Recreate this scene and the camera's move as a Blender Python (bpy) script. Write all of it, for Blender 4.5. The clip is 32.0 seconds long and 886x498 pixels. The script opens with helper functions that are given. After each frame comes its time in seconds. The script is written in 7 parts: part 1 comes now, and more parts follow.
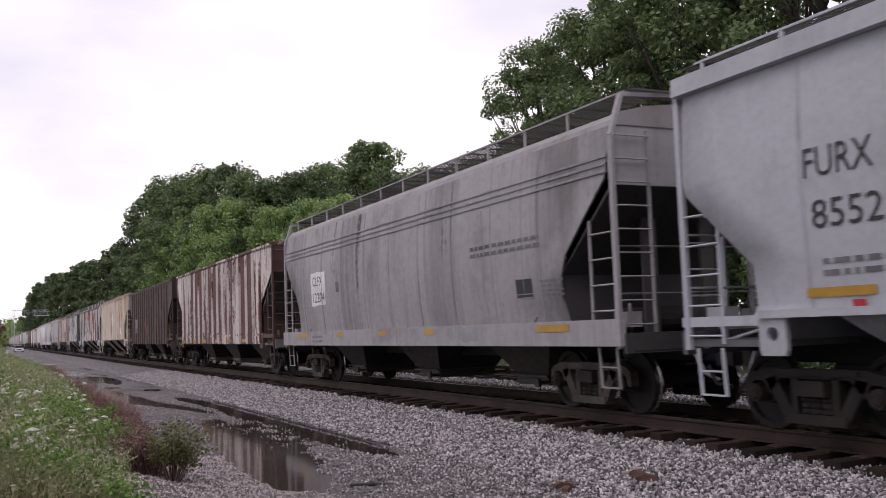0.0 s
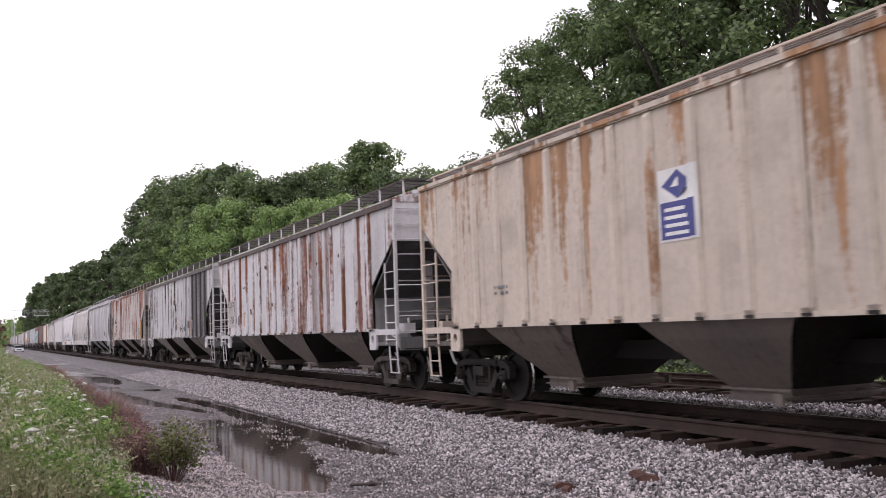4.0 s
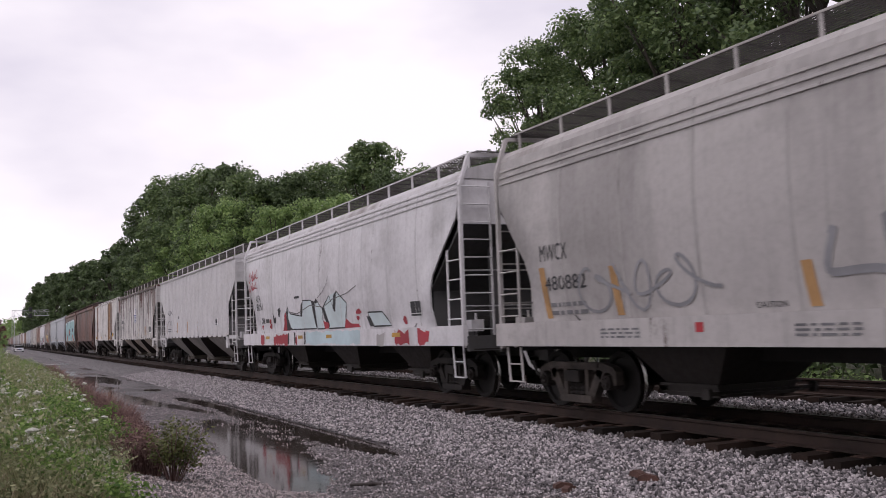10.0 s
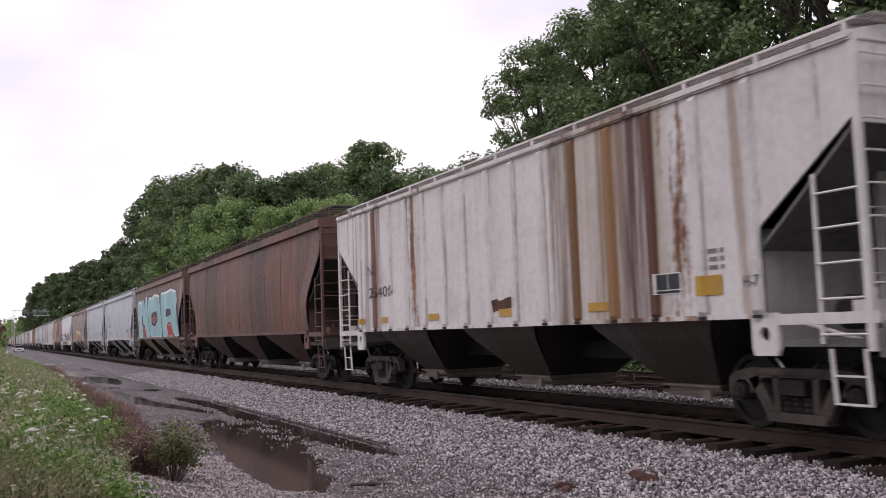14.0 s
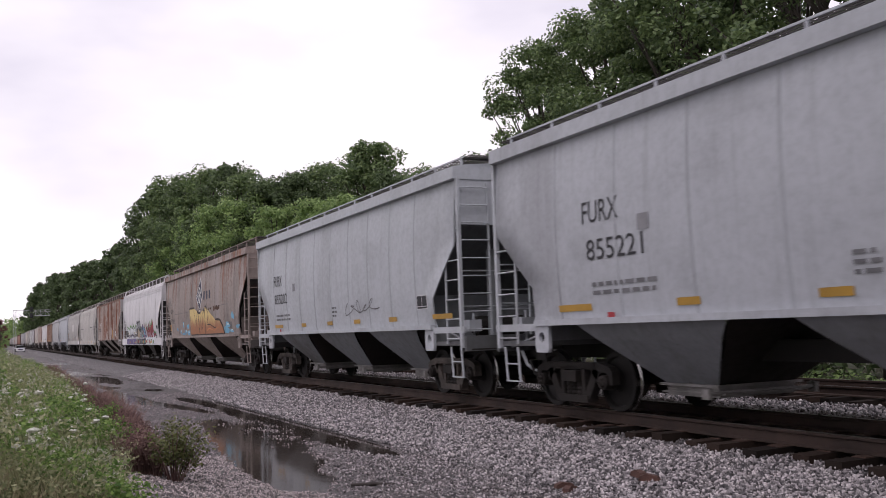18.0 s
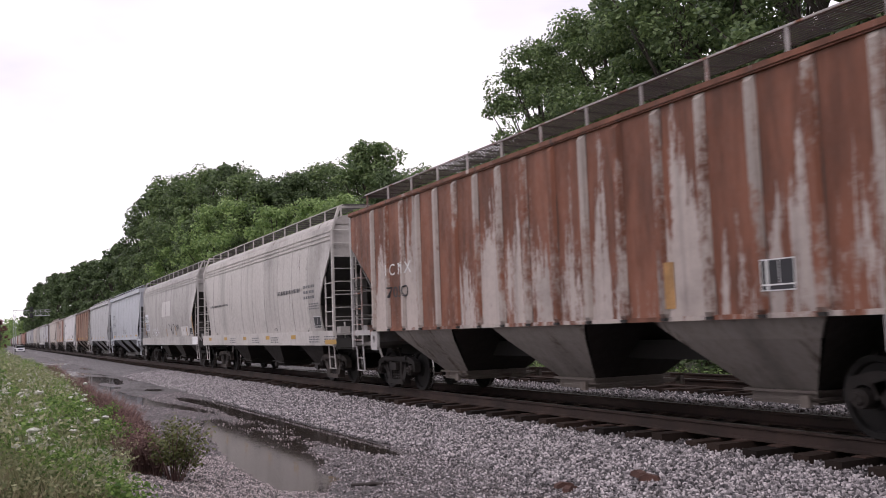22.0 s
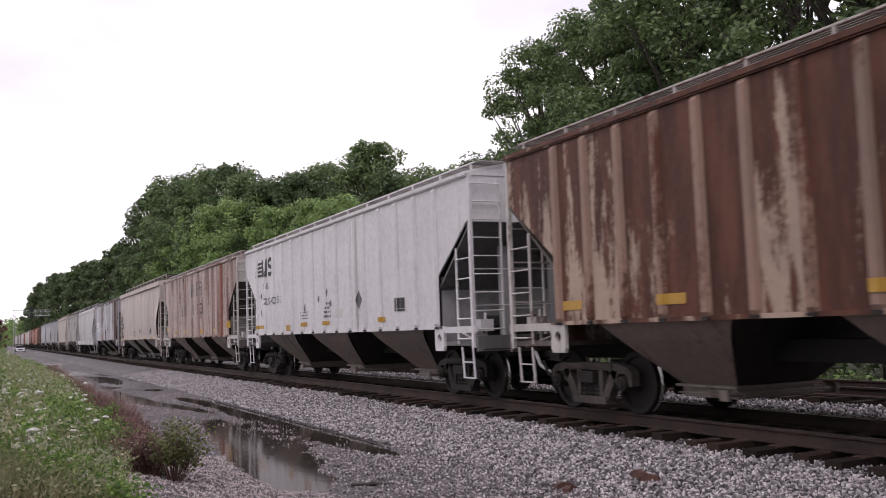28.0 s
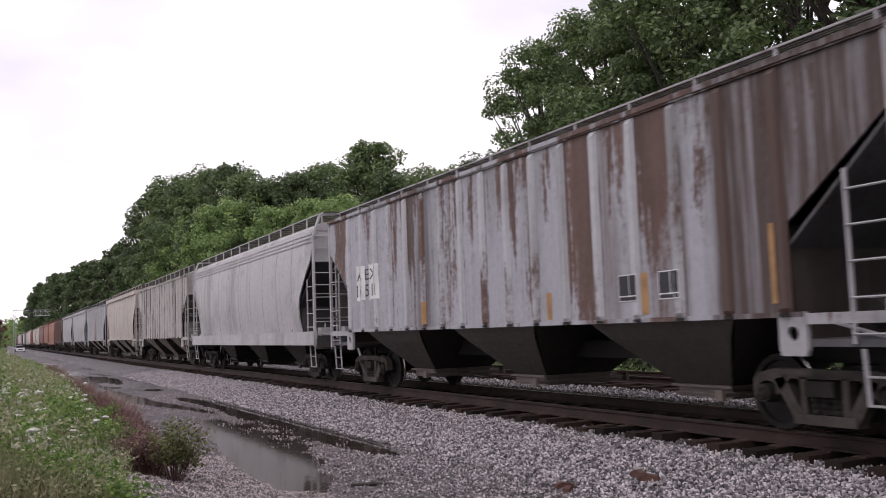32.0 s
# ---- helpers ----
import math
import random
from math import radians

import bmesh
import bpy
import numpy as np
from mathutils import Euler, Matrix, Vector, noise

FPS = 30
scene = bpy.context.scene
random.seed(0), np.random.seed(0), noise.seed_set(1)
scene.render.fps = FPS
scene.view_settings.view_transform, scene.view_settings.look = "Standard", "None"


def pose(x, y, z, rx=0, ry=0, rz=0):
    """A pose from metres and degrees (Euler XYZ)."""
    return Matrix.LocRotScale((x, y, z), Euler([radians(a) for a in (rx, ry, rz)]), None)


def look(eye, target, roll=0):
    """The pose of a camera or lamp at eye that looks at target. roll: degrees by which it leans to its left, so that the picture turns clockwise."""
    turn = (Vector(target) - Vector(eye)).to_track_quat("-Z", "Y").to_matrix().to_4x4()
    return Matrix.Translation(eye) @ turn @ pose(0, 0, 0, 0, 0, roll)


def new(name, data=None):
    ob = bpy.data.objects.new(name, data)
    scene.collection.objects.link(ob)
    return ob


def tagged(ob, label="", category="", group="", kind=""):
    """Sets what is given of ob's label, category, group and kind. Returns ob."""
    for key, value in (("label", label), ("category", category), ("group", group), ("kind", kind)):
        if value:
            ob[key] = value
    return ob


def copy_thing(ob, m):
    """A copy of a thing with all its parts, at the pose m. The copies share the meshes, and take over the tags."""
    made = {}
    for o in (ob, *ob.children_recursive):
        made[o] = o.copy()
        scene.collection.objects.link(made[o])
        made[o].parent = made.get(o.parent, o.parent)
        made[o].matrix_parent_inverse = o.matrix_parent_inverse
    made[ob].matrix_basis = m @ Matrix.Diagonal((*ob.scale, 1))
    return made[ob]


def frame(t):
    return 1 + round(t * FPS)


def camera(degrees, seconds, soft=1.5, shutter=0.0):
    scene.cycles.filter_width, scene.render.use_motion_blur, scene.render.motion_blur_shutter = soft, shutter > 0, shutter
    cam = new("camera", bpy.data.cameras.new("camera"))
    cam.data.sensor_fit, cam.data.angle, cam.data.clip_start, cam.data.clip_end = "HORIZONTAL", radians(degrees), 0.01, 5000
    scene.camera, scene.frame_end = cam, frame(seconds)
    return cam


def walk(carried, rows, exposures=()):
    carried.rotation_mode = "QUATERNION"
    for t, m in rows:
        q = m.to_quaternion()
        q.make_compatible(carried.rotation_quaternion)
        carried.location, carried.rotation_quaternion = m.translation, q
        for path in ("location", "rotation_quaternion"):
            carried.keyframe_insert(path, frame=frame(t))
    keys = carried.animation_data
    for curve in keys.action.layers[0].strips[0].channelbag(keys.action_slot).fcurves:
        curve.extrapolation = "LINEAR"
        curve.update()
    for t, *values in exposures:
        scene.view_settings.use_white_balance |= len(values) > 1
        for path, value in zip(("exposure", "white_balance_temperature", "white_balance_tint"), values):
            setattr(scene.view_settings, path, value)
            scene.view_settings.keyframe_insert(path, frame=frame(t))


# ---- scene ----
cam = camera(50.56, 32.0, soft=0.75, shutter=0.12)
EYE = (0.0, 0.0, 1.35)
AHEAD = Matrix(((0.42942502, 0.09136242, 0.89846929), (0.90242972, -0.00501572, -0.43080789), (-0.03485318, 0.99580508, -0.08460204))).to_4x4()
STAND = Matrix.Translation(EYE) @ AHEAD
NUDGED = Matrix.Translation(EYE) @ pose(0, 0, 0, 0, 0, 0.062) @ AHEAD
walk(cam, [(0.0, STAND), (14.4, STAND), (16.4, NUDGED), (32.0, NUDGED)], [(t, ev, 6500.0, 19.0) for t, ev in ((0.0, -0.06), (1.0, 0.08), (2.0, 0.26), (3.0, 0.48), (4.5, 0.28), (6.0, 0.08), (7.0, 0.16), (8.0, 0.08), (9.0, -0.1), (10.0, -0.2), (11.0, -0.28), (12.0, -0.28), (13.0, -0.03), (14.0, 0.0), (15.5, 0.0), (17.0, 0.0), (18.0, -0.1), (19.0, -0.11), (20.0, 0.05), (21.0, -0.14), (22.0, 0.08), (23.0, 0.05), (24.0, -0.07), (25.0, -0.13), (26.5, -0.03), (28.0, 0.08), (29.0, -0.22), (30.0, 0.05), (31.0, 0.02), (32.0, 0.04))])

# ---- world and light: a bright overcast sky ----
world = bpy.data.worlds.new("overcast")
scene.world = world
world.use_nodes = True
wn, wl = world.node_tree.nodes, world.node_tree.links
wn.clear()
sky = wn.new("ShaderNodeTexSky")
sky.sky_type, sky.sun_disc = "NISHITA", False
sky.sun_elevation, sky.sun_rotation = radians(50), radians(129)
coord = wn.new("ShaderNodeTexCoord")
stretch = wn.new("ShaderNodeMapping")
stretch.inputs["Scale"].default_value = (1.0, 1.0, 2.6)
cloud = wn.new("ShaderNodeTexNoise")
cloud.inputs["Scale"].default_value, cloud.inputs["Detail"].default_value = 2.2, 5.0
tone = wn.new("ShaderNodeValToRGB")
tone.color_ramp.elements[0].position, tone.color_ramp.elements[0].color = 0.34, (0.93, 0.91, 1.0, 1)
tone.color_ramp.elements[1].position, tone.color_ramp.elements[1].color = 0.56, (1.25, 1.22, 1.24, 1)
blue = wn.new("ShaderNodeVectorMath")
blue.operation = "SCALE"
blue.inputs["Scale"].default_value = 0.1
over = wn.new("ShaderNodeMix")
over.data_type = "RGBA"
over.inputs["Factor"].default_value = 0.93
back = wn.new("ShaderNodeBackground")
back.inputs["Strength"].default_value = 1.0
out = wn.new("ShaderNodeOutputWorld")
wl.new(coord.outputs["Generated"], stretch.inputs["Vector"])
wl.new(stretch.outputs["Vector"], cloud.inputs["Vector"])
wl.new(cloud.outputs["Fac"], tone.inputs["Fac"])
wl.new(sky.outputs["Color"], blue.inputs[0])
wl.new(blue.outputs["Vector"], over.inputs["A"])
wl.new(tone.outputs["Color"], over.inputs["B"])
wl.new(over.outputs["Result"], back.inputs["Color"])
wl.new(back.outputs["Background"], out.inputs["Surface"])
sun = new("sun", bpy.data.lights.new("sun", "SUN"))
sun.data.energy, sun.data.angle, sun.data.color = 0.9, radians(30), (1.0, 0.97, 0.95)
sun.matrix_basis = look((0, 0, 0), (-0.72, 0.60, -1.12))

# ---- materials ----
def nodes_of(name):
    m = bpy.data.materials.new(name)
    m.use_nodes = True
    nt = m.node_tree
    return m, nt.nodes, nt.links, nt.nodes["Principled BSDF"]


def noise_node(N, L, vec, scale, detail=3.0, rough=0.6):
    n = N.new("ShaderNodeTexNoise")
    n.inputs["Scale"].default_value, n.inputs["Detail"].default_value, n.inputs["Roughness"].default_value = scale, detail, rough
    L.new(vec, n.inputs["Vector"])
    return n.outputs["Fac"]


def ramp(N, L, fac, lo, hi, a=0.0, b=1.0):
    r = N.new("ShaderNodeMapRange")
    r.interpolation_type = "SMOOTHSTEP"
    for key, value in (("From Min", lo), ("From Max", hi), ("To Min", a), ("To Max", b)):
        r.inputs[key].default_value = value
    L.new(fac, r.inputs["Value"])
    return r.outputs["Result"]


def blend(N, L, fac, a, b, kind="MIX"):
    m = N.new("ShaderNodeMix")
    m.data_type, m.blend_type = "RGBA", kind
    for sock, value in ((m.inputs["Factor"], fac), (m.inputs["A"], a), (m.inputs["B"], b)):
        if isinstance(value, (int, float)):
            sock.default_value = value
        elif isinstance(value, tuple):
            sock.default_value = (*value, 1)
        else:
            L.new(value, sock)
    return m.outputs["Result"]


def times(N, L, a, b):
    m = N.new("ShaderNodeMath")
    m.operation = "MULTIPLY"
    for sock, value in zip(m.inputs, (a, b)):
        if isinstance(value, (int, float)):
            sock.default_value = value
        else:
            L.new(value, sock)
    return m.outputs["Value"]


def mapped(N, L, scale=(1, 1, 1), shift=(0, 0, 0), kind="Object"):
    c, m = N.new("ShaderNodeTexCoord"), N.new("ShaderNodeMapping")
    m.inputs["Scale"].default_value, m.inputs["Location"].default_value = scale, shift
    L.new(c.outputs[kind], m.inputs["Vector"])
    return m.outputs["Vector"]


def relief(N, L, bsdf, height, strength=0.3, distance=0.02):
    b = N.new("ShaderNodeBump")
    b.inputs["Strength"].default_value, b.inputs["Distance"].default_value = strength, distance
    L.new(height, b.inputs["Height"])
    L.new(b.outputs["Normal"], bsdf.inputs["Normal"])


def paint(name, base, rust=(0.13, 0.05, 0.03), amount=0.0, dirt=0.35, soil=(0.10, 0.09, 0.085), top=0.0, seed=0.0, rough=0.6, streak=2.4, bands=(), panels=None, fall=0.22):
    """Weathered car paint: rust in upright runs, broad grime, thin rain streaks and chips."""
    m, N, L, bsdf = nodes_of(name)
    shift = (seed * 7.31, seed * 3.7, seed * 1.9)
    own = N.new("ShaderNodeObjectInfo").outputs["Random"]

    def mapped(N, L, scale, shift):
        """Object space, moved by a step of each piece's own."""
        c, far, add, m = N.new("ShaderNodeTexCoord"), N.new("ShaderNodeVectorMath"), N.new("ShaderNodeVectorMath"), N.new("ShaderNodeMapping")
        far.operation = "SCALE"
        far.inputs[0].default_value = (31.0, 17.0, 9.0)
        L.new(own, far.inputs["Scale"])
        L.new(c.outputs["Object"], add.inputs[0])
        L.new(far.outputs["Vector"], add.inputs[1])
        m.inputs["Scale"].default_value, m.inputs["Location"].default_value = scale, shift
        L.new(add.outputs["Vector"], m.inputs["Vector"])
        return m.outputs["Vector"]
    broad = noise_node(N, L, mapped(N, L, (0.5, 0.5, 0.7), shift), 1.3, 4.0)
    runs = noise_node(N, L, mapped(N, L, (streak, 0.6, fall), shift), 1.0, 5.0, 0.65)
    thin = noise_node(N, L, mapped(N, L, (6.0, 3.0, 0.22), shift), 1.0, 4.0, 0.68)
    fine = noise_node(N, L, mapped(N, L, (1, 1, 1), shift), 9.0, 6.0, 0.7)
    col = blend(N, L, ramp(N, L, broad, 0.3, 0.7, 0.0, 0.22), base, tuple(c * 0.72 for c in base))
    col = blend(N, L, ramp(N, L, thin, 0.5, 0.78, 0.0, dirt * 0.8), col, soil)
    smear = noise_node(N, L, mapped(N, L, (0.7, 0.5, 0.16), (seed * 5.1, seed, 0)), 1.0, 4.0, 0.55)
    col = blend(N, L, ramp(N, L, smear, 0.5, 0.72, 0.0, dirt), col, soil)
    col = blend(N, L, ramp(N, L, broad, 0.52, 0.75, 0.0, dirt * 0.7), col, soil)
    col = blend(N, L, ramp(N, L, fine, 0.35, 0.75, 0.0, 0.16), col, soil)
    if amount > 0:
        mixed = N.new("ShaderNodeMath")
        mixed.operation = "MULTIPLY_ADD"
        L.new(fine, mixed.inputs[0])
        mixed.inputs[1].default_value = 0.22
        L.new(runs, mixed.inputs[2])
        src = mixed.outputs["Value"]
        if panels:
            # each panel between two ribs has rusted on its own
            sep, c = N.new("ShaderNodeSeparateXYZ"), N.new("ShaderNodeTexCoord")
            L.new(c.outputs["Object"], sep.inputs["Vector"])
            cell, white, lift = N.new("ShaderNodeMath"), N.new("ShaderNodeTexWhiteNoise"), N.new("ShaderNodeMath")
            step, cell.operation, lift.operation, white.noise_dimensions = N.new("ShaderNodeMath"), "FLOOR", "ADD", "1D"
            step.operation = "MULTIPLY_ADD"
            L.new(sep.outputs["X"], step.inputs[0])
            step.inputs[1].default_value, step.inputs[2].default_value = 1 / panels[1], 40.0 - panels[0] / panels[1] + 100 * int(seed)
            L.new(step.outputs["Value"], cell.inputs[0])
            L.new(cell.outputs["Value"], white.inputs["W"])
            L.new(src, lift.inputs[0])
            L.new(ramp(N, L, white.outputs["Value"], 0.0, 1.0, -0.12, 0.12), lift.inputs[1])
            src = lift.outputs["Value"]
        if top:
            sep, c = N.new("ShaderNodeSeparateXYZ"), N.new("ShaderNodeTexCoord")
            L.new(c.outputs["Object"], sep.inputs["Vector"])
            lift = N.new("ShaderNodeMath")
            lift.operation = "ADD"
            L.new(src, lift.inputs[0])
            L.new(ramp(N, L, sep.outputs["Z"], 1.6, 4.2, -top, top * 0.6), lift.inputs[1])
            src = lift.outputs["Value"]
        mid = 0.82 - 0.44 * amount
        mask = ramp(N, L, src, mid - 0.045, mid + 0.075)
        tone2 = noise_node(N, L, mapped(N, L, (3.0, 1.0, 0.6), (seed, 2.0, seed)), 1.0, 4.0)
        shade = blend(N, L, ramp(N, L, tone2, 0.3, 0.7), tuple(c * 0.75 for c in rust), tuple(min(1, c * 1.6) for c in rust))
        col = blend(N, L, mask, col, shade)
    if panels:
        sep, c, place, part_of, off = N.new("ShaderNodeSeparateXYZ"), N.new("ShaderNodeTexCoord"), N.new("ShaderNodeMath"), N.new("ShaderNodeMath"), N.new("ShaderNodeMath")
        L.new(c.outputs["Object"], sep.inputs["Vector"])
        place.operation, part_of.operation, off.operation = "MULTIPLY_ADD", "FRACT", "SUBTRACT"
        L.new(sep.outputs["X"], place.inputs[0])
        place.inputs[1].default_value, place.inputs[2].default_value = 1 / panels[1], 40.0 - panels[0] / panels[1]
        L.new(place.outputs["Value"], part_of.inputs[0])
        L.new(part_of.outputs["Value"], off.inputs[0])
        off.inputs[1].default_value = 0.115
        near = N.new("ShaderNodeMath")
        near.operation = "ABSOLUTE"
        L.new(off.outputs["Value"], near.inputs[0])
        patchy_run = noise_node(N, L, mapped(N, L, (1.1, 0.5, 0.5), (seed * 2.3, 1.0, seed)), 1.0, 5.0, 0.7)
        seam_dirt = times(N, L, ramp(N, L, near.outputs["Value"], 0.012, 0.05, 1.0, 0.0), ramp(N, L, patchy_run, 0.46, 0.6, 0.0, min(1.0, dirt * 1.9)))
        col = blend(N, L, seam_dirt, col, tuple(c * 0.4 for c in soil))
    if bands:
        sep, c = N.new("ShaderNodeSeparateXYZ"), N.new("ShaderNodeTexCoord")
        L.new(c.outputs["Object"], sep.inputs["Vector"])
        wave = N.new("ShaderNodeMath")
        wave.operation = "MULTIPLY_ADD"
        L.new(runs, wave.inputs[0])
        wave.inputs[1].default_value = 0.9
        L.new(sep.outputs["X"], wave.inputs[2])
        for x0, x1, stain, strength in bands:
            x0, x1 = x0 + 0.45, x1 + 0.45
            soft = min(0.16, (x1 - x0) * 0.3)
            inside = times(N, L, ramp(N, L, wave.outputs["Value"], x0 - soft, x0 + soft), ramp(N, L, wave.outputs["Value"], x1 - soft, x1 + soft, 1.0, 0.0))
            inside = times(N, L, inside, ramp(N, L, thin, 0.3, 0.58, 0.4 * strength, strength))
            col = blend(N, L, inside, col, stain)
    L.new(col, bsdf.inputs["Base Color"])
    L.new(ramp(N, L, fine, 0.3, 0.8, rough - 0.1, rough + 0.2), bsdf.inputs["Roughness"])
    bsdf.inputs["Specular IOR Level"].default_value = 0.3
    relief(N, L, bsdf, broad, 0.25, 0.05)
    return m


def plain(name, color, rough=0.6, metal=0.0, vary=0.25, scale=6.0, bump=0.15):
    m, N, L, bsdf = nodes_of(name)
    v = mapped(N, L)
    big, small = noise_node(N, L, v, scale * 0.25, 4.0), noise_node(N, L, v, scale * 3, 4.0)
    col = blend(N, L, ramp(N, L, big, 0.3, 0.7), tuple(c * (1 - vary) for c in color), tuple(min(1, c * (1 + vary)) for c in color))
    col = blend(N, L, ramp(N, L, small, 0.4, 0.8, 0.0, vary), col, tuple(c * 0.5 for c in color))
    L.new(col, bsdf.inputs["Base Color"])
    bsdf.inputs["Roughness"].default_value, bsdf.inputs["Metallic"].default_value = rough, metal
    if bump:
        relief(N, L, bsdf, small, bump, 0.01)
    return m


def random_tint(name, low, high, rough=0.8, translucent=0.0, detail=30.0, island=True, gloss=0.25, skew=1.0):
    """Colour that differs from piece to piece, with fine grain."""
    m, N, L, bsdf = nodes_of(name)
    if island:
        src = N.new("ShaderNodeNewGeometry").outputs["Random Per Island"]
    else:
        src = N.new("ShaderNodeObjectInfo").outputs["Random"]
    if skew != 1.0:
        bend = N.new("ShaderNodeMath")
        bend.operation = "POWER"
        L.new(src, bend.inputs[0])
        bend.inputs[1].default_value = skew
        src = bend.outputs["Value"]
    col = blend(N, L, src, low, high)
    grain = noise_node(N, L, mapped(N, L), detail, 3.0)
    col = blend(N, L, ramp(N, L, grain, 0.4, 0.75, 0.0, 0.4), col, tuple(c * 0.5 for c in low))
    L.new(col, bsdf.inputs["Base Color"])
    bsdf.inputs["Roughness"].default_value = rough
    bsdf.inputs["Specular IOR Level"].default_value = gloss
    if translucent:
        t, mix, o = N.new("ShaderNodeBsdfTranslucent"), N.new("ShaderNodeMixShader"), N["Material Output"]
        L.new(col, t.inputs["Color"])
        mix.inputs["Fac"].default_value = translucent
        L.new(bsdf.outputs["BSDF"], mix.inputs[1])
        L.new(t.outputs["BSDF"], mix.inputs[2])
        L.new(mix.outputs["Shader"], o.inputs["Surface"])
    return m


M_TRUCK = plain("truck_steel", (0.017, 0.013, 0.0115), 0.85, 0, 0.5, 9)
M_TRUCKDUST = plain("dusty_truck_steel", (0.07, 0.057, 0.05), 0.85, 0, 0.5, 9)
M_WHEEL = plain("wheel_steel", (0.009, 0.0075, 0.007), 0.85, 0, 0.5, 9)
M_TREAD = plain("polished_tread", (0.38, 0.37, 0.36), 0.25, 1.0, 0.1)
M_UNDER = plain("under_steel", (0.016, 0.014, 0.013), 0.8)
M_GRATE = plain("running_board_steel", (0.085, 0.076, 0.074), 0.7)
M_PALEGRATE = plain("pale_running_board", (0.27, 0.245, 0.24), 0.7)
M_YELLOWLINE = plain("pale_yellow_spray", (0.50, 0.46, 0.20), 0.7, 0, 0.15, 5, 0)
M_RAIL = plain("rail_steel", (0.038, 0.022, 0.017), 0.85, 0, 0.4, 5)
M_RAILTOP = plain("rail_head", (0.17, 0.16, 0.155), 0.35, 0.8, 0.2)
M_TIE = random_tint("creosoted_timber", (0.011, 0.008, 0.007), (0.042, 0.026, 0.020), 0.9, 0, 22, False)
M_PLATE = plain("tie_plate_steel", (0.06, 0.032, 0.024), 0.85)
M_BLACK = plain("black_lettering", (0.03, 0.03, 0.035), 0.7, 0, 0.1, 6, 0)
M_GREYLETTER = plain("faded_lettering", (0.16, 0.16, 0.17), 0.7, 0, 0.3, 9, 0)
M_WHITELETTER = plain("white_lettering", (0.7, 0.7, 0.7), 0.7, 0, 0.15, 6, 0)
M_AMBER = plain("amber_reflector", (0.42, 0.235, 0.03), 0.5, 0, 0.15, 6, 0)
M_RED = plain("red_paint", (0.42, 0.03, 0.04), 0.6, 0, 0.15, 6, 0)
M_ORANGE = plain("faded_orange_bar", (0.42, 0.24, 0.10), 0.7, 0, 0.25, 8, 0)
M_SMUDGE = plain("smudged_black", (0.13, 0.125, 0.13), 0.8, 0, 0.4, 9, 0)
M_TURQ = plain("turquoise_spray", (0.27, 0.45, 0.47), 0.7, 0, 0.16, 2.2, 0)
M_PALETURQ = plain("pale_turquoise_spray", (0.44, 0.57, 0.60), 0.7, 0, 0.2, 5, 0)
M_PALEBLUE = plain("pale_blue_spray", (0.46, 0.58, 0.62), 0.7, 0, 0.12, 3, 0)
M_PALESPRAY = plain("pale_aqua_spray", (0.54, 0.63, 0.65), 0.7, 0, 0.1, 3, 0)
M_PURPLE = plain("dark_purple_spray", (0.035, 0.028, 0.065), 0.7, 0, 0.2, 5, 0)
M_SPRAYWHITE = plain("white_spray", (0.66, 0.68, 0.72), 0.7, 0, 0.12, 5, 0)
M_GOLD = plain("golden_spray", (0.62, 0.40, 0.15), 0.7, 0, 0.25, 3, 0)
M_SPRAYORANGE = plain("orange_spray", (0.50, 0.20, 0.08), 0.7, 0, 0.2, 3, 0)
M_SKYBLUE = plain("sky_blue_spray", (0.14, 0.36, 0.52), 0.7, 0, 0.15, 3, 0)
M_CRIMSON = plain("crimson_spray", (0.36, 0.035, 0.05), 0.7, 0, 0.2, 4, 0)
M_VIOLET = plain("violet_spray", (0.13, 0.10, 0.24), 0.7, 0, 0.2, 4, 0)
M_LEAFGREEN = plain("leaf_green_spray", (0.12, 0.30, 0.075), 0.7, 0, 0.2, 4, 0)
M_MAGENTA = plain("pink_red_spray", (0.40, 0.05, 0.11), 0.7, 0, 0.2, 4, 0)
M_TEAL = plain("teal_spray", (0.07, 0.22, 0.24), 0.7, 0, 0.2, 4, 0)
M_TANPATCH = plain("tan_overpaint", (0.42, 0.33, 0.24), 0.7, 0, 0.2, 4, 0)
M_GREYSPRAY = plain("grey_spray", (0.27, 0.27, 0.29), 0.7, 0, 0.2, 4, 0)
M_BLUEGREY = plain("blue_grey_overpaint", (0.50, 0.51, 0.56), 0.7, 0, 0.1, 4, 0)
M_PALEPATCH = plain("pale_overpaint", (0.55, 0.53, 0.52), 0.7, 0, 0.1, 4, 0)
M_GREYPATCH = plain("grey_overpaint", (0.36, 0.34, 0.34), 0.7, 0, 0.1, 4, 0)
M_BROWNPATCH = plain("rust_scab", (0.10, 0.05, 0.032), 0.9, 0, 0.35, 9, 0.4)
M_NAVY = plain("navy_paint", (0.035, 0.04, 0.075), 0.7, 0, 0.2, 6, 0)
M_BLUE = plain("blue_sign", (0.05, 0.06, 0.22), 0.6, 0, 0.15, 6, 0)


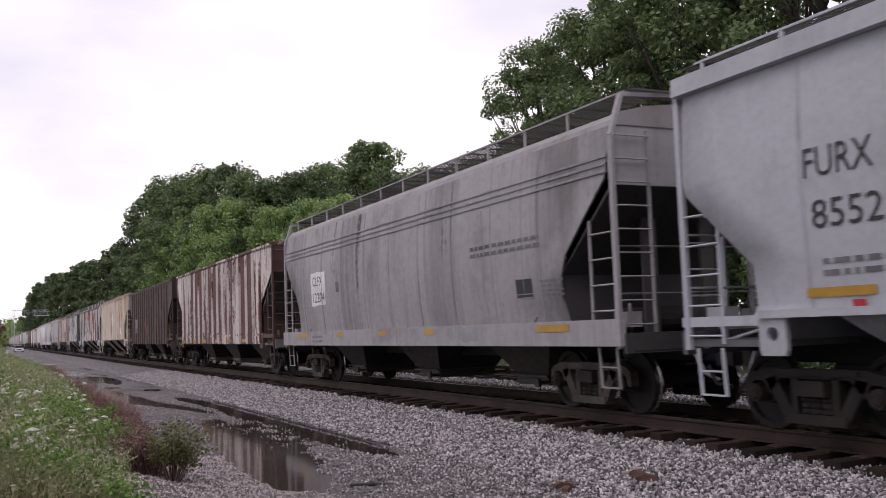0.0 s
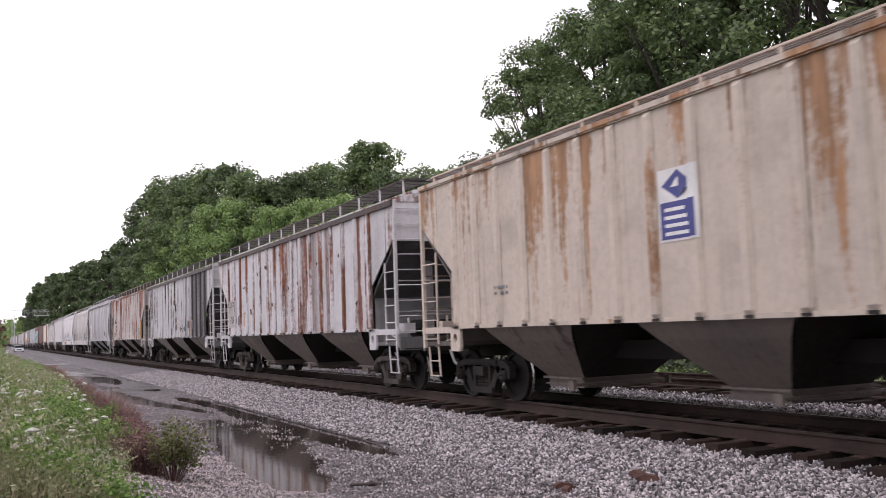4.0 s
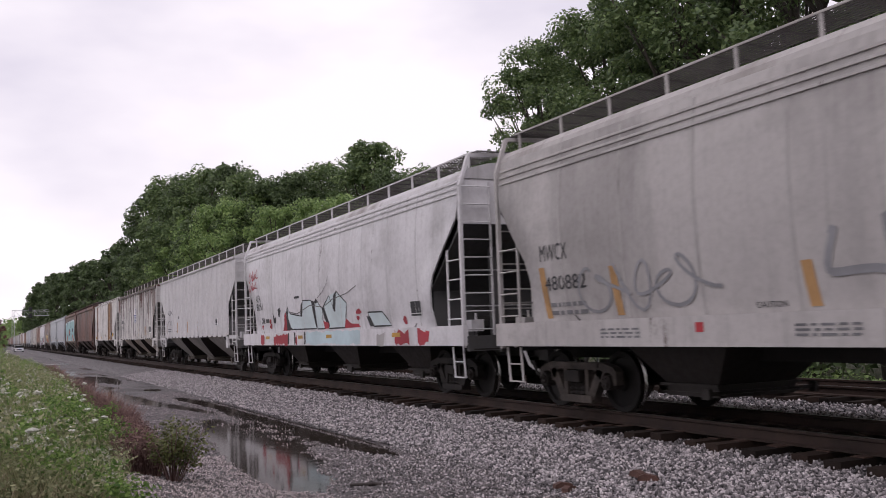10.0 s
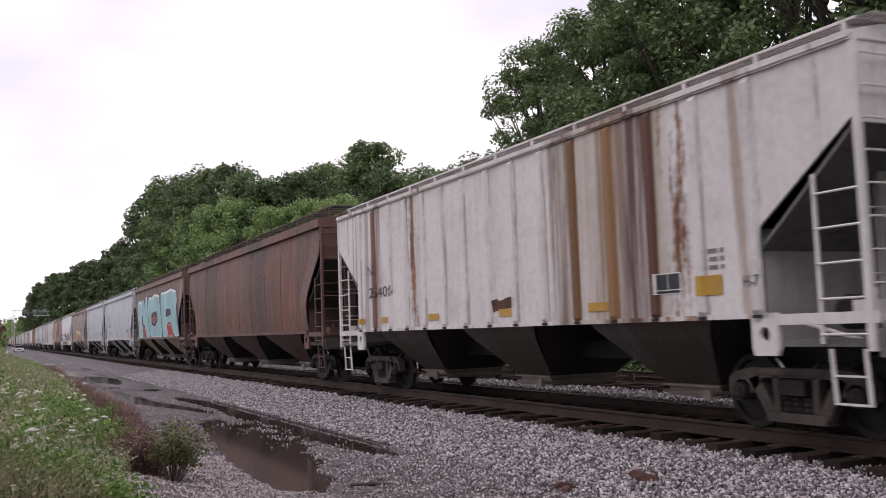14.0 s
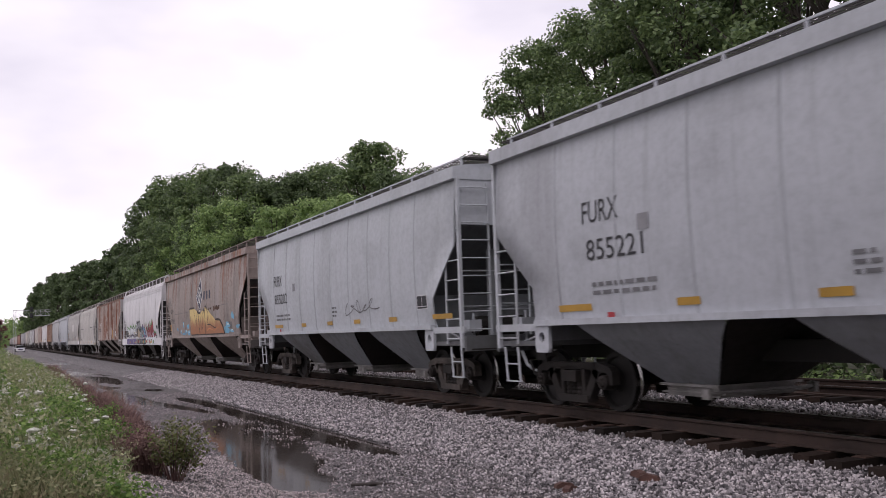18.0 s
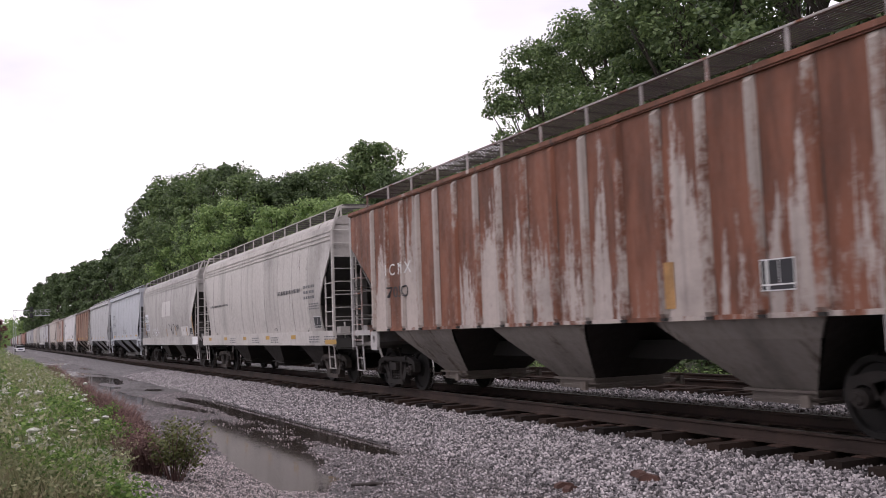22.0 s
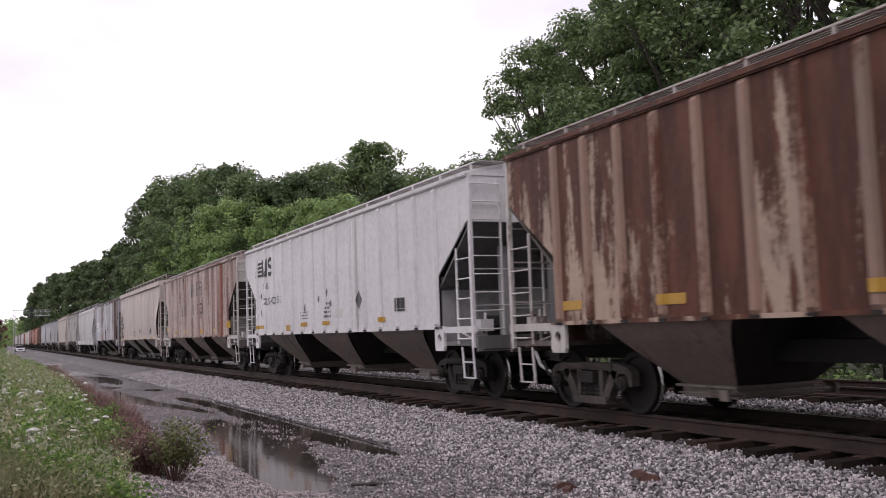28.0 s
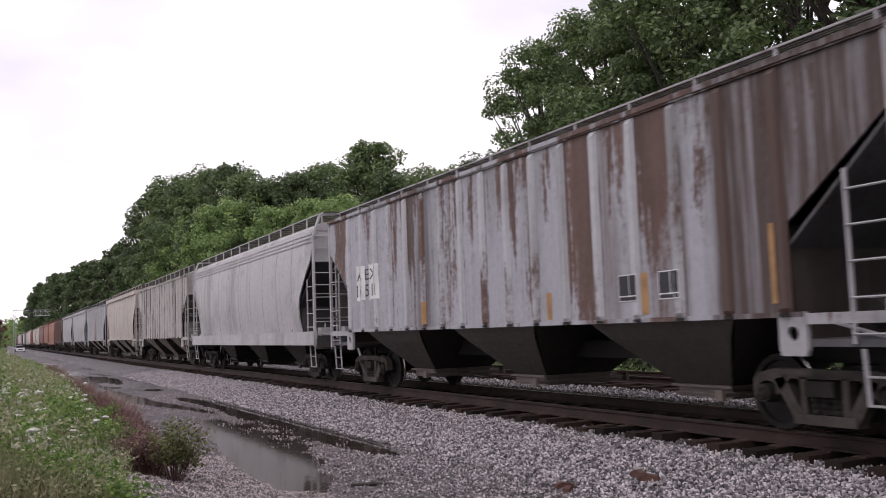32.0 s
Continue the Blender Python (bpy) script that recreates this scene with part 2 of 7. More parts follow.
def fading(name, low, high, z0, z1):
    """Sprayed colour that fades from one tone to another up the letter."""
    m, N, L, bsdf = nodes_of(name)
    v = mapped(N, L)
    sep, add = N.new("ShaderNodeSeparateXYZ"), N.new("ShaderNodeMath")
    L.new(v, sep.inputs["Vector"])
    add.operation = "MULTIPLY_ADD"
    L.new(noise_node(N, L, v, 2.2, 4.0), add.inputs[0])
    add.inputs[1].default_value = 0.7
    L.new(sep.outputs["Z"], add.inputs[2])
    col = blend(N, L, ramp(N, L, add.outputs["Value"], z0 + 0.35, z1 + 0.35), low, high)
    col = blend(N, L, ramp(N, L, noise_node(N, L, v, 14.0, 4.0), 0.45, 0.75, 0.0, 0.3), col, tuple(c * 0.5 for c in low))
    L.new(col, bsdf.inputs["Base Color"])
    bsdf.inputs["Roughness"].default_value = 0.65
    return m


M_GOLDFADE = fading("gold_to_orange_spray", (0.36, 0.15, 0.07), (0.66, 0.50, 0.20), 1.75, 2.3)
M_UMBER = plain("dark_brown_spray", (0.035, 0.022, 0.018), 0.7, 0, 0.2, 5, 0)


# ---- lettering: outlines of the built-in font, all made at once ----
WORDS = ("FURX", "8552", "855221", "855202", "855319", "CLFX", "12204", "AEX", "16248", "8051", "7861", "17511", "DJTX", "475483", "475374", "ADMX", "7150", "7171", "GACX", "6357", "LD LMT 222900 LB", "LT WT 63100 LB", "C", "MWCX", "480882", "480877",
         "CAUTION", "NS", "254057", "25404", "HC-71", "NRLX", "5955", "54005", "H", "E", "R", "8", "0", "5", "3", "NDYX", "849411", "DRK", "DOME", "7050", "IC MX", "LD LMT 222200", "LT WT 62800", "LD LMT 221300", "LT WT 64700")
LETTERS = {}


def make_letters():
    made = []
    for word in WORDS:
        curve = bpy.data.curves.new("word", "FONT")
        curve.body, curve.resolution_u = word, 3
        ob = new("word", curve)
        made.append((word, ob))
    graph = bpy.context.evaluated_depsgraph_get()
    for word, ob in made:
        me = ob.evaluated_get(graph).to_mesh()
        v = np.array([tuple(p.co)[:2] for p in me.vertices])
        v -= v.min(0)
        LETTERS[word] = (v / v.max(0), [tuple(f.vertices) for f in me.polygons])
        ob.evaluated_get(graph).to_mesh_clear()
    for word, ob in made:
        data = ob.data
        bpy.data.objects.remove(ob)
        bpy.data.curves.remove(data)


make_letters()


# ---- geometry helpers ----
class Geo:
    def __init__(self):
        self.v, self.f = [], []

    def add(self, verts, faces):
        k = len(self.v)
        self.v += [tuple(p) for p in verts]
        self.f += [tuple(i + k for i in f) for f in faces]
        return self

    def box(self, x0, x1, y0, y1, z0, z1):
        return self.add([(x, y, z) for x in (x0, x1) for y in (y0, y1) for z in (z0, z1)],
                        [(0, 1, 3, 2), (4, 6, 7, 5), (0, 4, 5, 1), (2, 3, 7, 6), (0, 2, 6, 4), (1, 5, 7, 3)])

    def bar(self, p, q, w, h=None):
        """A square bar from p to q."""
        p, q, h = Vector(p), Vector(q), h or w
        d = (q - p).normalized()
        a = d.cross(Vector((0, 0, 1)) if abs(d.z) < 0.9 else Vector((0, 1, 0))).normalized()
        b = d.cross(a)
        c = [a * (i * w / 2) + b * (j * h / 2) for i, j in ((-1, -1), (1, -1), (1, 1), (-1, 1))]
        return self.add([p + o for o in c] + [q + o for o in c], [(3, 2, 1, 0), (4, 5, 6, 7)] + [(i, (i + 1) % 4, (i + 1) % 4 + 4, i + 4) for i in range(4)])

    def rod(self, p, q, r, n=6, r2=None):
        p, q, r2 = Vector(p), Vector(q), r if r2 is None else r2
        d = (q - p).normalized()
        a = d.cross(Vector((0, 0, 1)) if abs(d.z) < 0.9 else Vector((0, 1, 0))).normalized()
        b = d.cross(a)
        ring = [a * math.cos(2 * math.pi * i / n) + b * math.sin(2 * math.pi * i / n) for i in range(n)]
        return self.add([p + o * r for o in ring] + [q + o * r2 for o in ring],
                        [tuple(range(n))[::-1], tuple(range(n, 2 * n))] + [(i, (i + 1) % n, (i + 1) % n + n, i + n) for i in range(n)])

    def prism_y(self, poly, y0, y1):
        """A polygon in x and z, drawn out from y0 to y1."""
        n = len(poly)
        return self.add([(x, y0, z) for x, z in poly] + [(x, y1, z) for x, z in poly],
                        [tuple(range(n)), tuple(range(n, 2 * n))[::-1]] + [(i, i + n, (i + 1) % n + n, (i + 1) % n) for i in range(n)])

    def prism_x(self, poly, x0, x1):
        n = len(poly)
        return self.add([(x0, y, z) for y, z in poly] + [(x1, y, z) for y, z in poly],
                        [tuple(range(n))[::-1], tuple(range(n, 2 * n))] + [(i, (i + 1) % n, (i + 1) % n + n, i + n) for i in range(n)])

    def sheet(self, rows, flip=False):
        """A sheet through rows of points, all of one length."""
        n, k = len(rows[0]), len(self.v)
        for row in rows:
            self.v += [tuple(p) for p in row]
        for j in range(len(rows) - 1):
            for i in range(n - 1):
                q = (k + j * n + i, k + j * n + i + 1, k + (j + 1) * n + i + 1, k + (j + 1) * n + i)
                self.f.append(q[::-1] if flip else q)
        return self

    def mesh(self, name, smooth=False):
        me = bpy.data.meshes.new(name)
        me.from_pydata(self.v, [], self.f)
        if smooth:
            me.shade_smooth()
        me.update()
        return me


KEPT = {}


def shared(key, make, material, smooth=False):
    """The mesh for key, made once."""
    if key not in KEPT:
        g = make()
        me = g.mesh(key.split(":")[0], smooth)
        KEPT[key] = me
        if material:
            me.materials.append(material)
    return KEPT[key]


def part(name, geo, material, parent, label="", m=None, smooth=False):
    me = geo if isinstance(geo, bpy.types.Mesh) else geo.mesh(name, smooth)
    if material and not me.materials:
        me.materials.append(material)
    ob = new(name, me)
    ob.parent = parent
    if m is not None:
        ob.matrix_basis = m
    if label:
        tagged(ob, label)
    return ob


def numpy_mesh(name, verts, faces):
    """A mesh of equal polygons from arrays."""
    me = bpy.data.meshes.new(name)
    n, k = faces.shape
    me.vertices.add(len(verts))
    me.vertices.foreach_set("co", verts.astype(np.float32).ravel())
    me.loops.add(n * k)
    me.loops.foreach_set("vertex_index", faces.astype(np.int32).ravel())
    me.polygons.add(n)
    me.polygons.foreach_set("loop_start", np.arange(0, n * k, k, dtype=np.int32))
    me.update(calc_edges=True)
    return me

# ---- the setting: ground, ballast, path, water ----
TRACK, TRACK_FAR, PATH_Z = 9.37, 15.25, -0.55


def ground_material():
    m, N, L, bsdf = nodes_of("meadow_soil")
    v = mapped(N, L)
    a, b, c = noise_node(N, L, v, 0.25, 5.0), noise_node(N, L, v, 3.0, 5.0), noise_node(N, L, v, 40.0, 4.0)
    col = blend(N, L, ramp(N, L, a, 0.35, 0.65), (0.05, 0.075, 0.022), (0.10, 0.10, 0.045))
    col = blend(N, L, ramp(N, L, b, 0.45, 0.75, 0, 0.7), col, (0.13, 0.10, 0.07))
    col = blend(N, L, ramp(N, L, c, 0.4, 0.7, 0, 0.5), col, (0.03, 0.04, 0.015))
    L.new(col, bsdf.inputs["Base Color"])
    bsdf.inputs["Roughness"].default_value = 0.95
    relief(N, L, bsdf, c, 0.8, 0.05)
    return m


def gravel_material(name, low, high, size, wet=0.0):
    """Crushed stone: cells of differing grey with dark joints."""
    m, N, L, bsdf = nodes_of(name)
    v = mapped(N, L)
    cell = N.new("ShaderNodeTexVoronoi")
    cell.inputs["Scale"].default_value = 1.0 / size
    L.new(v, cell.inputs["Vector"])
    tint = N.new("ShaderNodeSeparateColor")
    L.new(cell.outputs["Color"], tint.inputs["Color"])
    col = blend(N, L, tint.outputs["Red"], low, high)
    col = blend(N, L, ramp(N, L, cell.outputs["Distance"], 0.35, 0.75, 0, 0.85), col, tuple(c * 0.25 for c in low))
    patch = noise_node(N, L, v, 0.9, 6.0, 0.68)
    col = blend(N, L, ramp(N, L, patch, 0.46, 0.62, 0, 0.4 + wet), col, tuple(c * 0.55 for c in low))
    wide = noise_node(N, L, mapped(N, L, (0.5, 1.2, 1.0)), 0.5, 4.0)
    col = blend(N, L, ramp(N, L, wide, 0.45, 0.62, 0, wet * 1.2), col, tuple(c * 0.45 for c in low))
    L.new(col, bsdf.inputs["Base Color"])
    L.new(ramp(N, L, patch, 0.4, 0.65, 0.8, 0.8 - wet * 0.6), bsdf.inputs["Roughness"])
    inv = N.new("ShaderNodeMath")
    inv.operation = "SUBTRACT"
    inv.inputs[0].default_value = 1.0
    L.new(cell.outputs["Distance"], inv.inputs[1])
    relief(N, L, bsdf, inv.outputs["Value"], 0.9, size * 0.7)
    return m


M_BALLAST = gravel_material("crushed_limestone", (0.085, 0.079, 0.083), (0.34, 0.315, 0.325), 0.05)
M_DARKBED = gravel_material("oily_ballast", (0.020, 0.016, 0.0145), (0.062, 0.053, 0.05), 0.055)
M_PATH = gravel_material("wet_fine_gravel", (0.07, 0.061, 0.064), (0.25, 0.218, 0.224), 0.026, 0.5)
M_STONE = random_tint("loose_limestone", (0.075, 0.071, 0.076), (0.70, 0.64, 0.66), 0.75, 0, 60, skew=1.5)
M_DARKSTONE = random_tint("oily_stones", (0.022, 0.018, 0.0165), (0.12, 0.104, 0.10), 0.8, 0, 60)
M_PEBBLE = random_tint("path_pebbles", (0.065, 0.058, 0.06), (0.60, 0.53, 0.545), 0.55, 0, 60, skew=1.7)
M_PALEPEBBLE = random_tint("pale_path_pebbles", (0.17, 0.145, 0.145), (0.70, 0.61, 0.61), 0.6, 0, 60)
M_WATER, _N, _L, _b = nodes_of("puddle_water")
_b.inputs["Base Color"].default_value, _b.inputs["Roughness"].default_value, _b.inputs["IOR"].default_value = (0.045, 0.036, 0.031, 1), 0.07, 1.33
relief(_N, _L, _b, noise_node(_N, _L, mapped(_N, _L), 3.5, 3.0), 0.10, 0.01)
M_RUFFLED, _N, _L, _b = nodes_of("ruffled_water")
_b.inputs["Base Color"].default_value, _b.inputs["Roughness"].default_value, _b.inputs["IOR"].default_value = (0.06, 0.055, 0.055, 1), 0.12, 1.33
relief(_N, _L, _b, noise_node(_N, _L, mapped(_N, _L), 6.0, 3.0), 0.6, 0.02)

ground = new("ground", Geo().sheet([[(x, y, -0.78) for x in (-2500, -700, -200, 0, 200, 700, 2500)] for y in (-2500, -300, -40, 0, 40, 300, 2500)], True).mesh("ground"))
ground.data.materials.append(ground_material())
tagged(ground, "green grassy ground with patches of brown soil", "ground", kind="structure")

bed = Geo().prism_x([(5.75, -0.78), (6.06, -0.605), (6.4, -0.51), (7.7, -0.33), (8.1, -0.30), (16.6, -0.30), (17.2, -0.3), (18.9, -0.78)], -900, 700)
ballast_bed = new("ballast_bed", bed.mesh("ballast_bed"))
ballast_bed.data.materials.append(M_BALLAST)
# two strips of darker stone along the bed
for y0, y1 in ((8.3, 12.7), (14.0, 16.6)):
    part("oily_strip", Geo().sheet([[(x, y, -0.295) for y in (y0, y0 + 1.2, y1)] for x in (700, 0, -900)], True), M_DARKBED, ballast_bed, "dark stone under the rails")
tagged(ballast_bed, "grey crushed limestone bed under the two tracks", "ballast", kind="structure")

HOLLOWS = ((-16.4, 5.66, 2.6, 0.30, 0.20, -1.5), (-20.5, 5.70, 3.6, 0.36, 0.22, 0.5), (-25.5, 5.76, 3.4, 0.36, 0.20, 0.0), (-29.6, 5.50, 2.6, 0.32, 0.17, 2.0), (-18.5, 4.95, 6.0, 0.75, 0.055, -3.0),
           (-15.9, 4.02, 4.4, 0.58, 0.21, -6.0), (-13.4, 3.72, 1.5, 0.30, 0.12, -8.0), (-20.0, 4.32, 2.6, 0.34, 0.13, -4.0), (-32.0, 4.10, 4.9, 0.46, 0.16, 3.0), (-26.4, 4.85, 2.6, 0.26, 0.12, 4.0),
           (-37.5, 5.5, 1.3, 0.42, 0.12, 0.0), (-41.0, 4.4, 1.3, 0.30, 0.12, 4.0), (-60.0, 5.1, 5.2, 0.34, 0.13, 6.0), (-47.0, 6.0, 2.6, 0.22, 0.11, 2.0), (-90.5, 5.0, 4.0, 0.75, 0.15, 3.0), (-70.5, 5.85, 4.2, 0.36, 0.14, 2.0), (-74.0, 4.1, 3.6, 0.34, 0.13, 1.0),
           (-52.0, 4.1, 4.0, 0.22, 0.11, 3.0))


pools = random.Random(31)
HOLLOWS += tuple((-34 - 80 * pools.random(), pools.uniform(3.4, 6.0), pools.uniform(2.0, 6.0), pools.uniform(0.2, 0.55), 0.12, pools.uniform(-2, 3)) for _ in range(12))


def path_height(x, y):
    z = PATH_Z + 0.03 * noise.noise((x * 0.5, y * 0.9, 1.0)) + 0.016 * noise.noise((x * 1.7, y * 2.3, 5.0)) + 0.03 * noise.noise((x * 2.6, y * 5.0, 9.0))
    for cx, cy, rx, ry, deep, tilt in HOLLOWS:
        yy = y - cy - math.tan(radians(tilt)) * (x - cx)
        q = ((x - cx) / rx) ** 2 + (yy / ry) ** 2
        if q < 3:
            z -= deep * math.exp(-1.2 * q)
    if y > 6.0:
        z -= (y - 6.0) * 0.25
    if y < 2.7:
        z += min(0.62, (2.7 - y) * 0.23)
    return z


xs = [-5 - 0.16 * i for i in range(220)] + [-40.3 - 0.6 * i for i in range(120)] + [-130, -200, -350, -600, -900]
ys = [0.6, 0.9, 1.2, 1.5, 1.8, 2.1] + [2.35 + 0.11 * i for i in range(40)]
path_sheet = Geo().sheet([[(x, y, path_height(x, y)) for y in ys] for x in [60, 10, *xs]])
path = new("gravel_path", path_sheet.mesh("gravel_path", True))
path.data.materials.append(M_PATH)
tagged(path, "wet grey gravel service path beside the track", "path", kind="structure")
def bank_edge(x):
    """Where the weeds end and the gravel begins."""
    return float(np.interp(x, (-60, -30, -19, -13, -10), (3.0, 2.4, 1.95, 1.6, 1.0)))


bank = new("weedy_bank", Geo().sheet([[(x, y, path_height(x, y) + (0.02 if y < bank_edge(x) else -0.04)) for y in (-60, -20, -6, -3, -2, -1, -0.5, 0, 0.25, 0.5, 0.75, 1, 1.25, 1.5, 1.75, 2, 2.25, 2.5, 2.75, 3.0)] for x in [60, 10, *xs[::4]]]).mesh("weedy_bank", True))
bank.data.materials.append(ground.data.materials[0])
tagged(bank, "low overgrown bank of soil and weeds beside the path", "bank", kind="structure")
water = new("puddle_water", Geo().sheet([[(x, y, PATH_Z - 0.052) for y in (2.6, 6.0)] for x in (-8, -30, -58)]).mesh("puddle_water"))
part("ruffled_water", Geo().sheet([[(x, y, PATH_Z - 0.052) for y in (2.6, 6.6)] for x in (-58, -90, -130)]), M_RUFFLED, water, "pale ruffled water on the distant path")
water.data.materials.append(M_WATER)
tagged(water, "brown rain water standing in puddles on the path", "puddle", kind="structure")

rng = np.random.default_rng(7)


def scatter_stones(name, spots, sizes, material, label, parent=None):
    """Angular stones with eight uneven faces, one joined mesh."""
    n = len(spots)
    cube = np.array([(1, 0, 0), (-1, 0, 0), (0, 1, 0), (0, -1, 0), (0, 0, 1), (0, 0, -1)], float) * 1.25
    faces = np.array([(0, 2, 4), (2, 1, 4), (1, 3, 4), (3, 0, 4), (2, 0, 5), (1, 2, 5), (3, 1, 5), (0, 3, 5)])
    pts = cube[None] * rng.uniform(0.55, 1.0, (n, 1, 3)) + rng.normal(0, 0.25, (n, 6, 3))
    q = rng.normal(size=(n, 4))
    q /= np.linalg.norm(q, axis=1, keepdims=True)
    w, a, b, c = q.T
    R = np.stack([1 - 2 * (b * b + c * c), 2 * (a * b - c * w), 2 * (a * c + b * w), 2 * (a * b + c * w), 1 - 2 * (a * a + c * c), 2 * (b * c - a * w),
                  2 * (a * c - b * w), 2 * (b * c + a * w), 1 - 2 * (a * a + b * b)], 1).reshape(n, 3, 3)
    pts = np.einsum("nij,nkj->nki", R, pts) * (np.asarray(sizes)[:, None, None] / 2) + np.asarray(spots)[:, None, :]
    me = numpy_mesh(name, pts.reshape(-1, 3), (faces[None] + 6 * np.arange(n)[:, None, None]).reshape(-1, 3))
    me.materials.append(material)
    return tagged(new(name, me), label, "gravel", kind="stuff")


def bed_height(y):
    return float(np.interp(y, (5.75, 6.02, 6.4, 7.7, 8.1, 16.6), (-0.62, -0.575, -0.51, -0.33, -0.30, -0.30)))


def stones_near(count, x0, x1, y0, y1, big, power=1.0):
    x = x1 - (x1 - x0) * rng.random(count) ** power
    y = y0 + (y1 - y0) * rng.random(count)
    return x, y, big * rng.uniform(0.55, 1.25, count)


x, y, s = stones_near(66000, -52, -4.5, 6.0, 8.12, 0.05, 1.7)
scatter_stones("ballast_stones", [(a, b, bed_height(b) + 0.005 + 0.02 * c) for a, b, c in zip(x, y, rng.random(len(x)))], s, M_STONE, "loose grey and whitish crushed limestone on the ballast shoulder")
x, y, s = stones_near(26000, -30, -4.5, 3.9, 6.0, 0.034, 1.4)
keep = rng.random(len(x)) < np.clip((y - 3.9) / 1.7, 0.0, 1.0) ** 1.1 * np.interp(x, (-24, -15.5, -12.5), (0.06, 0.16, 1.0))
x, y, s = x[keep], y[keep], s[keep]
scatter_stones("ballast_stones", [(a, b, path_height(a, b) + 0.012) for a, b in zip(x, y)], s, M_STONE, "crushed limestone strayed from the ballast onto the path")
x, y, s = stones_near(3500, -40, -4.5, 8.0, 8.45, 0.05, 1.6)
scatter_stones("ballast_stones", [(a, b, -0.285 + 0.03 * c) for a, b, c in zip(x, y, rng.random(len(x)))], s, M_STONE, "crushed limestone heaped between the tie ends")
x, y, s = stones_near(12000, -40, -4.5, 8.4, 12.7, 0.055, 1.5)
scatter_stones("ballast_stones", [(a, b, -0.28 + 0.02 * rng.random()) for a, b in zip(x, y)], s, M_DARKSTONE, "dark stones under the train")
x, y, s = stones_near(4200, -40, -4.5, 12.65, 14.0, 0.06, 1.5)
scatter_stones("ballast_stones", [(a, b, -0.275 + 0.02 * rng.random()) for a, b in zip(x, y)], s, M_STONE, "loose grey crushed limestone between the two tracks")
x, y, s = stones_near(40000, -34, -6.0, 2.2, 5.9, 0.027, 1.5)
scatter_stones("path_pebbles", [(a, b, path_height(a, b) + 0.003) for a, b in zip(x, y)], s, M_PEBBLE, "small wet grey pebbles strewn over the path")
x, y, s = stones_near(15000, -15.5, -6.5, 0.9, 3.6, 0.026, 1.0)
scatter_stones("path_pebbles", [(a, b, path_height(a, b) + 0.006) for a, b in zip(x, y)], s, M_PALEPEBBLE, "pale pebbles at the foot of the bank")
n = 1200
x, y = -18.0 + rng.normal(0, 3.2, n), 5.02 + rng.normal(0, 0.26, n)
keep = np.array([noise.noise((a * 1.1, b * 2.5, 2.0)) > 0.06 for a, b in zip(x, y)])
x, y = x[keep], y[keep]
n = len(x)
scatter_stones("puddle_stones", [(a, b, PATH_Z - 0.045) for a, b in zip(x, y)], rng.uniform(0.02, 0.045, n), M_PEBBLE, "pale stones standing out of the shallow puddle")

# ---- two tracks ----
RAIL = [(-0.07, -0.18), (0.07, -0.18), (0.07, -0.165), (0.015, -0.145), (0.01, -0.045), (0.035, -0.035), (0.037, -0.006), (0.03, 0.0), (-0.03, 0.0), (-0.037, -0.006), (-0.035, -0.035), (-0.01, -0.045), (-0.015, -0.145), (-0.07, -0.165)]


def track(center, label, near):
    top = new("railway_track", None)
    top.matrix_basis = pose(0, center, 0)
    tagged(top, label, "railway track", kind="structure")
    for side in (-0.755, 0.755):
        rail = part("rail", Geo().prism_x([(y + side, z) for y, z in RAIL], -900, 700), M_RAIL, top)
        part("rail_head", Geo().box(-900, 700, side - 0.029, side + 0.029, -0.003, 0.002), M_RAILTOP, rail, "worn bright running surface of the rail")
    tie = shared("tie", lambda: Geo().box(-0.115, 0.115, -1.3, 1.3, -0.36, -0.185), M_TIE)
    plate = shared("tie_plate", lambda: Geo().box(-0.09, 0.09, -0.17, 0.17, -0.187, -0.174), M_PLATE)
    rnd = random.Random(3 if near else 4)
    far = Geo()
    count = 150 if near else 70
    for i in range(1500):
        x = -3.2 - 0.6 * i + rnd.uniform(-0.03, 0.03)
        if i < count:
            t = part("tie", tie, None, top, m=pose(x, rnd.uniform(-0.10, 0.10), rnd.uniform(-0.03, 0.008), rnd.uniform(-0.6, 0.6), rnd.uniform(-2, 2), rnd.uniform(-2.2, 2.2)))
            if near:
                for side in (-0.755, 0.755):
                    part("tie_plate", plate, None, t, m=pose(0, side, 0))
        elif x > -500:
            far.box(x - 0.115, x + 0.115, -1.3, 1.3, -0.36, -0.185)
    for i in range(180):
        x = -2.6 + 0.6 * i
        far.box(x - 0.115, x + 0.115, -1.3, 1.3, -0.36, -0.185)
    tagged(part("tie", far, M_TIE, top), "dark creosoted timber ties of the distant track", kind="stuff")
    return top


track(TRACK, "rusty steel rails on dark timber ties, under the train", True)
track(TRACK_FAR, "empty second track of steel rails on dark ties", False)

# ---- trees ----
M_BARK = plain("tree_bark", (0.06, 0.05, 0.042), 0.9, 0, 0.4, 8, 0.6)
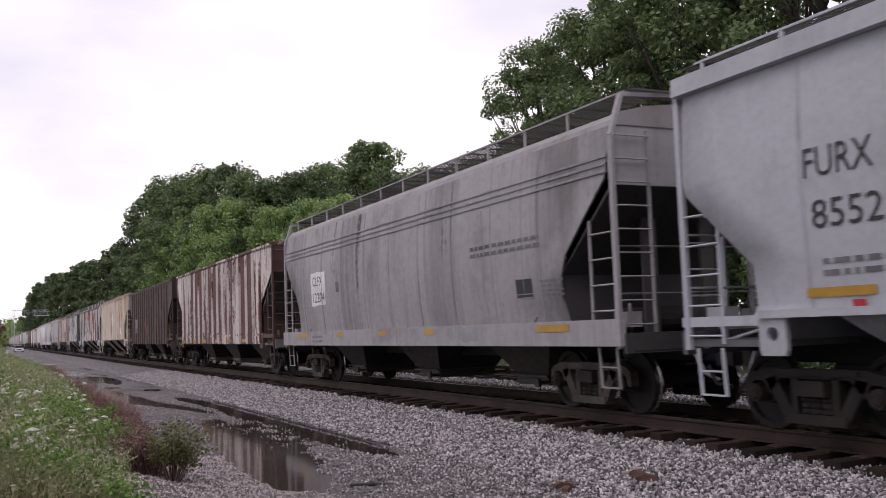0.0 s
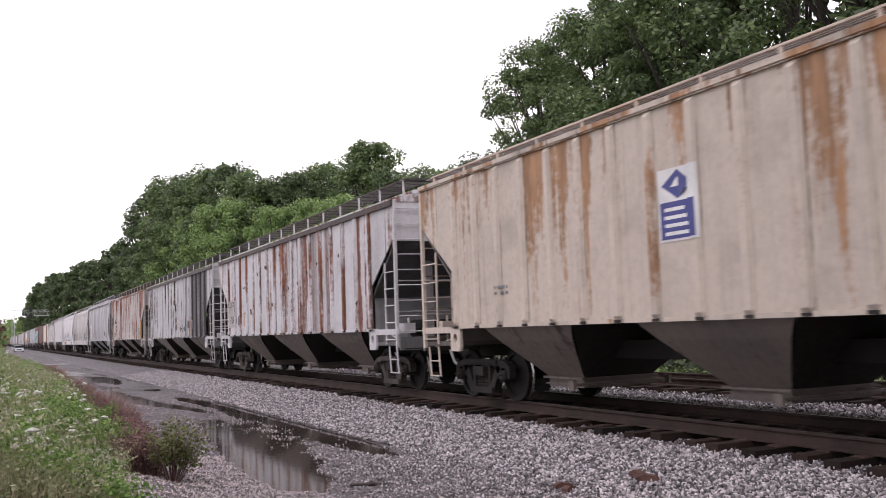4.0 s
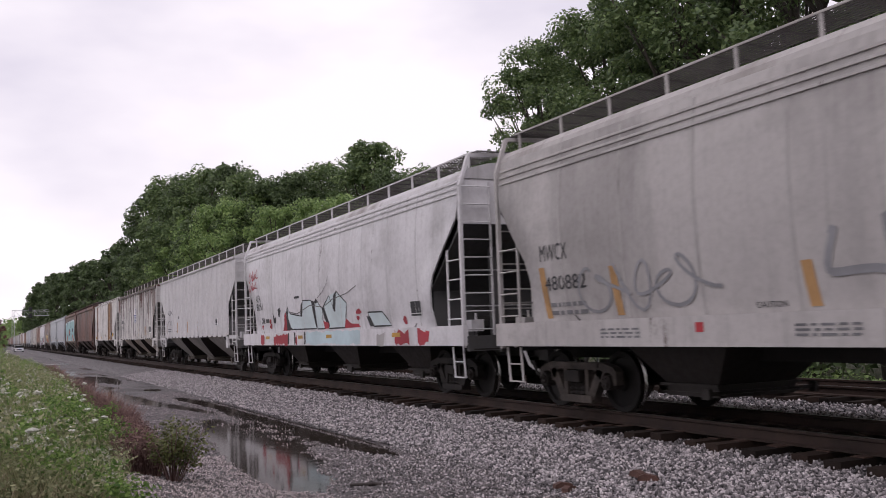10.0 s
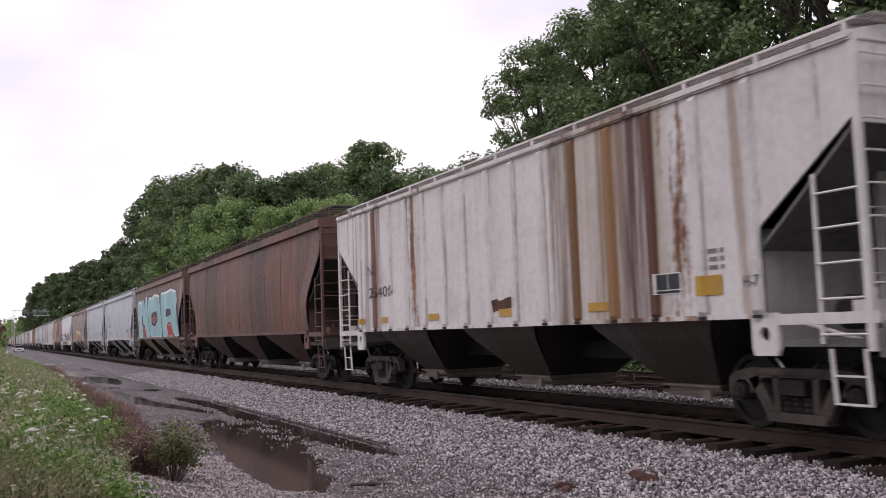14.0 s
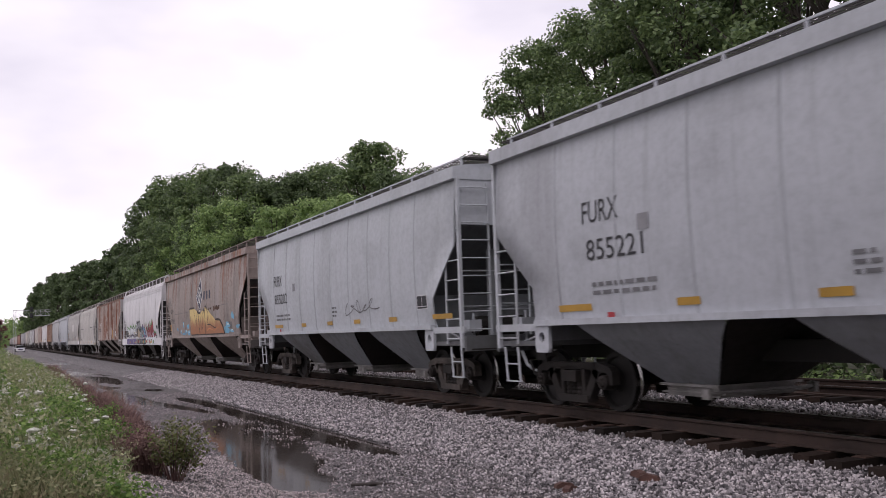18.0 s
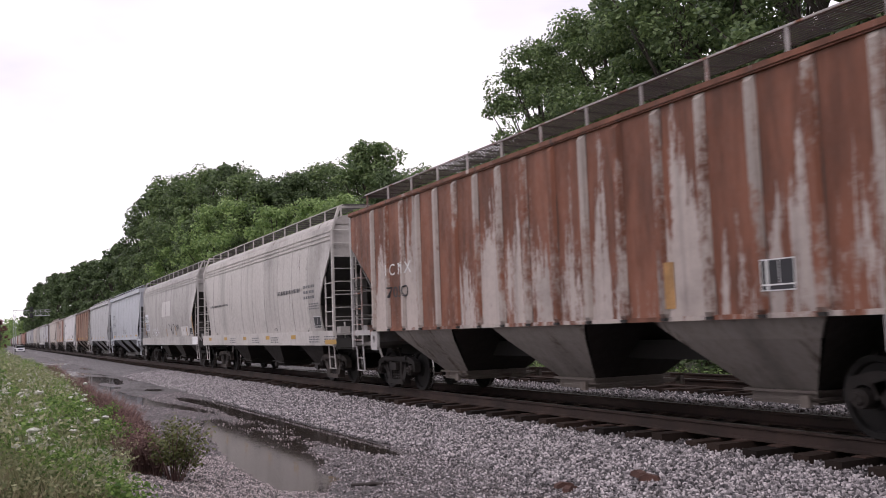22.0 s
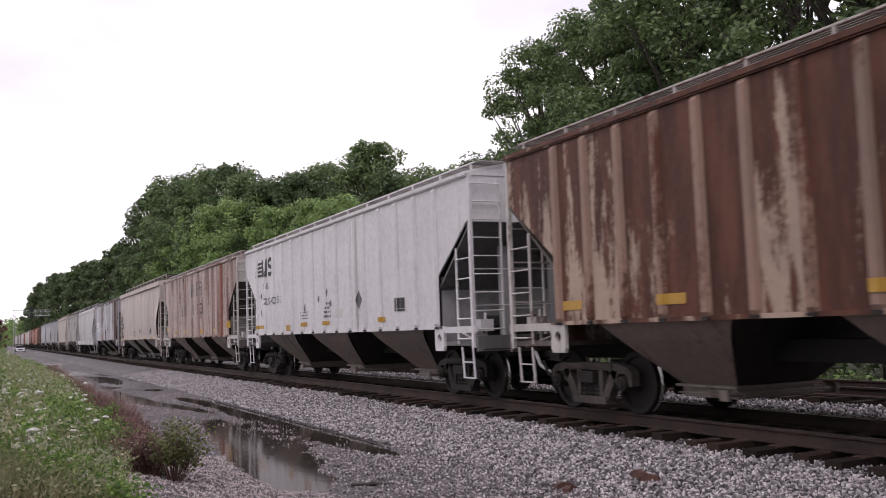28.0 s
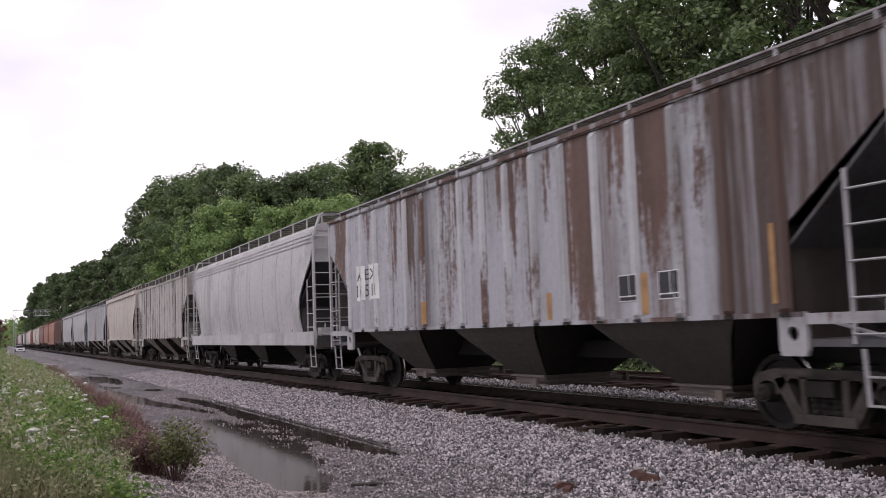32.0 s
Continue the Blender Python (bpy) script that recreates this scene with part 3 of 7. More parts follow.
# greens kept a little blue: some haze is put into the leaf colours
LEAF = {"deep": random_tint("deep_green_leaves", (0.048, 0.080, 0.036), (0.155, 0.215, 0.092), 0.5, 0.42, 3, True, 0.45),
        "mid": random_tint("green_leaves", (0.065, 0.11, 0.046), (0.225, 0.305, 0.122), 0.5, 0.42, 3, True, 0.45),
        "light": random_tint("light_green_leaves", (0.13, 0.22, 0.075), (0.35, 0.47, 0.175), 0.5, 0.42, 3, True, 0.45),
        "red": random_tint("purple_leaves", (0.10, 0.03, 0.04), (0.22, 0.075, 0.085), 0.6, 0.3, 3)}


def leaf_cloud(name, centers, radii, count, size, material, corners=4):
    """Small leaves scattered through the outer part of many clumps."""
    k = rng.integers(0, len(centers), count)
    d = rng.normal(size=(count, 3))
    d /= np.linalg.norm(d, axis=1, keepdims=True)
    p = centers[k] + d * (radii[k] * (0.35 + 0.75 * rng.random(count) ** 0.6))[:, None] * np.array([1, 1, 0.8])
    face = rng.normal(size=(count, 3)) * 0.8 + d * 0.7 + np.array([0, 0, 0.9])
    u = np.cross(face, rng.normal(size=(count, 3)))
    u /= np.linalg.norm(u, axis=1, keepdims=True)
    w = np.cross(face, u)
    w /= np.linalg.norm(w, axis=1, keepdims=True)
    s = size * rng.uniform(0.6, 1.4, count)[:, None]
    quad = np.stack([p - u * s * 0.5, p + w * s * 0.3, p + u * s * 0.5, p - w * s * 0.3], 1)
    quad = quad if corners == 4 else np.stack([p - u * s * 0.6, p + w * s * 0.45, p + u * s * 0.5 - w * s * 0.25], 1)
    me = numpy_mesh(name, quad.reshape(-1, 3), np.arange(count * corners).reshape(-1, corners))
    me.materials.append(material)
    return me


def tree_proto(kind, seed, clumps, leaves, size, height=18.0, spread=5.2, bare=0.28, clump=1.5):
    """A tree: tapered trunk, limbs to its clumps, crown of small leaves."""
    r = random.Random(seed)
    top = new("tree", None)
    wood = Geo()
    lean = Vector((r.uniform(-0.6, 0.6), r.uniform(-0.6, 0.6), height * 0.8))
    knots = [Vector((0, 0, 0)), lean * 0.35 + Vector((r.uniform(-0.3, 0.3), r.uniform(-0.3, 0.3), 0)), lean * 0.7, lean]
    for i, (a, b) in enumerate(zip(knots, knots[1:])):
        wood.rod(a, b, 0.34 * (1 - i * 0.27), 8, 0.34 * (1 - (i + 1) * 0.27))
    centers, radii = [], []
    for i in range(clumps):
        h = r.uniform(bare, 0.97)
        width = spread * math.sin(math.pi * min(1, 0.22 + (h - bare) / (1 - bare) * 0.74)) ** 0.7
        a, q = r.uniform(0, 2 * math.pi), width * r.uniform(0.45, 1.0)
        c = Vector((math.cos(a) * q, math.sin(a) * q, h * height))
        centers.append(c)
        radii.append(clump * r.uniform(0.6, 1.25))
        if i % 3 == 0:
            start = lean * min(0.95, max(0.25, h - 0.18) / 0.8 * 0.8)
            mid = (start + c) / 2 + Vector((0, 0, -0.4))
            wood.rod(start, mid, 0.11, 5, 0.07).rod(mid, c, 0.07, 5, 0.02)
    part("trunk", wood, M_BARK, top)
    part("crown", leaf_cloud("crown", np.array([tuple(c) for c in centers]), np.array(radii), leaves, size, LEAF[kind], 4 if size < 0.25 else 3), None, top)
    return top


PROTOS = {}


def plant(kind, x, y, height, seed):
    """A tree of that height at a place, from a few that are built once."""
    style = {"far": ("deep", 90, 11000, 0.60, 4.6), "mid": ("mid", 120, 18500, 0.31, 4.3), "deep": ("deep", 120, 18500, 0.31, 4.3), "light": ("light", 110, 16500, 0.31, 4.6), "big": ("mid", 150, 40000, 0.185, 5.0), "bigdeep": ("deep", 130, 33000, 0.195, 5.2), "shade": ("deep", 110, 13500, 0.33, 5.2), "red": ("red", 50, 6000, 0.4, 4.6)}[kind]
    variant = seed % 3
    words = {"far": "distant dark green broadleaf tree beyond the tracks", "red": "dark purple-leaved tree beside the distant path", "shade": "tall broadleaf tree added at or past the edge of the view", "light": "light green broadleaf tree in full leaf beyond the tracks"}.get(kind, "tall broadleaf tree in full summer leaf beyond the tracks")
    if (kind, variant) not in PROTOS:
        color, clumps, leaves, size, spread = style
        PROTOS[kind, variant] = tree_proto(color, 11 * variant + len(kind), clumps, leaves, size, 18.0, spread, 0.16, {"big": 0.72, "bigdeep": 0.72, "light": 1.05}.get(kind, 0.9))
        tree, fresh = PROTOS[kind, variant], True
        tagged(tree, words, "tree", "trees along the line")
    else:
        tree, fresh = PROTOS[kind, variant], False
    s = height / 18.0
    m = pose(x, y, -0.75, 0, 0, seed * 77.0) @ Matrix.Diagonal((s, s, s, 1))
    if fresh:
        tree.matrix_basis = m
        FRESH.append((tree, m))
    else:
        old = tree.matrix_basis.copy()
        tree.matrix_basis = Matrix.Identity(4)
        copy_thing(tree, m)
        tree.matrix_basis = old


FRESH = []
# the farthest rows use the light kind, its pale leaves standing for haze
TREES = (("light", -760, 10, 20), ("light", -770, 19, 22), ("light", -740, 30, 26), ("light", -780, 1, 18), ("light", -700, 5, 15), ("light", -720, -3, 13), ("light", -660, 14, 17), ("far", -640, 24, 30), ("far", -560, 20, 30), ("far", -500, 21, 32), ("far", -440, 23, 31), ("far", -390, 22, 28.5), ("far", -340, 22, 26), ("far", -287, 22, 24.5), ("far", -236, 21.5, 21), ("far", -196, 21, 19), ("far", -215, 26, 23), ("far", -260, 28, 26), ("far", -175, 24, 20),
         ("deep", -143, 21, 24.5), ("mid", -130, 21.5, 24), ("deep", -120, 22, 22.8), ("mid", -109, 21.5, 21.5), ("deep", -100, 22.5, 20.6), ("mid", -92, 23, 18.8), ("deep", -85, 23, 17.0), ("deep", -86, 26, 17.4),
         ("deep", -97, 30, 19.6), ("mid", -89, 30, 19.3), ("deep", -83, 30, 17.4), ("mid", -77.0, 30, 19.3), ("deep", -71, 30, 15.6), ("mid", -66, 30.5, 14.8), ("mid", -61, 30.5, 14.2), ("deep", -56.5, 30.5, 14.4),
         ("light", -118, 20.2, 15.5), ("light", -106, 20.2, 16), ("light", -95, 20.3, 15.5), ("light", -86, 20.6, 15.3), ("light", -76, 21, 12.8), ("light", -64, 22.5, 12.2), ("light", -68, 22, 12.2), ("light", -58, 23, 10.4), ("mid", -50, 25, 10.8), ("deep", -45, 26, 11.0), ("deep", -41, 27, 10.0),
         ("big", -33.8, 24.5, 16.6), ("bigdeep", -30.5, 26.5, 19), ("big", -27.0, 24.0, 19), ("bigdeep", -23.5, 25, 20), ("big", -19.5, 24, 19), ("shade", -16.0, 24.5, 18), ("shade", -11.0, 24.0, 18), ("shade", -6, 25, 18), ("red", -240, 1.0, 8.0), ("red", -246, -1.0, 8.5),
         # shade trees with y below 2: unseen, added to darken the near wagons
         ("big", -38.9, 24.4, 16.2), ("bigdeep", -36.8, 26.2, 16.8), ("bigdeep", -38.8, 25.6, 13.0), ("shade", 9, -5, 17), ("shade", 14, 1.5, 18), ("shade", 6, -13, 17), ("shade", 20, -6, 18), ("shade", -3, -15, 16),
         ("deep", -48, 32, 9), ("deep", -42, 33, 9), ("deep", -37, 34, 9), ("deep", -31, 33, 9.5), ("deep", -25, 34, 9.5), ("deep", -19, 33, 9), ("deep", -13, 34, 9), ("deep", -7, 33, 9))
for i, (kind, x, y, height) in enumerate(TREES):
    plant(kind, x, y, height, i)

n = 420
# pale leaf colour again in place of aerial haze
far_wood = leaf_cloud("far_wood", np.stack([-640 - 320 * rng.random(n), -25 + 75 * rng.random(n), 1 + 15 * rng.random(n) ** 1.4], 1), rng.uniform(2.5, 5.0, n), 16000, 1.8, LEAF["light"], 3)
tagged(new("far_wood", far_wood), "light green wood at the far end of the line, haze in its colour", "wood", kind="stuff")
# undergrowth at the feet of the trees
n = 1100
cx = -rng.random(n) ** 1.3 * 170 + 8
thicket = leaf_cloud("undergrowth", np.stack([cx, 20.6 + 3.5 * rng.random(n), -0.2 + 4.6 * rng.random(n) ** 1.3], 1), rng.uniform(0.5, 1.2, n), 60000, 0.27, LEAF["deep"], 3)
tagged(new("undergrowth", thicket), "dense green undergrowth below the trees", "undergrowth", kind="stuff")
verge = leaf_cloud("verge_weeds", np.stack([-rng.random(500) * 60 + 4, 18.6 + 1.6 * rng.random(500), -0.6 + 0.35 * rng.random(500)], 1), rng.uniform(0.2, 0.5, 500), 14000, 0.10, LEAF["light"])
tagged(new("verge_weeds", verge), "light green weeds on the far verge of the tracks", "weeds", kind="stuff")

# ---- weeds on the bank ----
M_BLADE = random_tint("weed_green", (0.12, 0.145, 0.06), (0.47, 0.46, 0.27), 0.7, 0.45, 12, skew=1.3)
M_DRY = random_tint("dry_red_brown_weed", (0.10, 0.055, 0.052), (0.36, 0.235, 0.215), 0.85, 0.3, 12, skew=1.3)
M_LUSH = random_tint("lush_weed_leaves", (0.075, 0.15, 0.038), (0.32, 0.46, 0.135), 0.65, 0.45, 12, skew=1.3)
M_HAY = random_tint("withered_grass", (0.22, 0.18, 0.11), (0.48, 0.42, 0.29), 0.85, 0.3, 12)
M_WEEDLEAF = random_tint("weed_leaves", (0.12, 0.15, 0.065), (0.54, 0.53, 0.33), 0.65, 0.45, 12, skew=1.3)
M_SHRUB = random_tint("shrub_leaves", (0.07, 0.08, 0.035), (0.22, 0.24, 0.09), 0.6, 0.35, 12)
M_SEED = random_tint("pale_seed_heads", (0.38, 0.38, 0.29), (0.66, 0.65, 0.56), 0.8, 0.2, 20)
M_PETAL = random_tint("white_umbel", (0.55, 0.56, 0.50), (0.78, 0.78, 0.72), 0.8, 0.2, 40)


def bank_z(x, y):
    return np.array([path_height(a, b) for a, b in zip(x, y)])


def blades(name, x, y, height, width, lean, material, label):
    """Bent, tapering blades, two quads and a tip each."""
    n = len(x)
    z = bank_z(x, y)
    a = rng.random(n) * 2 * math.pi
    d = np.stack([np.cos(a), np.sin(a), np.zeros(n)], 1)
    side = np.stack([-np.sin(a + 1.0), np.cos(a + 1.0), np.zeros(n)], 1) * (width * rng.uniform(0.6, 1.3, n))[:, None]
    base = np.stack([x, y, z - 0.02], 1)
    up = np.array([0, 0, 1.0])
    h = height[:, None]
    mid = base + up * h * 0.6 + d * h * lean * 0.3
    tip = base + up * h + d * h * lean * rng.uniform(0.5, 1.2, n)[:, None]
    v = np.stack([base - side, base + side, mid + side * 0.7, mid - side * 0.7, tip + side * 0.1, tip - side * 0.1], 1).reshape(-1, 3)
    k = 6 * np.arange(n)[:, None]
    faces = np.concatenate([k + np.array([[0, 1, 2, 3]]), k + np.array([[3, 2, 4, 5]])])
    me = numpy_mesh(name, v, faces)
    me.materials.append(material)
    return tagged(new(name, me), label, "weeds", kind="stuff")


def bank_spots(n, x0, x1, power, edge=2.5):
    x = x1 - (x1 - x0) * rng.random(n) ** power
    far = np.interp(x, (-60, -30, -19, -13, -10), (3.05, 2.45, 2.0, 1.65, 1.05))
    y = far - (far + 4.0) * rng.random(n) ** 1.5 * np.interp(x, (-60, -8), (1.2, 0.9))
    return x, y


def near_edge(x, y):
    """Growth gets lower towards the gravel."""
    return np.clip((np.interp(x, (-60, -30, -19, -13, -10), (3.05, 2.45, 2.0, 1.65, 1.05)) - y) / 0.7, 0.45, 1.0)


def patchy(x, y, scale=0.9):
    """Taller and lower patches of growth."""
    return np.array([0.55 + 0.9 * (0.5 + noise.noise((a * scale, b * scale * 1.6, 3.0))) for a, b in zip(x, y)])


x, y = bank_spots(26000, -75, -8.5, 1.5)
blades("bank_grass", x, y, rng.uniform(0.2, 0.7, len(x)) * patchy(x, y) * np.interp(y, (-1, 1.0, 2.4), (1.45, 1.0, 0.75)) * near_edge(x, y) * np.interp(x, (-18, -9), (1.0, 0.6)), 0.006, 0.7, M_BLADE, "tall green grass and weeds on the bank")
x, y = bank_spots(4200, -80, -8.0, 1.5)
c = np.stack([x, y, bank_z(x, y) + rng.uniform(0.05, 0.75, len(x)) * patchy(x, y) * np.interp(y, (-1, 1.0, 2.4), (1.5, 1.0, 0.7)) * near_edge(x, y)], 1)
lush = np.array([noise.noise((a * 0.55, b * 1.1, 8.0)) for a, b in zip(x, y)]) > 0.10
me = leaf_cloud("bank_weeds", c[~lush], rng.uniform(0.07, 0.20, (~lush).sum()), 64000, 0.038, M_WEEDLEAF)
tagged(new("bank_weeds", me), "leafy pale green weeds on the bank", "weeds", kind="stuff")
me = leaf_cloud("lush_weeds", c[lush], rng.uniform(0.08, 0.24, lush.sum()), 64000, 0.043, M_LUSH)
tagged(new("lush_weeds", me), "lush fresh green weeds in patches on the bank", "weeds", kind="stuff")
n = 90
x, y = -14.6 + rng.normal(0, 0.75, n), 1.15 + rng.normal(0, 0.22, n)
me = leaf_cloud("lush_weeds", np.stack([x, y, bank_z(x, y) + rng.uniform(0.1, 0.62, n)], 1), rng.uniform(0.08, 0.17, n), 9000, 0.042, M_LUSH)
tagged(new("lush_weeds", me), "fresh green clump of weeds at the bank's edge", "weeds", kind="stuff")
n = 3800
x = -11.2 + 3.0 * rng.random(n)
y = -1.2 + 2.3 * rng.random(n)
blades("dry_grass", x, y, rng.uniform(0.08, 0.28, n), 0.006, 0.9, M_HAY, "withered brown grass at the foot of the bank")
x, y = bank_spots(1500, -60, -8.5, 1.5)
c = np.stack([x, y, bank_z(x, y) + rng.uniform(0.35, 0.8, len(x)) * patchy(x, y) * np.interp(y, (-1, 1.0, 2.4), (1.4, 1.0, 0.7)) * near_edge(x, y)], 1)
me = leaf_cloud("pale_seed_heads", c, rng.uniform(0.015, 0.045, len(x)), 20000, 0.028, M_SEED)
tagged(new("pale_seed_heads", me), "pale cream seed heads and small blossoms among the weeds", "weeds", kind="stuff")
n = 34000
x = -12.3 - rng.random(n) ** 1.5 * 52
y = np.interp(x, (-60, -38, -29, -20, -16, -13.5, -10), (3.0, 2.5, 2.35, 2.22, 2.0, 1.78, 1.35)) + rng.normal(0, 0.10, n)
blades("dry_weeds", x, y, rng.uniform(0.10, 0.52, n) * patchy(x, y, 1.3) * np.interp(x, (-24, -15), (1.0, 0.72)), 0.010, 0.6, M_DRY, "dry red-brown weeds along the edge of the path")
n = 1500
x = -12.3 - rng.random(n) ** 1.5 * 48
y = np.interp(x, (-60, -38, -29, -20, -16, -13.5, -10), (3.0, 2.5, 2.35, 2.22, 2.0, 1.78, 1.35)) + rng.normal(0, 0.13, n)
me = leaf_cloud("dry_weed_leaves", np.stack([x, y, bank_z(x, y) + rng.uniform(0.03, 0.42, n)], 1), rng.uniform(0.05, 0.14, n), 26000, 0.04, M_DRY)
tagged(new("dry_weed_leaves", me), "withered red-brown leaves along the edge of the path", "weeds", kind="stuff")

# wild carrot in flower: stem and umbel, one plant each
def flower_plant():
    top = new("wild_carrot", None)
    tagged(top, "wild carrot with rounded white flower heads on the bank", "wildflower", "wild carrots on the bank")
    part("stem", Geo().rod((0, 0, -0.05), (0.03, 0.01, 0.45), 0.005, 5, 0.004).rod((0.03, 0.01, 0.45), (0.02, 0.03, 0.86), 0.004, 5, 0.003), M_BLADE, top)
    u, ring = Geo(), 14
    r = random.Random(5)
    rows = [[(0.02 + w * r.uniform(0.8, 1.2) * math.cos(6.2832 * k / ring), 0.03 + w * r.uniform(0.8, 1.2) * math.sin(6.2832 * k / ring), 0.88 + h + r.uniform(-0.006, 0.006)) for k in range(ring)] for w, h in ((0.012, 0.036), (0.03, 0.03), (0.045, 0.016), (0.054, -0.004), (0.048, -0.022), (0.025, -0.034))]
    u.sheet([[(0.02, 0.03, 0.918)] * (ring + 1)] + [[*row, row[0]] for row in rows] + [[(0.02, 0.03, 0.84)] * (ring + 1)])
    part("umbel", u, M_PETAL, top, "rounded white flower head")
    return top


carrot = flower_plant()
r = random.Random(12)
spots = []
for i in range(95):
    x = -9.5 - 16 * r.random() ** 1.2
    edge = bank_edge(x)
    y = edge - 0.25 - r.random() * (1.4 + 0.1 * abs(x + 8))
    spots.append((x, y))
for i, (x, y) in enumerate(spots):
    s = r.uniform(0.6, 1.05)
    m = pose(x, y, path_height(x, y), r.uniform(-6, 30) * 0.4, r.uniform(-30, 6) * 0.4, r.uniform(-40, 40)) @ Matrix.Diagonal((s, s, s * r.uniform(0.55, 0.8), 1))
    if i:
        copy_thing(carrot, m)
    else:
        first_carrot = m
carrot.matrix_basis = first_carrot

# the shrub at the path's edge
shrub = new("shrub", None)
tagged(shrub, "small dark green shrub with reddish stems at the path's edge", "shrub")
shrub.matrix_basis = pose(-12.0, 1.98, path_height(-12.0, 1.98)) @ Matrix.Diagonal((1.05, 1.05, 0.9, 1))
r = random.Random(21)
wood, tips = Geo(), []
for i in range(26):
    a, q = r.uniform(0, 6.28), r.uniform(0.1, 0.42)
    tip = Vector((math.cos(a) * q, math.sin(a) * q, r.uniform(0.35, 0.92) - q * 0.25))
    wood.rod((tip.x * 0.15, tip.y * 0.15, -0.05), tip * 0.6, 0.008, 5, 0.006).rod(tip * 0.6, tip, 0.006, 5, 0.002)
    tips += [tip * f for f in (0.55, 0.75, 0.95)]
part("stems", wood, M_DRY, shrub, "thin reddish stems")
part("foliage", leaf_cloud("foliage", np.array([tuple(t) for t in tips]), np.full(len(tips), 0.13), 2100, 0.045, M_SHRUB), None, shrub)
dead = Geo()
for i in range(40):
    a, q = r.uniform(0, 6.28), r.uniform(0.05, 0.3)
    dead.rod((q * math.cos(a) * 0.5, -0.25 + q * math.sin(a) * 0.5, 0), (q * math.cos(a) * 1.4, -0.25 + q * math.sin(a) * 1.4, r.uniform(0.2, 0.6)), 0.004, 4, 0.002)
dry = new("dead_stalks", dead.mesh("dead_stalks"))
dry.data.materials.append(M_DRY)
dry.matrix_basis = pose(-12.8, 1.85, path_height(-12.8, 1.85))
tagged(dry, "tuft of dead brown stalks beside the shrub", "dead stalks")

# things on the path and the ballast
M_STICK = plain("wet_wood", (0.05, 0.04, 0.037), 0.7, 0, 0.3, 20, 0.4)
stick = new("broken_stick", Geo().rod((-0.26, 0, 0.02), (0.05, 0.015, 0.028), 0.022, 7, 0.026).rod((0.05, 0.015, 0.028), (0.27, -0.01, 0.02), 0.026, 7, 0.016).mesh("broken_stick", True))
stick.data.materials.append(M_STICK)
stick.matrix_basis = pose(-11.25, 4.27, path_height(-11.25, 4.27), 0, 0, 58)
tagged(stick, "short dark broken stick lying on the wet path", "stick")
M_CHIP = plain("rotten_wood", (0.10, 0.05, 0.04), 0.9, 0, 0.35, 15, 0.5)
for i, (x, y) in enumerate(((-9.05, 6.75), (-8.8, 6.7), (-9.5, 6.0), (-9.3, 5.95))):
    chip = new("wood_chip", Geo().prism_y([(-0.12, 0), (0.02, -0.01), (0.13, 0.0), (0.10, 0.05), (-0.03, 0.075), (-0.10, 0.05)], -0.045, 0.04).mesh("wood_chip"))
    chip.data.materials.append(M_CHIP)
    chip.matrix_basis = pose(x, y, bed_height(y) + 0.025 if y > 5.8 else path_height(x, y) + 0.01, 0, 0, 40 * i)
    tagged(chip, "chunk of rotten red-brown tie wood on the ballast", "wood chip", "wood chips")

# ---- far end of the line: signal on its cantilever, a parked van ----
M_GALV = plain("galvanised_steel", (0.48, 0.49, 0.52), 0.5, 0.3, 0.15)
M_SIGNAL = plain("black_signal", (0.02, 0.02, 0.022), 0.6)
gantry = new("signal_cantilever", None)
gantry.matrix_basis = pose(-250, 0, -0.75)
tagged(gantry, "galvanised cantilever signal bridge reaching over the tracks", "railway signal")
post = Geo()
for dx in (-0.3, 0.3):
    for y in (3.75, 4.35):
        post.bar((dx, y, 0), (dx, y, 10.2), 0.08)
for k in range(9):
    z = 0.4 + k * 1.05
    for a, b in (((-0.3, 3.75), (-0.3, 4.35)), ((0.3, 4.35), (0.3, 3.75)), ((-0.3, 3.75), (0.3, 3.75))):
        post.bar((*a, z), (*b, z + 1.05), 0.04)
part("mast", post, M_GALV, gantry)
arm = Geo()
for dx in (-0.3, 0.3):
    for z in (8.7, 10.1):
        arm.bar((dx, 3.7, z), (dx, 12.0, z), 0.08)
for k in range(7):
    y = 4.4 + k * 1.08
    for dx in (-0.3, 0.3):
        arm.bar((dx, y, 8.7 if k % 2 else 10.1), (dx, y + 1.08, 10.1 if k % 2 else 8.7), 0.045)
        arm.bar((dx, y, 8.7), (dx, y, 10.1), 0.04)
part("arm", arm, M_GALV, gantry)
part("walkway", Geo().box(0.35, 0.95, 8.5, 12.0, 8.65, 8.75).box(0.9, 0.95, 8.5, 12.0, 9.6, 9.66), M_GALV, gantry)
for z in (8.2, 9.7):
    head = part("signal_head", Geo().box(0.4, 0.6, 7.4, 8.2, z, z + 1.1).rod((0.6, 7.8, z + 0.78), (0.9, 7.8, z + 0.78), 0.16, 10).rod((0.6, 7.8, z + 0.33), (0.9, 7.8, z + 0.33), 0.16, 10), M_SIGNAL, gantry)
M_VAN = plain("white_car_paint", (0.72, 0.72, 0.74), 0.3, 0, 0.05)
M_GLASS = plain("dark_glass", (0.02, 0.022, 0.025), 0.1, 0, 0.1)
M_TYRE = plain("tyre_rubber", (0.02, 0.02, 0.02), 0.9)
van = new("parked_car", None)
van.matrix_basis = pose(-236, 5.0, -0.62)
tagged(van, "white car parked on the distant path", "vehicle")
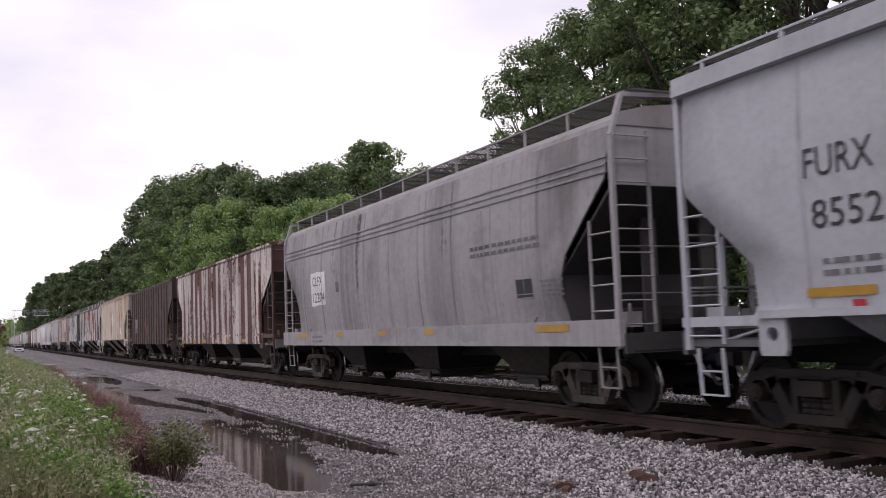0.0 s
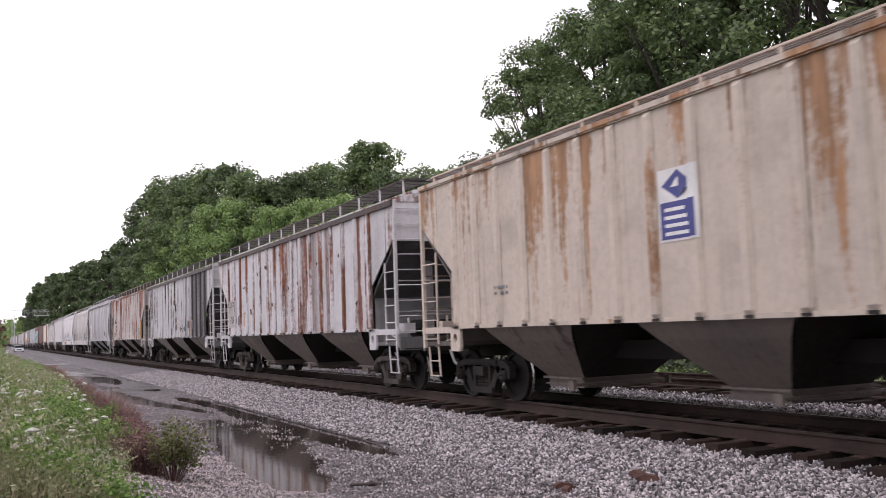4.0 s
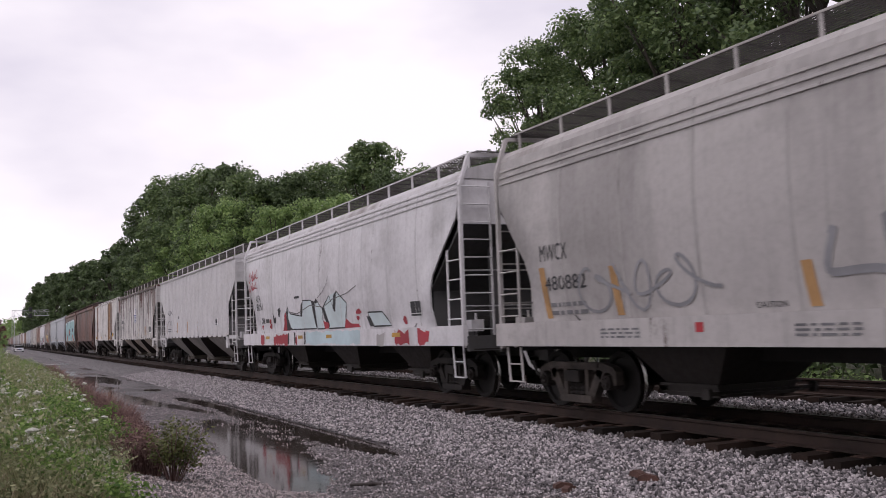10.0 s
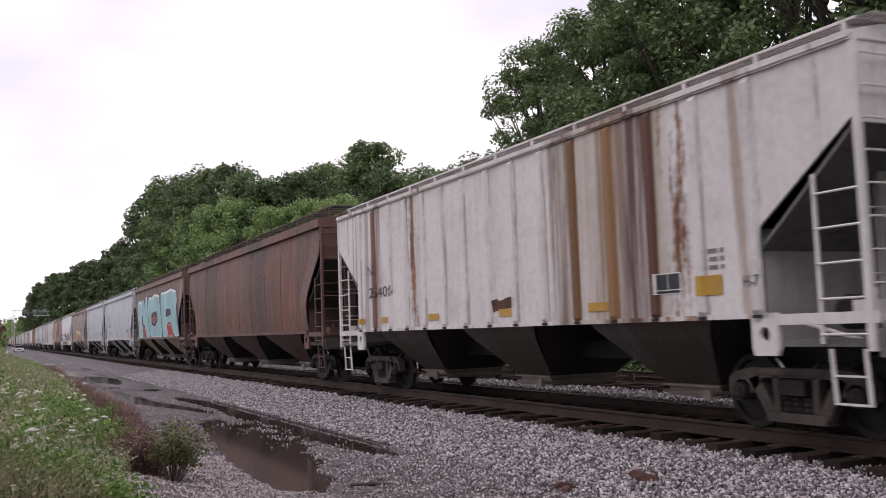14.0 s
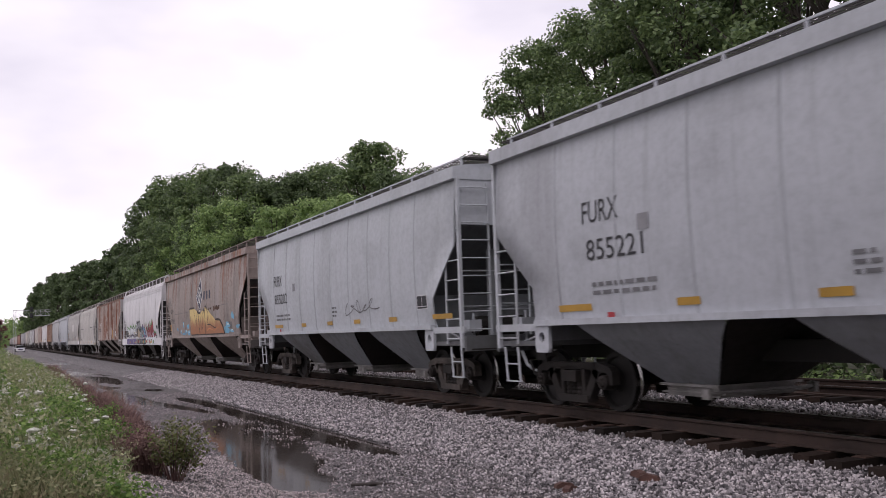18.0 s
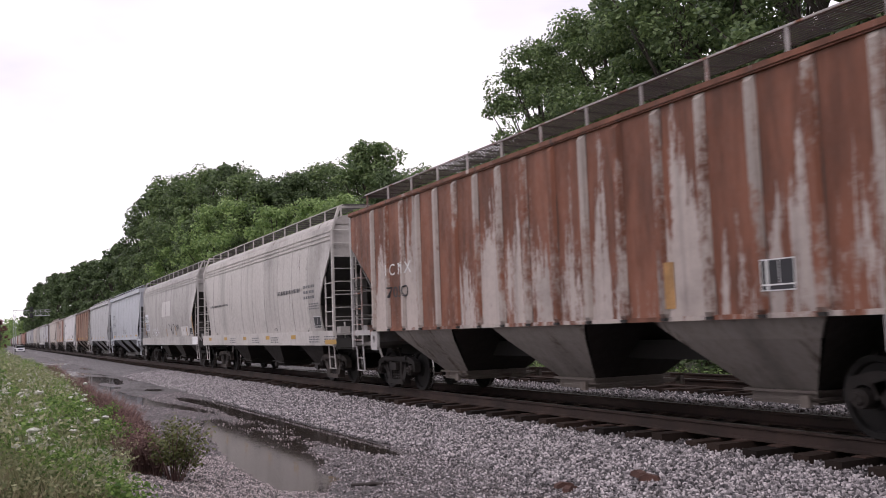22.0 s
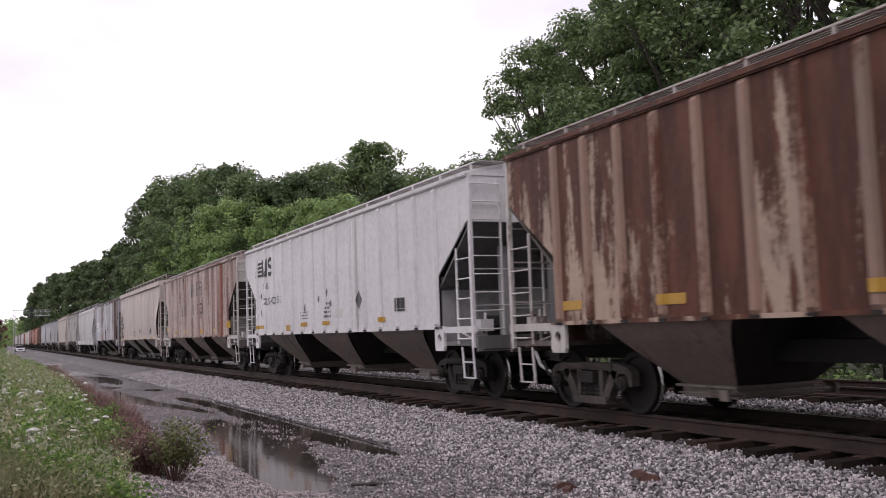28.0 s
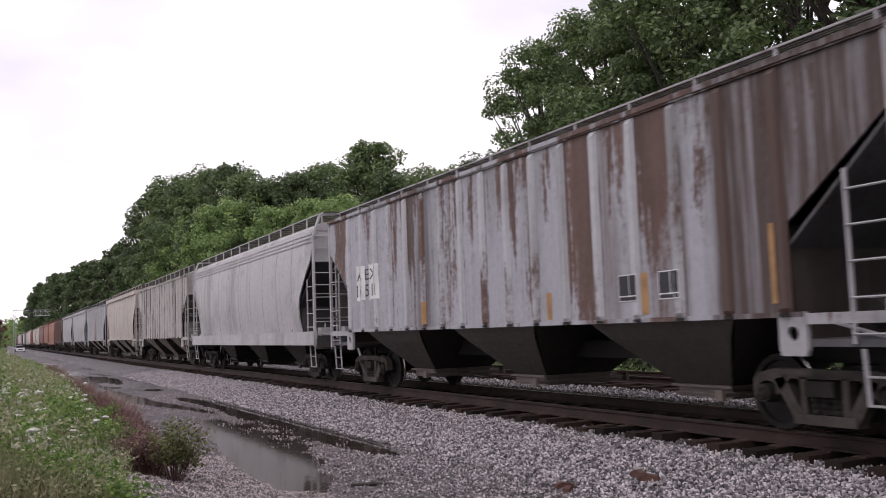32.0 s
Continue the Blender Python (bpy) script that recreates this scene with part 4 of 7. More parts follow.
part("body", Geo().box(-2.3, 2.2, -0.92, 0.92, 0.32, 0.82).box(-2.3, 0.9, -0.9, 0.9, 0.82, 1.0).box(0.9, 2.15, -0.85, 0.85, 0.82, 0.95), M_VAN, van)
part("cabin", Geo().prism_x([(-0.84, 1.0), (0.84, 1.0), (0.66, 1.52), (-0.66, 1.52)], -2.0, 0.75), M_GLASS, van, "dark windows all round")
part("roof_panel", Geo().box(-1.9, 0.6, -0.68, 0.68, 1.52, 1.58), M_VAN, van)
part("grille", Geo().box(2.2, 2.23, -0.5, 0.5, 0.5, 0.72), M_GLASS, van)
for x in (-1.7, 1.6):
    for y in (-0.85, 0.85):
        part("wheel", Geo().rod((x, y - 0.12, 0.38), (x, y + 0.12, 0.38), 0.38, 14), M_TYRE, van)
for y in (-0.7, 0.7):
    part("headlight", Geo().box(2.18, 2.24, y - 0.17, y + 0.17, 0.6, 0.76), M_SPRAYWHITE, van)

# ---- covered hopper wagons ----
LOW, EAVE = 1.38, 4.16
TRUCK_IN, WHEEL_R, BASE = 1.5, 0.457, 1.75


def side_y(kind, z):
    """Half the width of the body at a height."""
    if kind == "ribbed":
        return 1.545
    q = (z - 2.75) / 1.4
    return 1.59 - (0.075 if kind == "smooth" else 0.11) * q * q


def cut(kind, z, corner="round"):
    """How far the side sheet's end stands back from the roof's end at a height."""
    if corner == "sharp":
        return float(np.interp(z, (1.3, 1.5, 1.95, 2.9, 3.05), (1.08, 1.20, 1.20, 0.13, 0.10)))
    if corner == "slim":
        return float(np.interp(z, (1.3, 1.5, 1.75, 2.4, 2.9, 3.4, 3.6), (0.6, 0.68, 0.85, 0.84, 0.54, 0.10, 0.04)))
    if kind == "ribbed":
        return float(np.interp(z, (2.35, 3.4), (1.45, 0.0)))
    return float(np.interp(z, (1.3, 1.75, 2.1, 2.4, 3.05, 3.4, 3.6), (1.28, 1.42, 1.38, 1.22, 0.52, 0.16, 0.10)))


def sideframe_geometry():
    """A cast frame: arched top, pedestals over the bearings, slanting legs to the spring seat."""
    g = Geo()
    a, b = -0.07, 0.07
    g.prism_y([(-1.07, 0.42), (-1.07, 0.62), (-0.98, 0.69), (-0.72, 0.75), (0.72, 0.75), (0.98, 0.69), (1.07, 0.62), (1.07, 0.42), (1.0, 0.42), (0.97, 0.56), (0.90, 0.60), (0.78, 0.60), (0.72, 0.55), (0.70, 0.44), (0.62, 0.5), (0.5, 0.64), (-0.5, 0.64), (-0.62, 0.5), (-0.70, 0.44), (-0.72, 0.55), (-0.78, 0.60), (-0.90, 0.60), (-0.97, 0.56), (-1.0, 0.42)][::-1], a, b)
    for s in (-1, 1):
        g.prism_y([(s * 0.74, 0.62), (s * 0.58, 0.66), (s * 0.26, 0.16), (s * 0.44, 0.16)][::s], a, b)
        g.box(*sorted((s * 0.25, s * 0.34)), a, b, 0.24, 0.66)
    g.box(-0.44, 0.44, a - 0.03, b + 0.03, 0.13, 0.24)
    g.box(-0.62, 0.62, a - 0.025, b + 0.025, 0.68, 0.745)
    return g


def wheel_geometry():
    g = Geo()
    n = 24

    def ring(y, r):
        return [(r * math.cos(2 * math.pi * i / n), y, r * math.sin(2 * math.pi * i / n)) for i in range(n + 1)]
    rows = [ring(-0.06, 0.07), ring(-0.05, 0.13), ring(-0.01, 0.15), ring(0.02, WHEEL_R - 0.09), ring(-0.03, WHEEL_R - 0.07), ring(-0.032, WHEEL_R - 0.008), ring(-0.025, WHEEL_R), ring(0.06, WHEEL_R + 0.004), ring(0.072, WHEEL_R + 0.026), ring(0.095, WHEEL_R + 0.024), ring(0.10, WHEEL_R - 0.07), ring(0.06, WHEEL_R - 0.1), ring(0.06, 0.1)]
    return g.sheet(rows)


def spring_geometry():
    g = Geo()
    def lobes(q):
        front = [(x, -q * math.sqrt(max(0.06, 1 - (((x + 0.225) % 0.15 - 0.075) / 0.0751) ** 2))) for x in [-0.2249 + 0.4498 * i / 18 for i in range(19)]]
        return front + [(x, -y) for x, y in front[::-1]] + front[:1]
    g.sheet([[(x, y, 0.21 + 0.0232 * k) for x, y in lobes(q)] for k, q in enumerate((0.04, 0.04, 0.075, 0.075, 0.05, 0.075, 0.075, 0.05, 0.075, 0.075, 0.04, 0.04))])
    return g


def bearing_geometry():
    g = Geo()
    g.rod((0, 0.07, 0), (0, -0.12, 0), 0.12, 14, 0.11).rod((0, -0.12, 0), (0, -0.15, 0), 0.08, 10, 0.07)
    for i in range(3):
        a = i * 2.094
        g.rod((0.045 * math.cos(a), -0.14, 0.045 * math.sin(a)), (0.045 * math.cos(a), -0.17, 0.045 * math.sin(a)), 0.017, 5)
    return g


WHEELSETS = []


def wheel_mesh():
    if "wheel" not in KEPT:
        me = wheel_geometry().mesh("wheel")
        me.materials.append(M_WHEEL)
        me.materials.append(M_TREAD)
        for i, f in enumerate(me.polygons):
            f.material_index = 1 if i // 24 in (6, 7, 8) else 0
        KEPT["wheel"] = me
    return KEPT["wheel"]


def add_truck(car, x, full=True):
    truck = part("truck", shared("bolster", lambda: Geo().box(-0.2, 0.2, -1.15, 1.15, 0.45, 0.62).box(-0.3, 0.3, -0.4, 0.4, 0.5, 0.76), M_TRUCK), None, car, "grimy cast steel four-wheel truck", m=pose(x, 0, 0))
    for y in (-1.0, 1.0):
        part("sideframe", shared("sideframe", sideframe_geometry, M_TRUCK) if len(CARS) % 4 != 1 else shared("sideframe:dusty", sideframe_geometry, M_TRUCKDUST), None, truck, m=pose(0, y, 0))
        if full:
            part("coil_spring", shared("coil_spring", spring_geometry, M_TRUCK), None, truck, m=pose(0, y, 0))
    for s in (-1, 1):
        w = part("wheelset", shared("axle", lambda: Geo().rod((0, -1.02, 0), (0, 1.02, 0), 0.08, 10), M_WHEEL), None, car, m=pose(x + s * BASE / 2, 0, WHEEL_R))
        for y in (-1, 1):
            part("wheel", wheel_mesh(), None, w, m=pose(0, y * 0.80, 0, 0, 0, 0 if y < 0 else 180))
            if full:
                part("bearing_cap", shared("bearing_cap", bearing_geometry, M_TRUCK), None, w, m=pose(0, y * 1.0, 0, 0, 0, 0 if y < 0 else 180))
        if full:
            WHEELSETS.append((w, car, x + s * BASE / 2))


def ladder_end_geometry(sill):
    """Rungs and stile on the end sheet, next to the corner post, built for the end at +x, near side."""
    g = Geo()
    g.bar((0.0, -0.9, sill), (0.0, -0.9, 4.1), 0.05, 0.03)
    for i in range(9):
        z = sill + 0.12 + 0.335 * i
        g.rod((0.0, -1.5, z), (0.05, -1.48, z), 0.013, 5).rod((0.05, -1.48, z), (0.05, -0.92, z), 0.013, 5).rod((0.05, -0.92, z), (0.0, -0.9, z), 0.013, 5)
    for z in (1.75, 2.42):
        g.rod((-0.02, -1.5, z), (-0.02, 1.5, z), 0.016, 5)
    # brake pipe, its hose and the hand brake's rod
    g.rod((0.0, -1.3, 1.0), (-1.2, -1.2, 1.28), 0.022, 5).rod((0.1, -0.35, 0.95), (0.28, -0.32, 0.62), 0.032, 6).rod((0.28, -0.32, 0.62), (0.5, -0.25, 0.5), 0.03, 6)
    g.rod((-0.25, -1.15, 1.1), (-0.25, -1.15, 1.62), 0.025, 5).box(-0.4, -0.1, -1.32, -1.06, 1.28, 1.5)
    return g


def ladder_side_geometry(sill):
    g = Geo()
    g.bar((-0.62, -1.53, sill - 0.15), (-0.62, -1.53, 2.85), 0.045, 0.03)
    for i in range(5):
        z = sill - 0.05 + 0.37 * i
        g.rod((-0.62, -1.55, z), (-0.04, -1.55, z), 0.014, 5)
    return g


def step_geometry():
    g = Geo()
    for x in (-0.55, -0.12):
        g.bar((x, -1.5, 1.0), (x, -1.47, 0.42), 0.05, 0.02)
    g.bar((-0.55, -1.47, 0.43), (-0.12, -1.47, 0.43), 0.06, 0.02).bar((-0.55, -1.48, 0.72), (-0.12, -1.48, 0.72), 0.05, 0.02)
    return g


def coupler_geometry():
    g = Geo()
    g.box(-0.4, 0.2, -0.09, 0.09, 0.76, 0.95).prism_x([(-0.19, 0.7), (0.17, 0.7), (0.19, 0.98), (-0.17, 0.98)], 0.2, 0.34)
    g.prism_x([(-0.19, 0.7), (-0.04, 0.7), (-0.04, 0.98), (-0.19, 0.98)], 0.34, 0.52)
    g.rod((0.15, -0.3, 0.7), (0.3, -0.28, 0.45), 0.03, 6).rod((0.3, -0.28, 0.45), (0.5, -0.2, 0.42), 0.03, 6)
    g.bar((0.02, -1.45, 0.95), (0.08, -0.1, 0.95), 0.03)
    return g


OUT_Z, OUT_Y, OUT_X = 0.47, 0.68, 0.53


def bay_geometry(c, half, sy):
    """The two side sheets of a hopper bay: wide under the sill, leaning in to the narrow outlet."""
    g = Geo()
    for s in (-1, 1):
        rows = []
        for z, lean in ((LOW + 0.02, 0.0), (1.25, 0.03), (1.1, 0.14), (OUT_Z, 1.0)):
            q, w = (LOW + 0.02 - z) / (LOW + 0.02 - OUT_Z), half - (half - OUT_X) * (LOW + 0.02 - z) / (LOW + 0.02 - OUT_Z)
            y = s * (sy + (OUT_Y - sy) * (0.35 * lean + 0.65 * q))
            rows.append([(c - w, y, z), (c, y, z), (c + w, y, z)])
        g.sheet(rows, s < 0)
    return g


def bay_slope_geometry(c, half, reach, sy):
    """The sheets of a bay that slope across the car, from the outlet up to the ridge inside the body."""
    g = Geo()
    top = OUT_Z + (reach - OUT_X) * (LOW + 0.02 - OUT_Z) / (half - OUT_X)
    for s in (-1, 1):
        low, sill, ridge = (c + s * OUT_X, OUT_Y, OUT_Z), (c + s * half, sy, LOW + 0.02), (c + s * reach, sy, top)
        g.sheet([[(x, -y, z), (x, y, z)] for x, y, z in (low, sill, ridge)], s > 0)
    return g


def pad_geometry():
    """A lifting plate with a round hole through it."""
    g = Geo()
    n = 12
    ring = [(0.085 * math.cos(2 * math.pi * i / n), 0.085 * math.sin(2 * math.pi * i / n)) for i in range(n)]
    outer = [(max(-0.2, min(0.2, 4 * x)), max(-0.24, min(0.24, 4 * z))) for x, z in ring]
    for y in (-0.03, 0.03):
        g.add([(x, y, z - 0.0) for x, z in ring] + [(x, y, z) for x, z in outer], [(i, (i + 1) % n, (i + 1) % n + n, i + n) for i in range(n)])
    g.add([(x, -0.03, z) for x, z in ring] + [(x, 0.03, z) for x, z in ring], [(i, (i + 1) % n, (i + 1) % n + n, i + n) for i in range(n)])
    g.add([(x, -0.03, z) for x, z in outer] + [(x, 0.03, z) for x, z in outer], [(i, (i + 1) % n, (i + 1) % n + n, i + n) for i in range(n)])
    return g


def gate_geometry():
    """Outlet frame with its flange, sliding gate, capstan shaft and two end castings."""
    g = Geo()
    g.box(-0.6, 0.6, -0.76, 0.76, 0.44, 0.475).box(-OUT_X, OUT_X, -OUT_Y, OUT_Y, 0.30, 0.44).box(-0.62, 0.66, -0.70, 0.70, 0.335, 0.36)
    g.rod((0.6, -0.95, 0.37), (0.6, 0.95, 0.37), 0.03, 6)
    for y in (-0.95, 0.95):
        g.box(0.53, 0.67, y - 0.03, y + 0.03, 0.30, 0.44)
    return g


def side_sheet(kind, L, near, low=LOW, squeeze=1.0, corner="round"):
    """One side of the body with its cut-away ends, as a plate with thickness."""
    zs = (low, 2.35, 3.4, EAVE) if kind == "ribbed" else (1.38, 1.5, 1.75, 1.95, 2.1, 2.4, 2.65, 2.9, 3.05, 3.4, 3.6, 3.9, EAVE)
    s = -1 if near else 1
    g = Geo()
    for inner in (0, 0.03):
        rows = []
        for z in zs:
            e = L / 2 - cut(kind, z, corner) * squeeze
            rows.append([(e * q, s * (side_y(kind, z) - inner), z) for q in (-1, -0.9, -0.5, 0, 0.5, 0.9, 1)])
        g.sheet(rows, (not near) ^ (inner > 0))
    n = len(zs)
    off = n * 7
    for j in range(n - 1):
        for a in (0, 6):
            g.f.append((j * 7 + a, (j + 1) * 7 + a, off + (j + 1) * 7 + a, off + j * 7 + a))
    return g


def roof_profile(kind):
    if kind == "ribbed":
        return [(1.6, 4.16), (1.6, 4.23), (1.15, 4.33), (0.5, 4.45), (0, 4.48)]
    if kind == "smooth":
        return [(1.5, 4.16), (1.62, 4.17), (1.61, 4.40), (1.3, 4.45), (0.6, 4.5), (0, 4.52)]
    return [(1.47, 4.16), (1.43, 4.25), (1.3, 4.36), (0.9, 4.46), (0.4, 4.52), (0, 4.53)]


def rib_geometry(low):
    """A pressed post with slanting flanks and a chamfered head and foot."""
    g, rings = Geo(), []
    for z, d in ((low + 0.005, 0.02), (low + 0.06, 0.055), (4.06, 0.055), (4.13, 0.012)):
        rings.append([(-0.095, 0.0, z), (-0.055, -d, z), (0.055, -d, z), (0.095, 0.0, z)])
    g.sheet(rings)
    g.add(rings[0], [(0, 1, 2, 3)]).add(rings[-1], [(3, 2, 1, 0)])
    return g


def slats(x0, x1, y0, y1, z):
    """An open grating: flat bars along the car on cross bars."""
    g = Geo()
    n = max(3, round(abs(y1 - y0) / 0.068))
    for k in range(n):
        y = y0 + (y1 - y0) * (k + 0.5) / n
        g.box(x0, x1, y - 0.017, y + 0.017, z - 0.012, z - 0.004)
    m = max(2, round((x1 - x0) / 0.55))
    for k in range(m + 1):
        x = x0 + (x1 - x0 - 0.03) * k / m
        g.box(x, x + 0.03, *sorted((y0, y1)), z - 0.03, z - 0.012)
    return g


def hopper(kind, L, coat, under, trim, full=True, sill=False, ribs=17, words="grey steel covered hopper wagon", bay=None, rib_coat=None, low=LOW, boards="high", stained=(), slope=None, wall=None, chord=None, grate=None, squeeze=1.0, roof_coat=None, lead=0.0, corner="round", seam_coat=None, bead_drop=0.0):
    """One wagon, with its parts, in its own space: x along the line, z over the rails."""
    car = new("hopper_wagon", None)
    bay, rib_coat = bay or under, rib_coat or coat
    tagged(car, words, "freight wagon", "wagons of the train")
    for near in (True, False):
        part("side_sheet", side_sheet(kind, L, near, low, squeeze, corner), coat, car, smooth=kind != "ribbed")
    prof = roof_profile(kind)
    roof = part("roof", Geo().prism_x([(-y, z) for y, z in prof] + [(y, z) for y, z in prof[-2::-1]], -L / 2, L / 2), roof_coat or coat, car)
    # end walls and slope sheets
    step = (L - (3.5 if kind == "smooth" else 3.2)) / 3
    inset = L / 2 - step - (step - (0.9 if kind == "smooth" else 1.5)) / 2
    for s in (-1, 1):
        e = s * L / 2
        part("end_wall", Geo().box(*sorted((e - s * 0.05, e - s * 0.02)), -1.5, 1.5, 3.3, 4.2), trim, car)
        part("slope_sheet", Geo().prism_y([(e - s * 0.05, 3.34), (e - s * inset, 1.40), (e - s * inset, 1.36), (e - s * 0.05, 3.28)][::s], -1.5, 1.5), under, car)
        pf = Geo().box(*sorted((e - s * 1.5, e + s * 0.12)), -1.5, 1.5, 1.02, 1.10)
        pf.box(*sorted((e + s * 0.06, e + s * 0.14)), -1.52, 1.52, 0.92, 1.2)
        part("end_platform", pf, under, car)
        for y in (-1.53, 1.53):
            if not sill:
                part("jacking_pad", shared(f"jacking_pad:{trim.name}", pad_geometry, trim), None, car, m=pose(e - s * 1.42, y, 1.16))
                part("side_sill", Geo().box(*sorted((e - s * 1.3, e + s * 0.1)), *sorted((y * 0.98, y * 1.01)), 1.26, 1.38), trim, car)
        if full:
            # the plates and stays that hold the slope sheet
            for y in (-0.55, 0.55):
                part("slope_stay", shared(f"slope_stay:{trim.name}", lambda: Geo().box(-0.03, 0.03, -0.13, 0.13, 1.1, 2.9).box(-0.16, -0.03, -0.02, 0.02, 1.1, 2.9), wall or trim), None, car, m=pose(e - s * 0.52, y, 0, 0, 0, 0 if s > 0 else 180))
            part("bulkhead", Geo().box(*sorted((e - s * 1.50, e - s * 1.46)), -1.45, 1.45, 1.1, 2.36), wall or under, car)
            part("brake_reservoir" if s > 0 else "brake_cylinder", shared("reservoir" if s > 0 else "cylinder", lambda: Geo().rod((0, -0.75, 1.38), (0, 0.3, 1.38), 0.2, 14).rod((0, -0.82, 1.38), (0, -0.75, 1.38), 0.12, 14, 0.2) if s > 0 else Geo().rod((-0.1, 0.2, 1.4), (-0.1, 0.75, 1.4), 0.16, 12).bar((-0.1, -0.9, 1.4), (-0.1, 0.2, 1.4), 0.05), M_UNDER), None, car, m=pose(e - s * 0.95, 0, 0, 0, 0, 0 if s > 0 else 180))
        for y in (-1, 1):
            post = Geo().bar((e, y * 1.53, 0.98), (e, y * 1.53, 4.2 if kind != "round" else 4.0), 0.085, 0.06)
            if kind == "round":
                post.bar((e, y * 1.53, 4.0), (e, y * 1.32, 4.6), 0.085, 0.06).bar((e, y * 1.32, 4.6), (e, 0, 4.66), 0.085, 0.06)
            part("corner_post", post, trim, car)
            if full:
                turn = pose(e, 0, 0) @ Matrix.Diagonal((s, -y, 1, 1))
                for nm, mk in (("end_ladder", ladder_end_geometry), ("side_ladder", ladder_side_geometry)):
                    part(nm, shared(f"{nm}:{trim.name}", lambda mk=mk: mk(1.2), trim), None, car, m=turn)
                part("step", shared(f"step:{trim.name}", step_geometry, trim), None, car, m=turn)
        part("coupler", shared("coupler", coupler_geometry, M_UNDER), None, car, m=pose(e + s * 0.2, 0, 0, 0, 0, 0 if s > 0 else 180))
        add_truck(car, e - s * TRUCK_IN, full)
    part("center_sill", Geo().box(-L / 2, L / 2, -0.28, 0.28, 0.78, 1.06), M_UNDER, car)
    # three bays; the ridges between them stand up inside the body
    step = (L - (3.5 if kind == "smooth" else 3.2)) / 3
    half = (step - (0.9 if kind == "smooth" else 1.5)) / 2
    deep_y = 1.5 if not sill and low > 1.2 else 1.15
    for i in (-1, 0, 1):
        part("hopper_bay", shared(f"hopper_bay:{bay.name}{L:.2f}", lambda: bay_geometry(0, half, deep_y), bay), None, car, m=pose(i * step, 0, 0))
        # cross slopes near black: shade under the body put into their colour
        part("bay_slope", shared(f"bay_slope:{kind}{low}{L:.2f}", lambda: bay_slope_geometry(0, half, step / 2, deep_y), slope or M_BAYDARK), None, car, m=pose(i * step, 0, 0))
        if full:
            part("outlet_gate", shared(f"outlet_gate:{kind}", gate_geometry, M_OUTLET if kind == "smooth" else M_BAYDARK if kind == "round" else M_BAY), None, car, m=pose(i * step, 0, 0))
    for y in (-1, 1):
        if sill:
            part("side_sill", Geo().box(-L / 2 - 0.1, L / 2 + 0.1, *sorted((y * 1.5, y * 1.6)), 1.02, 1.40), trim, car)
        else:
            part("side_sill", Geo().box(-L / 2 + 1.25, L / 2 - 1.25, *sorted((y * 1.47, y * (1.6 if kind == "smooth" else 1.56))), 1.34, 1.43 if kind == "smooth" else 1.40), trim if kind == "smooth" else coat, car)
    # ribs, seams and the roof's edge
    if kind == "ribbed":
        for y in (-1, 1):
            part("top_chord", Geo().box(-L / 2, L / 2, *sorted((y * 1.545, y * (1.61 if chord else 1.58))), 4.07 if chord else 4.135, 4.19), chord or coat, car)
        rib = shared(f"rib:{rib_coat.name}", lambda: rib_geometry(low), rib_coat)
        foot = shared(f"rib_foot:{low}", lambda: Geo().box(-0.06, 0.06, -0.05, 0.0, low - 0.035, low + 0.004), M_UNDER)
        for i in range(ribs):
            x = -L / 2 + 1.5 + lead + (L - 3.0) * i / (ribs - 1)
            stain = next((b for b in stained if b[0] - 0.1 < x < b[1] + 0.1), None)
            post = part("rib", rib if not stain else shared(f"rib:{stain[2].name}{low}", lambda: rib_geometry(low), stain[2]), None, car, m=pose(x, -1.544, 0))
            if full and low > 1.2:
                part("rib_foot", foot, None, post)
            if full:
                part("rib", rib, None, car, m=pose(x, 1.544, 0, 0, 0, 180))
    elif full:
        def seam():
            g = Geo()
            zs = (1.42, 1.75, 2.1, 2.4, 2.75, 3.05, 3.4, 3.6, 3.9, 4.12)
            g.sheet([[(x, -side_y(kind, z) - d, z) for x, d in ((-0.035, -0.002), (-0.012, 0.010), (0.012, 0.010), (0.035, -0.002))] for z in zs])
            return g
        for i in range(9):
            x = -L / 2 + 2.0 + (L - 4.0) * i / 8
            part("weld_seam", shared(f"seam:{kind}{coat.name}", seam, seam_coat or coat), None, car, m=pose(x, 0, 0))
    if kind == "round":
        for y in (-1, 1):
            for z in (3.88 - bead_drop, 3.99 - bead_drop, 4.1 - bead_drop):
                w = side_y(kind, z)
                part("roof_bead", Geo().box(-L / 2 + 0.1, L / 2 - 0.1, *sorted((y * (w - 0.02), y * (w + 0.022))), z - 0.018, z + 0.018), coat, car)
    # running boards on brackets, hatches between them
    wide, rise = (1.19, 4.685 if kind != "smooth" else 4.76) if boards == "high" else ((1.30, 4.62) if kind != "ribbed" else (1.34, 4.43))
    for y in (-1, 1) if boards != "none" else ():
        part("running_board", slats(-L / 2 + 0.1, L / 2 - 0.1, y * 0.5, y * (wide - 0.02), rise), grate or M_GRATE, car)
        part("board_edge", Geo().box(-L / 2 + 0.1, L / 2 - 0.1, *sorted((y * (wide - 0.02), y * wide)), rise - 0.014, rise + 0.012), chord or trim, car)
        k = 13 if full and y < 0 else 7
        for i in range(k):
            x = -L / 2 + 0.25 + (L - 0.5) * i / (k - 1)
            br = shared(f"board_bracket:{boards}{trim.name}", lambda: Geo().box(-0.02, 0.02, -wide - 0.005, -wide + 0.03, 4.28, rise - 0.02), trim)
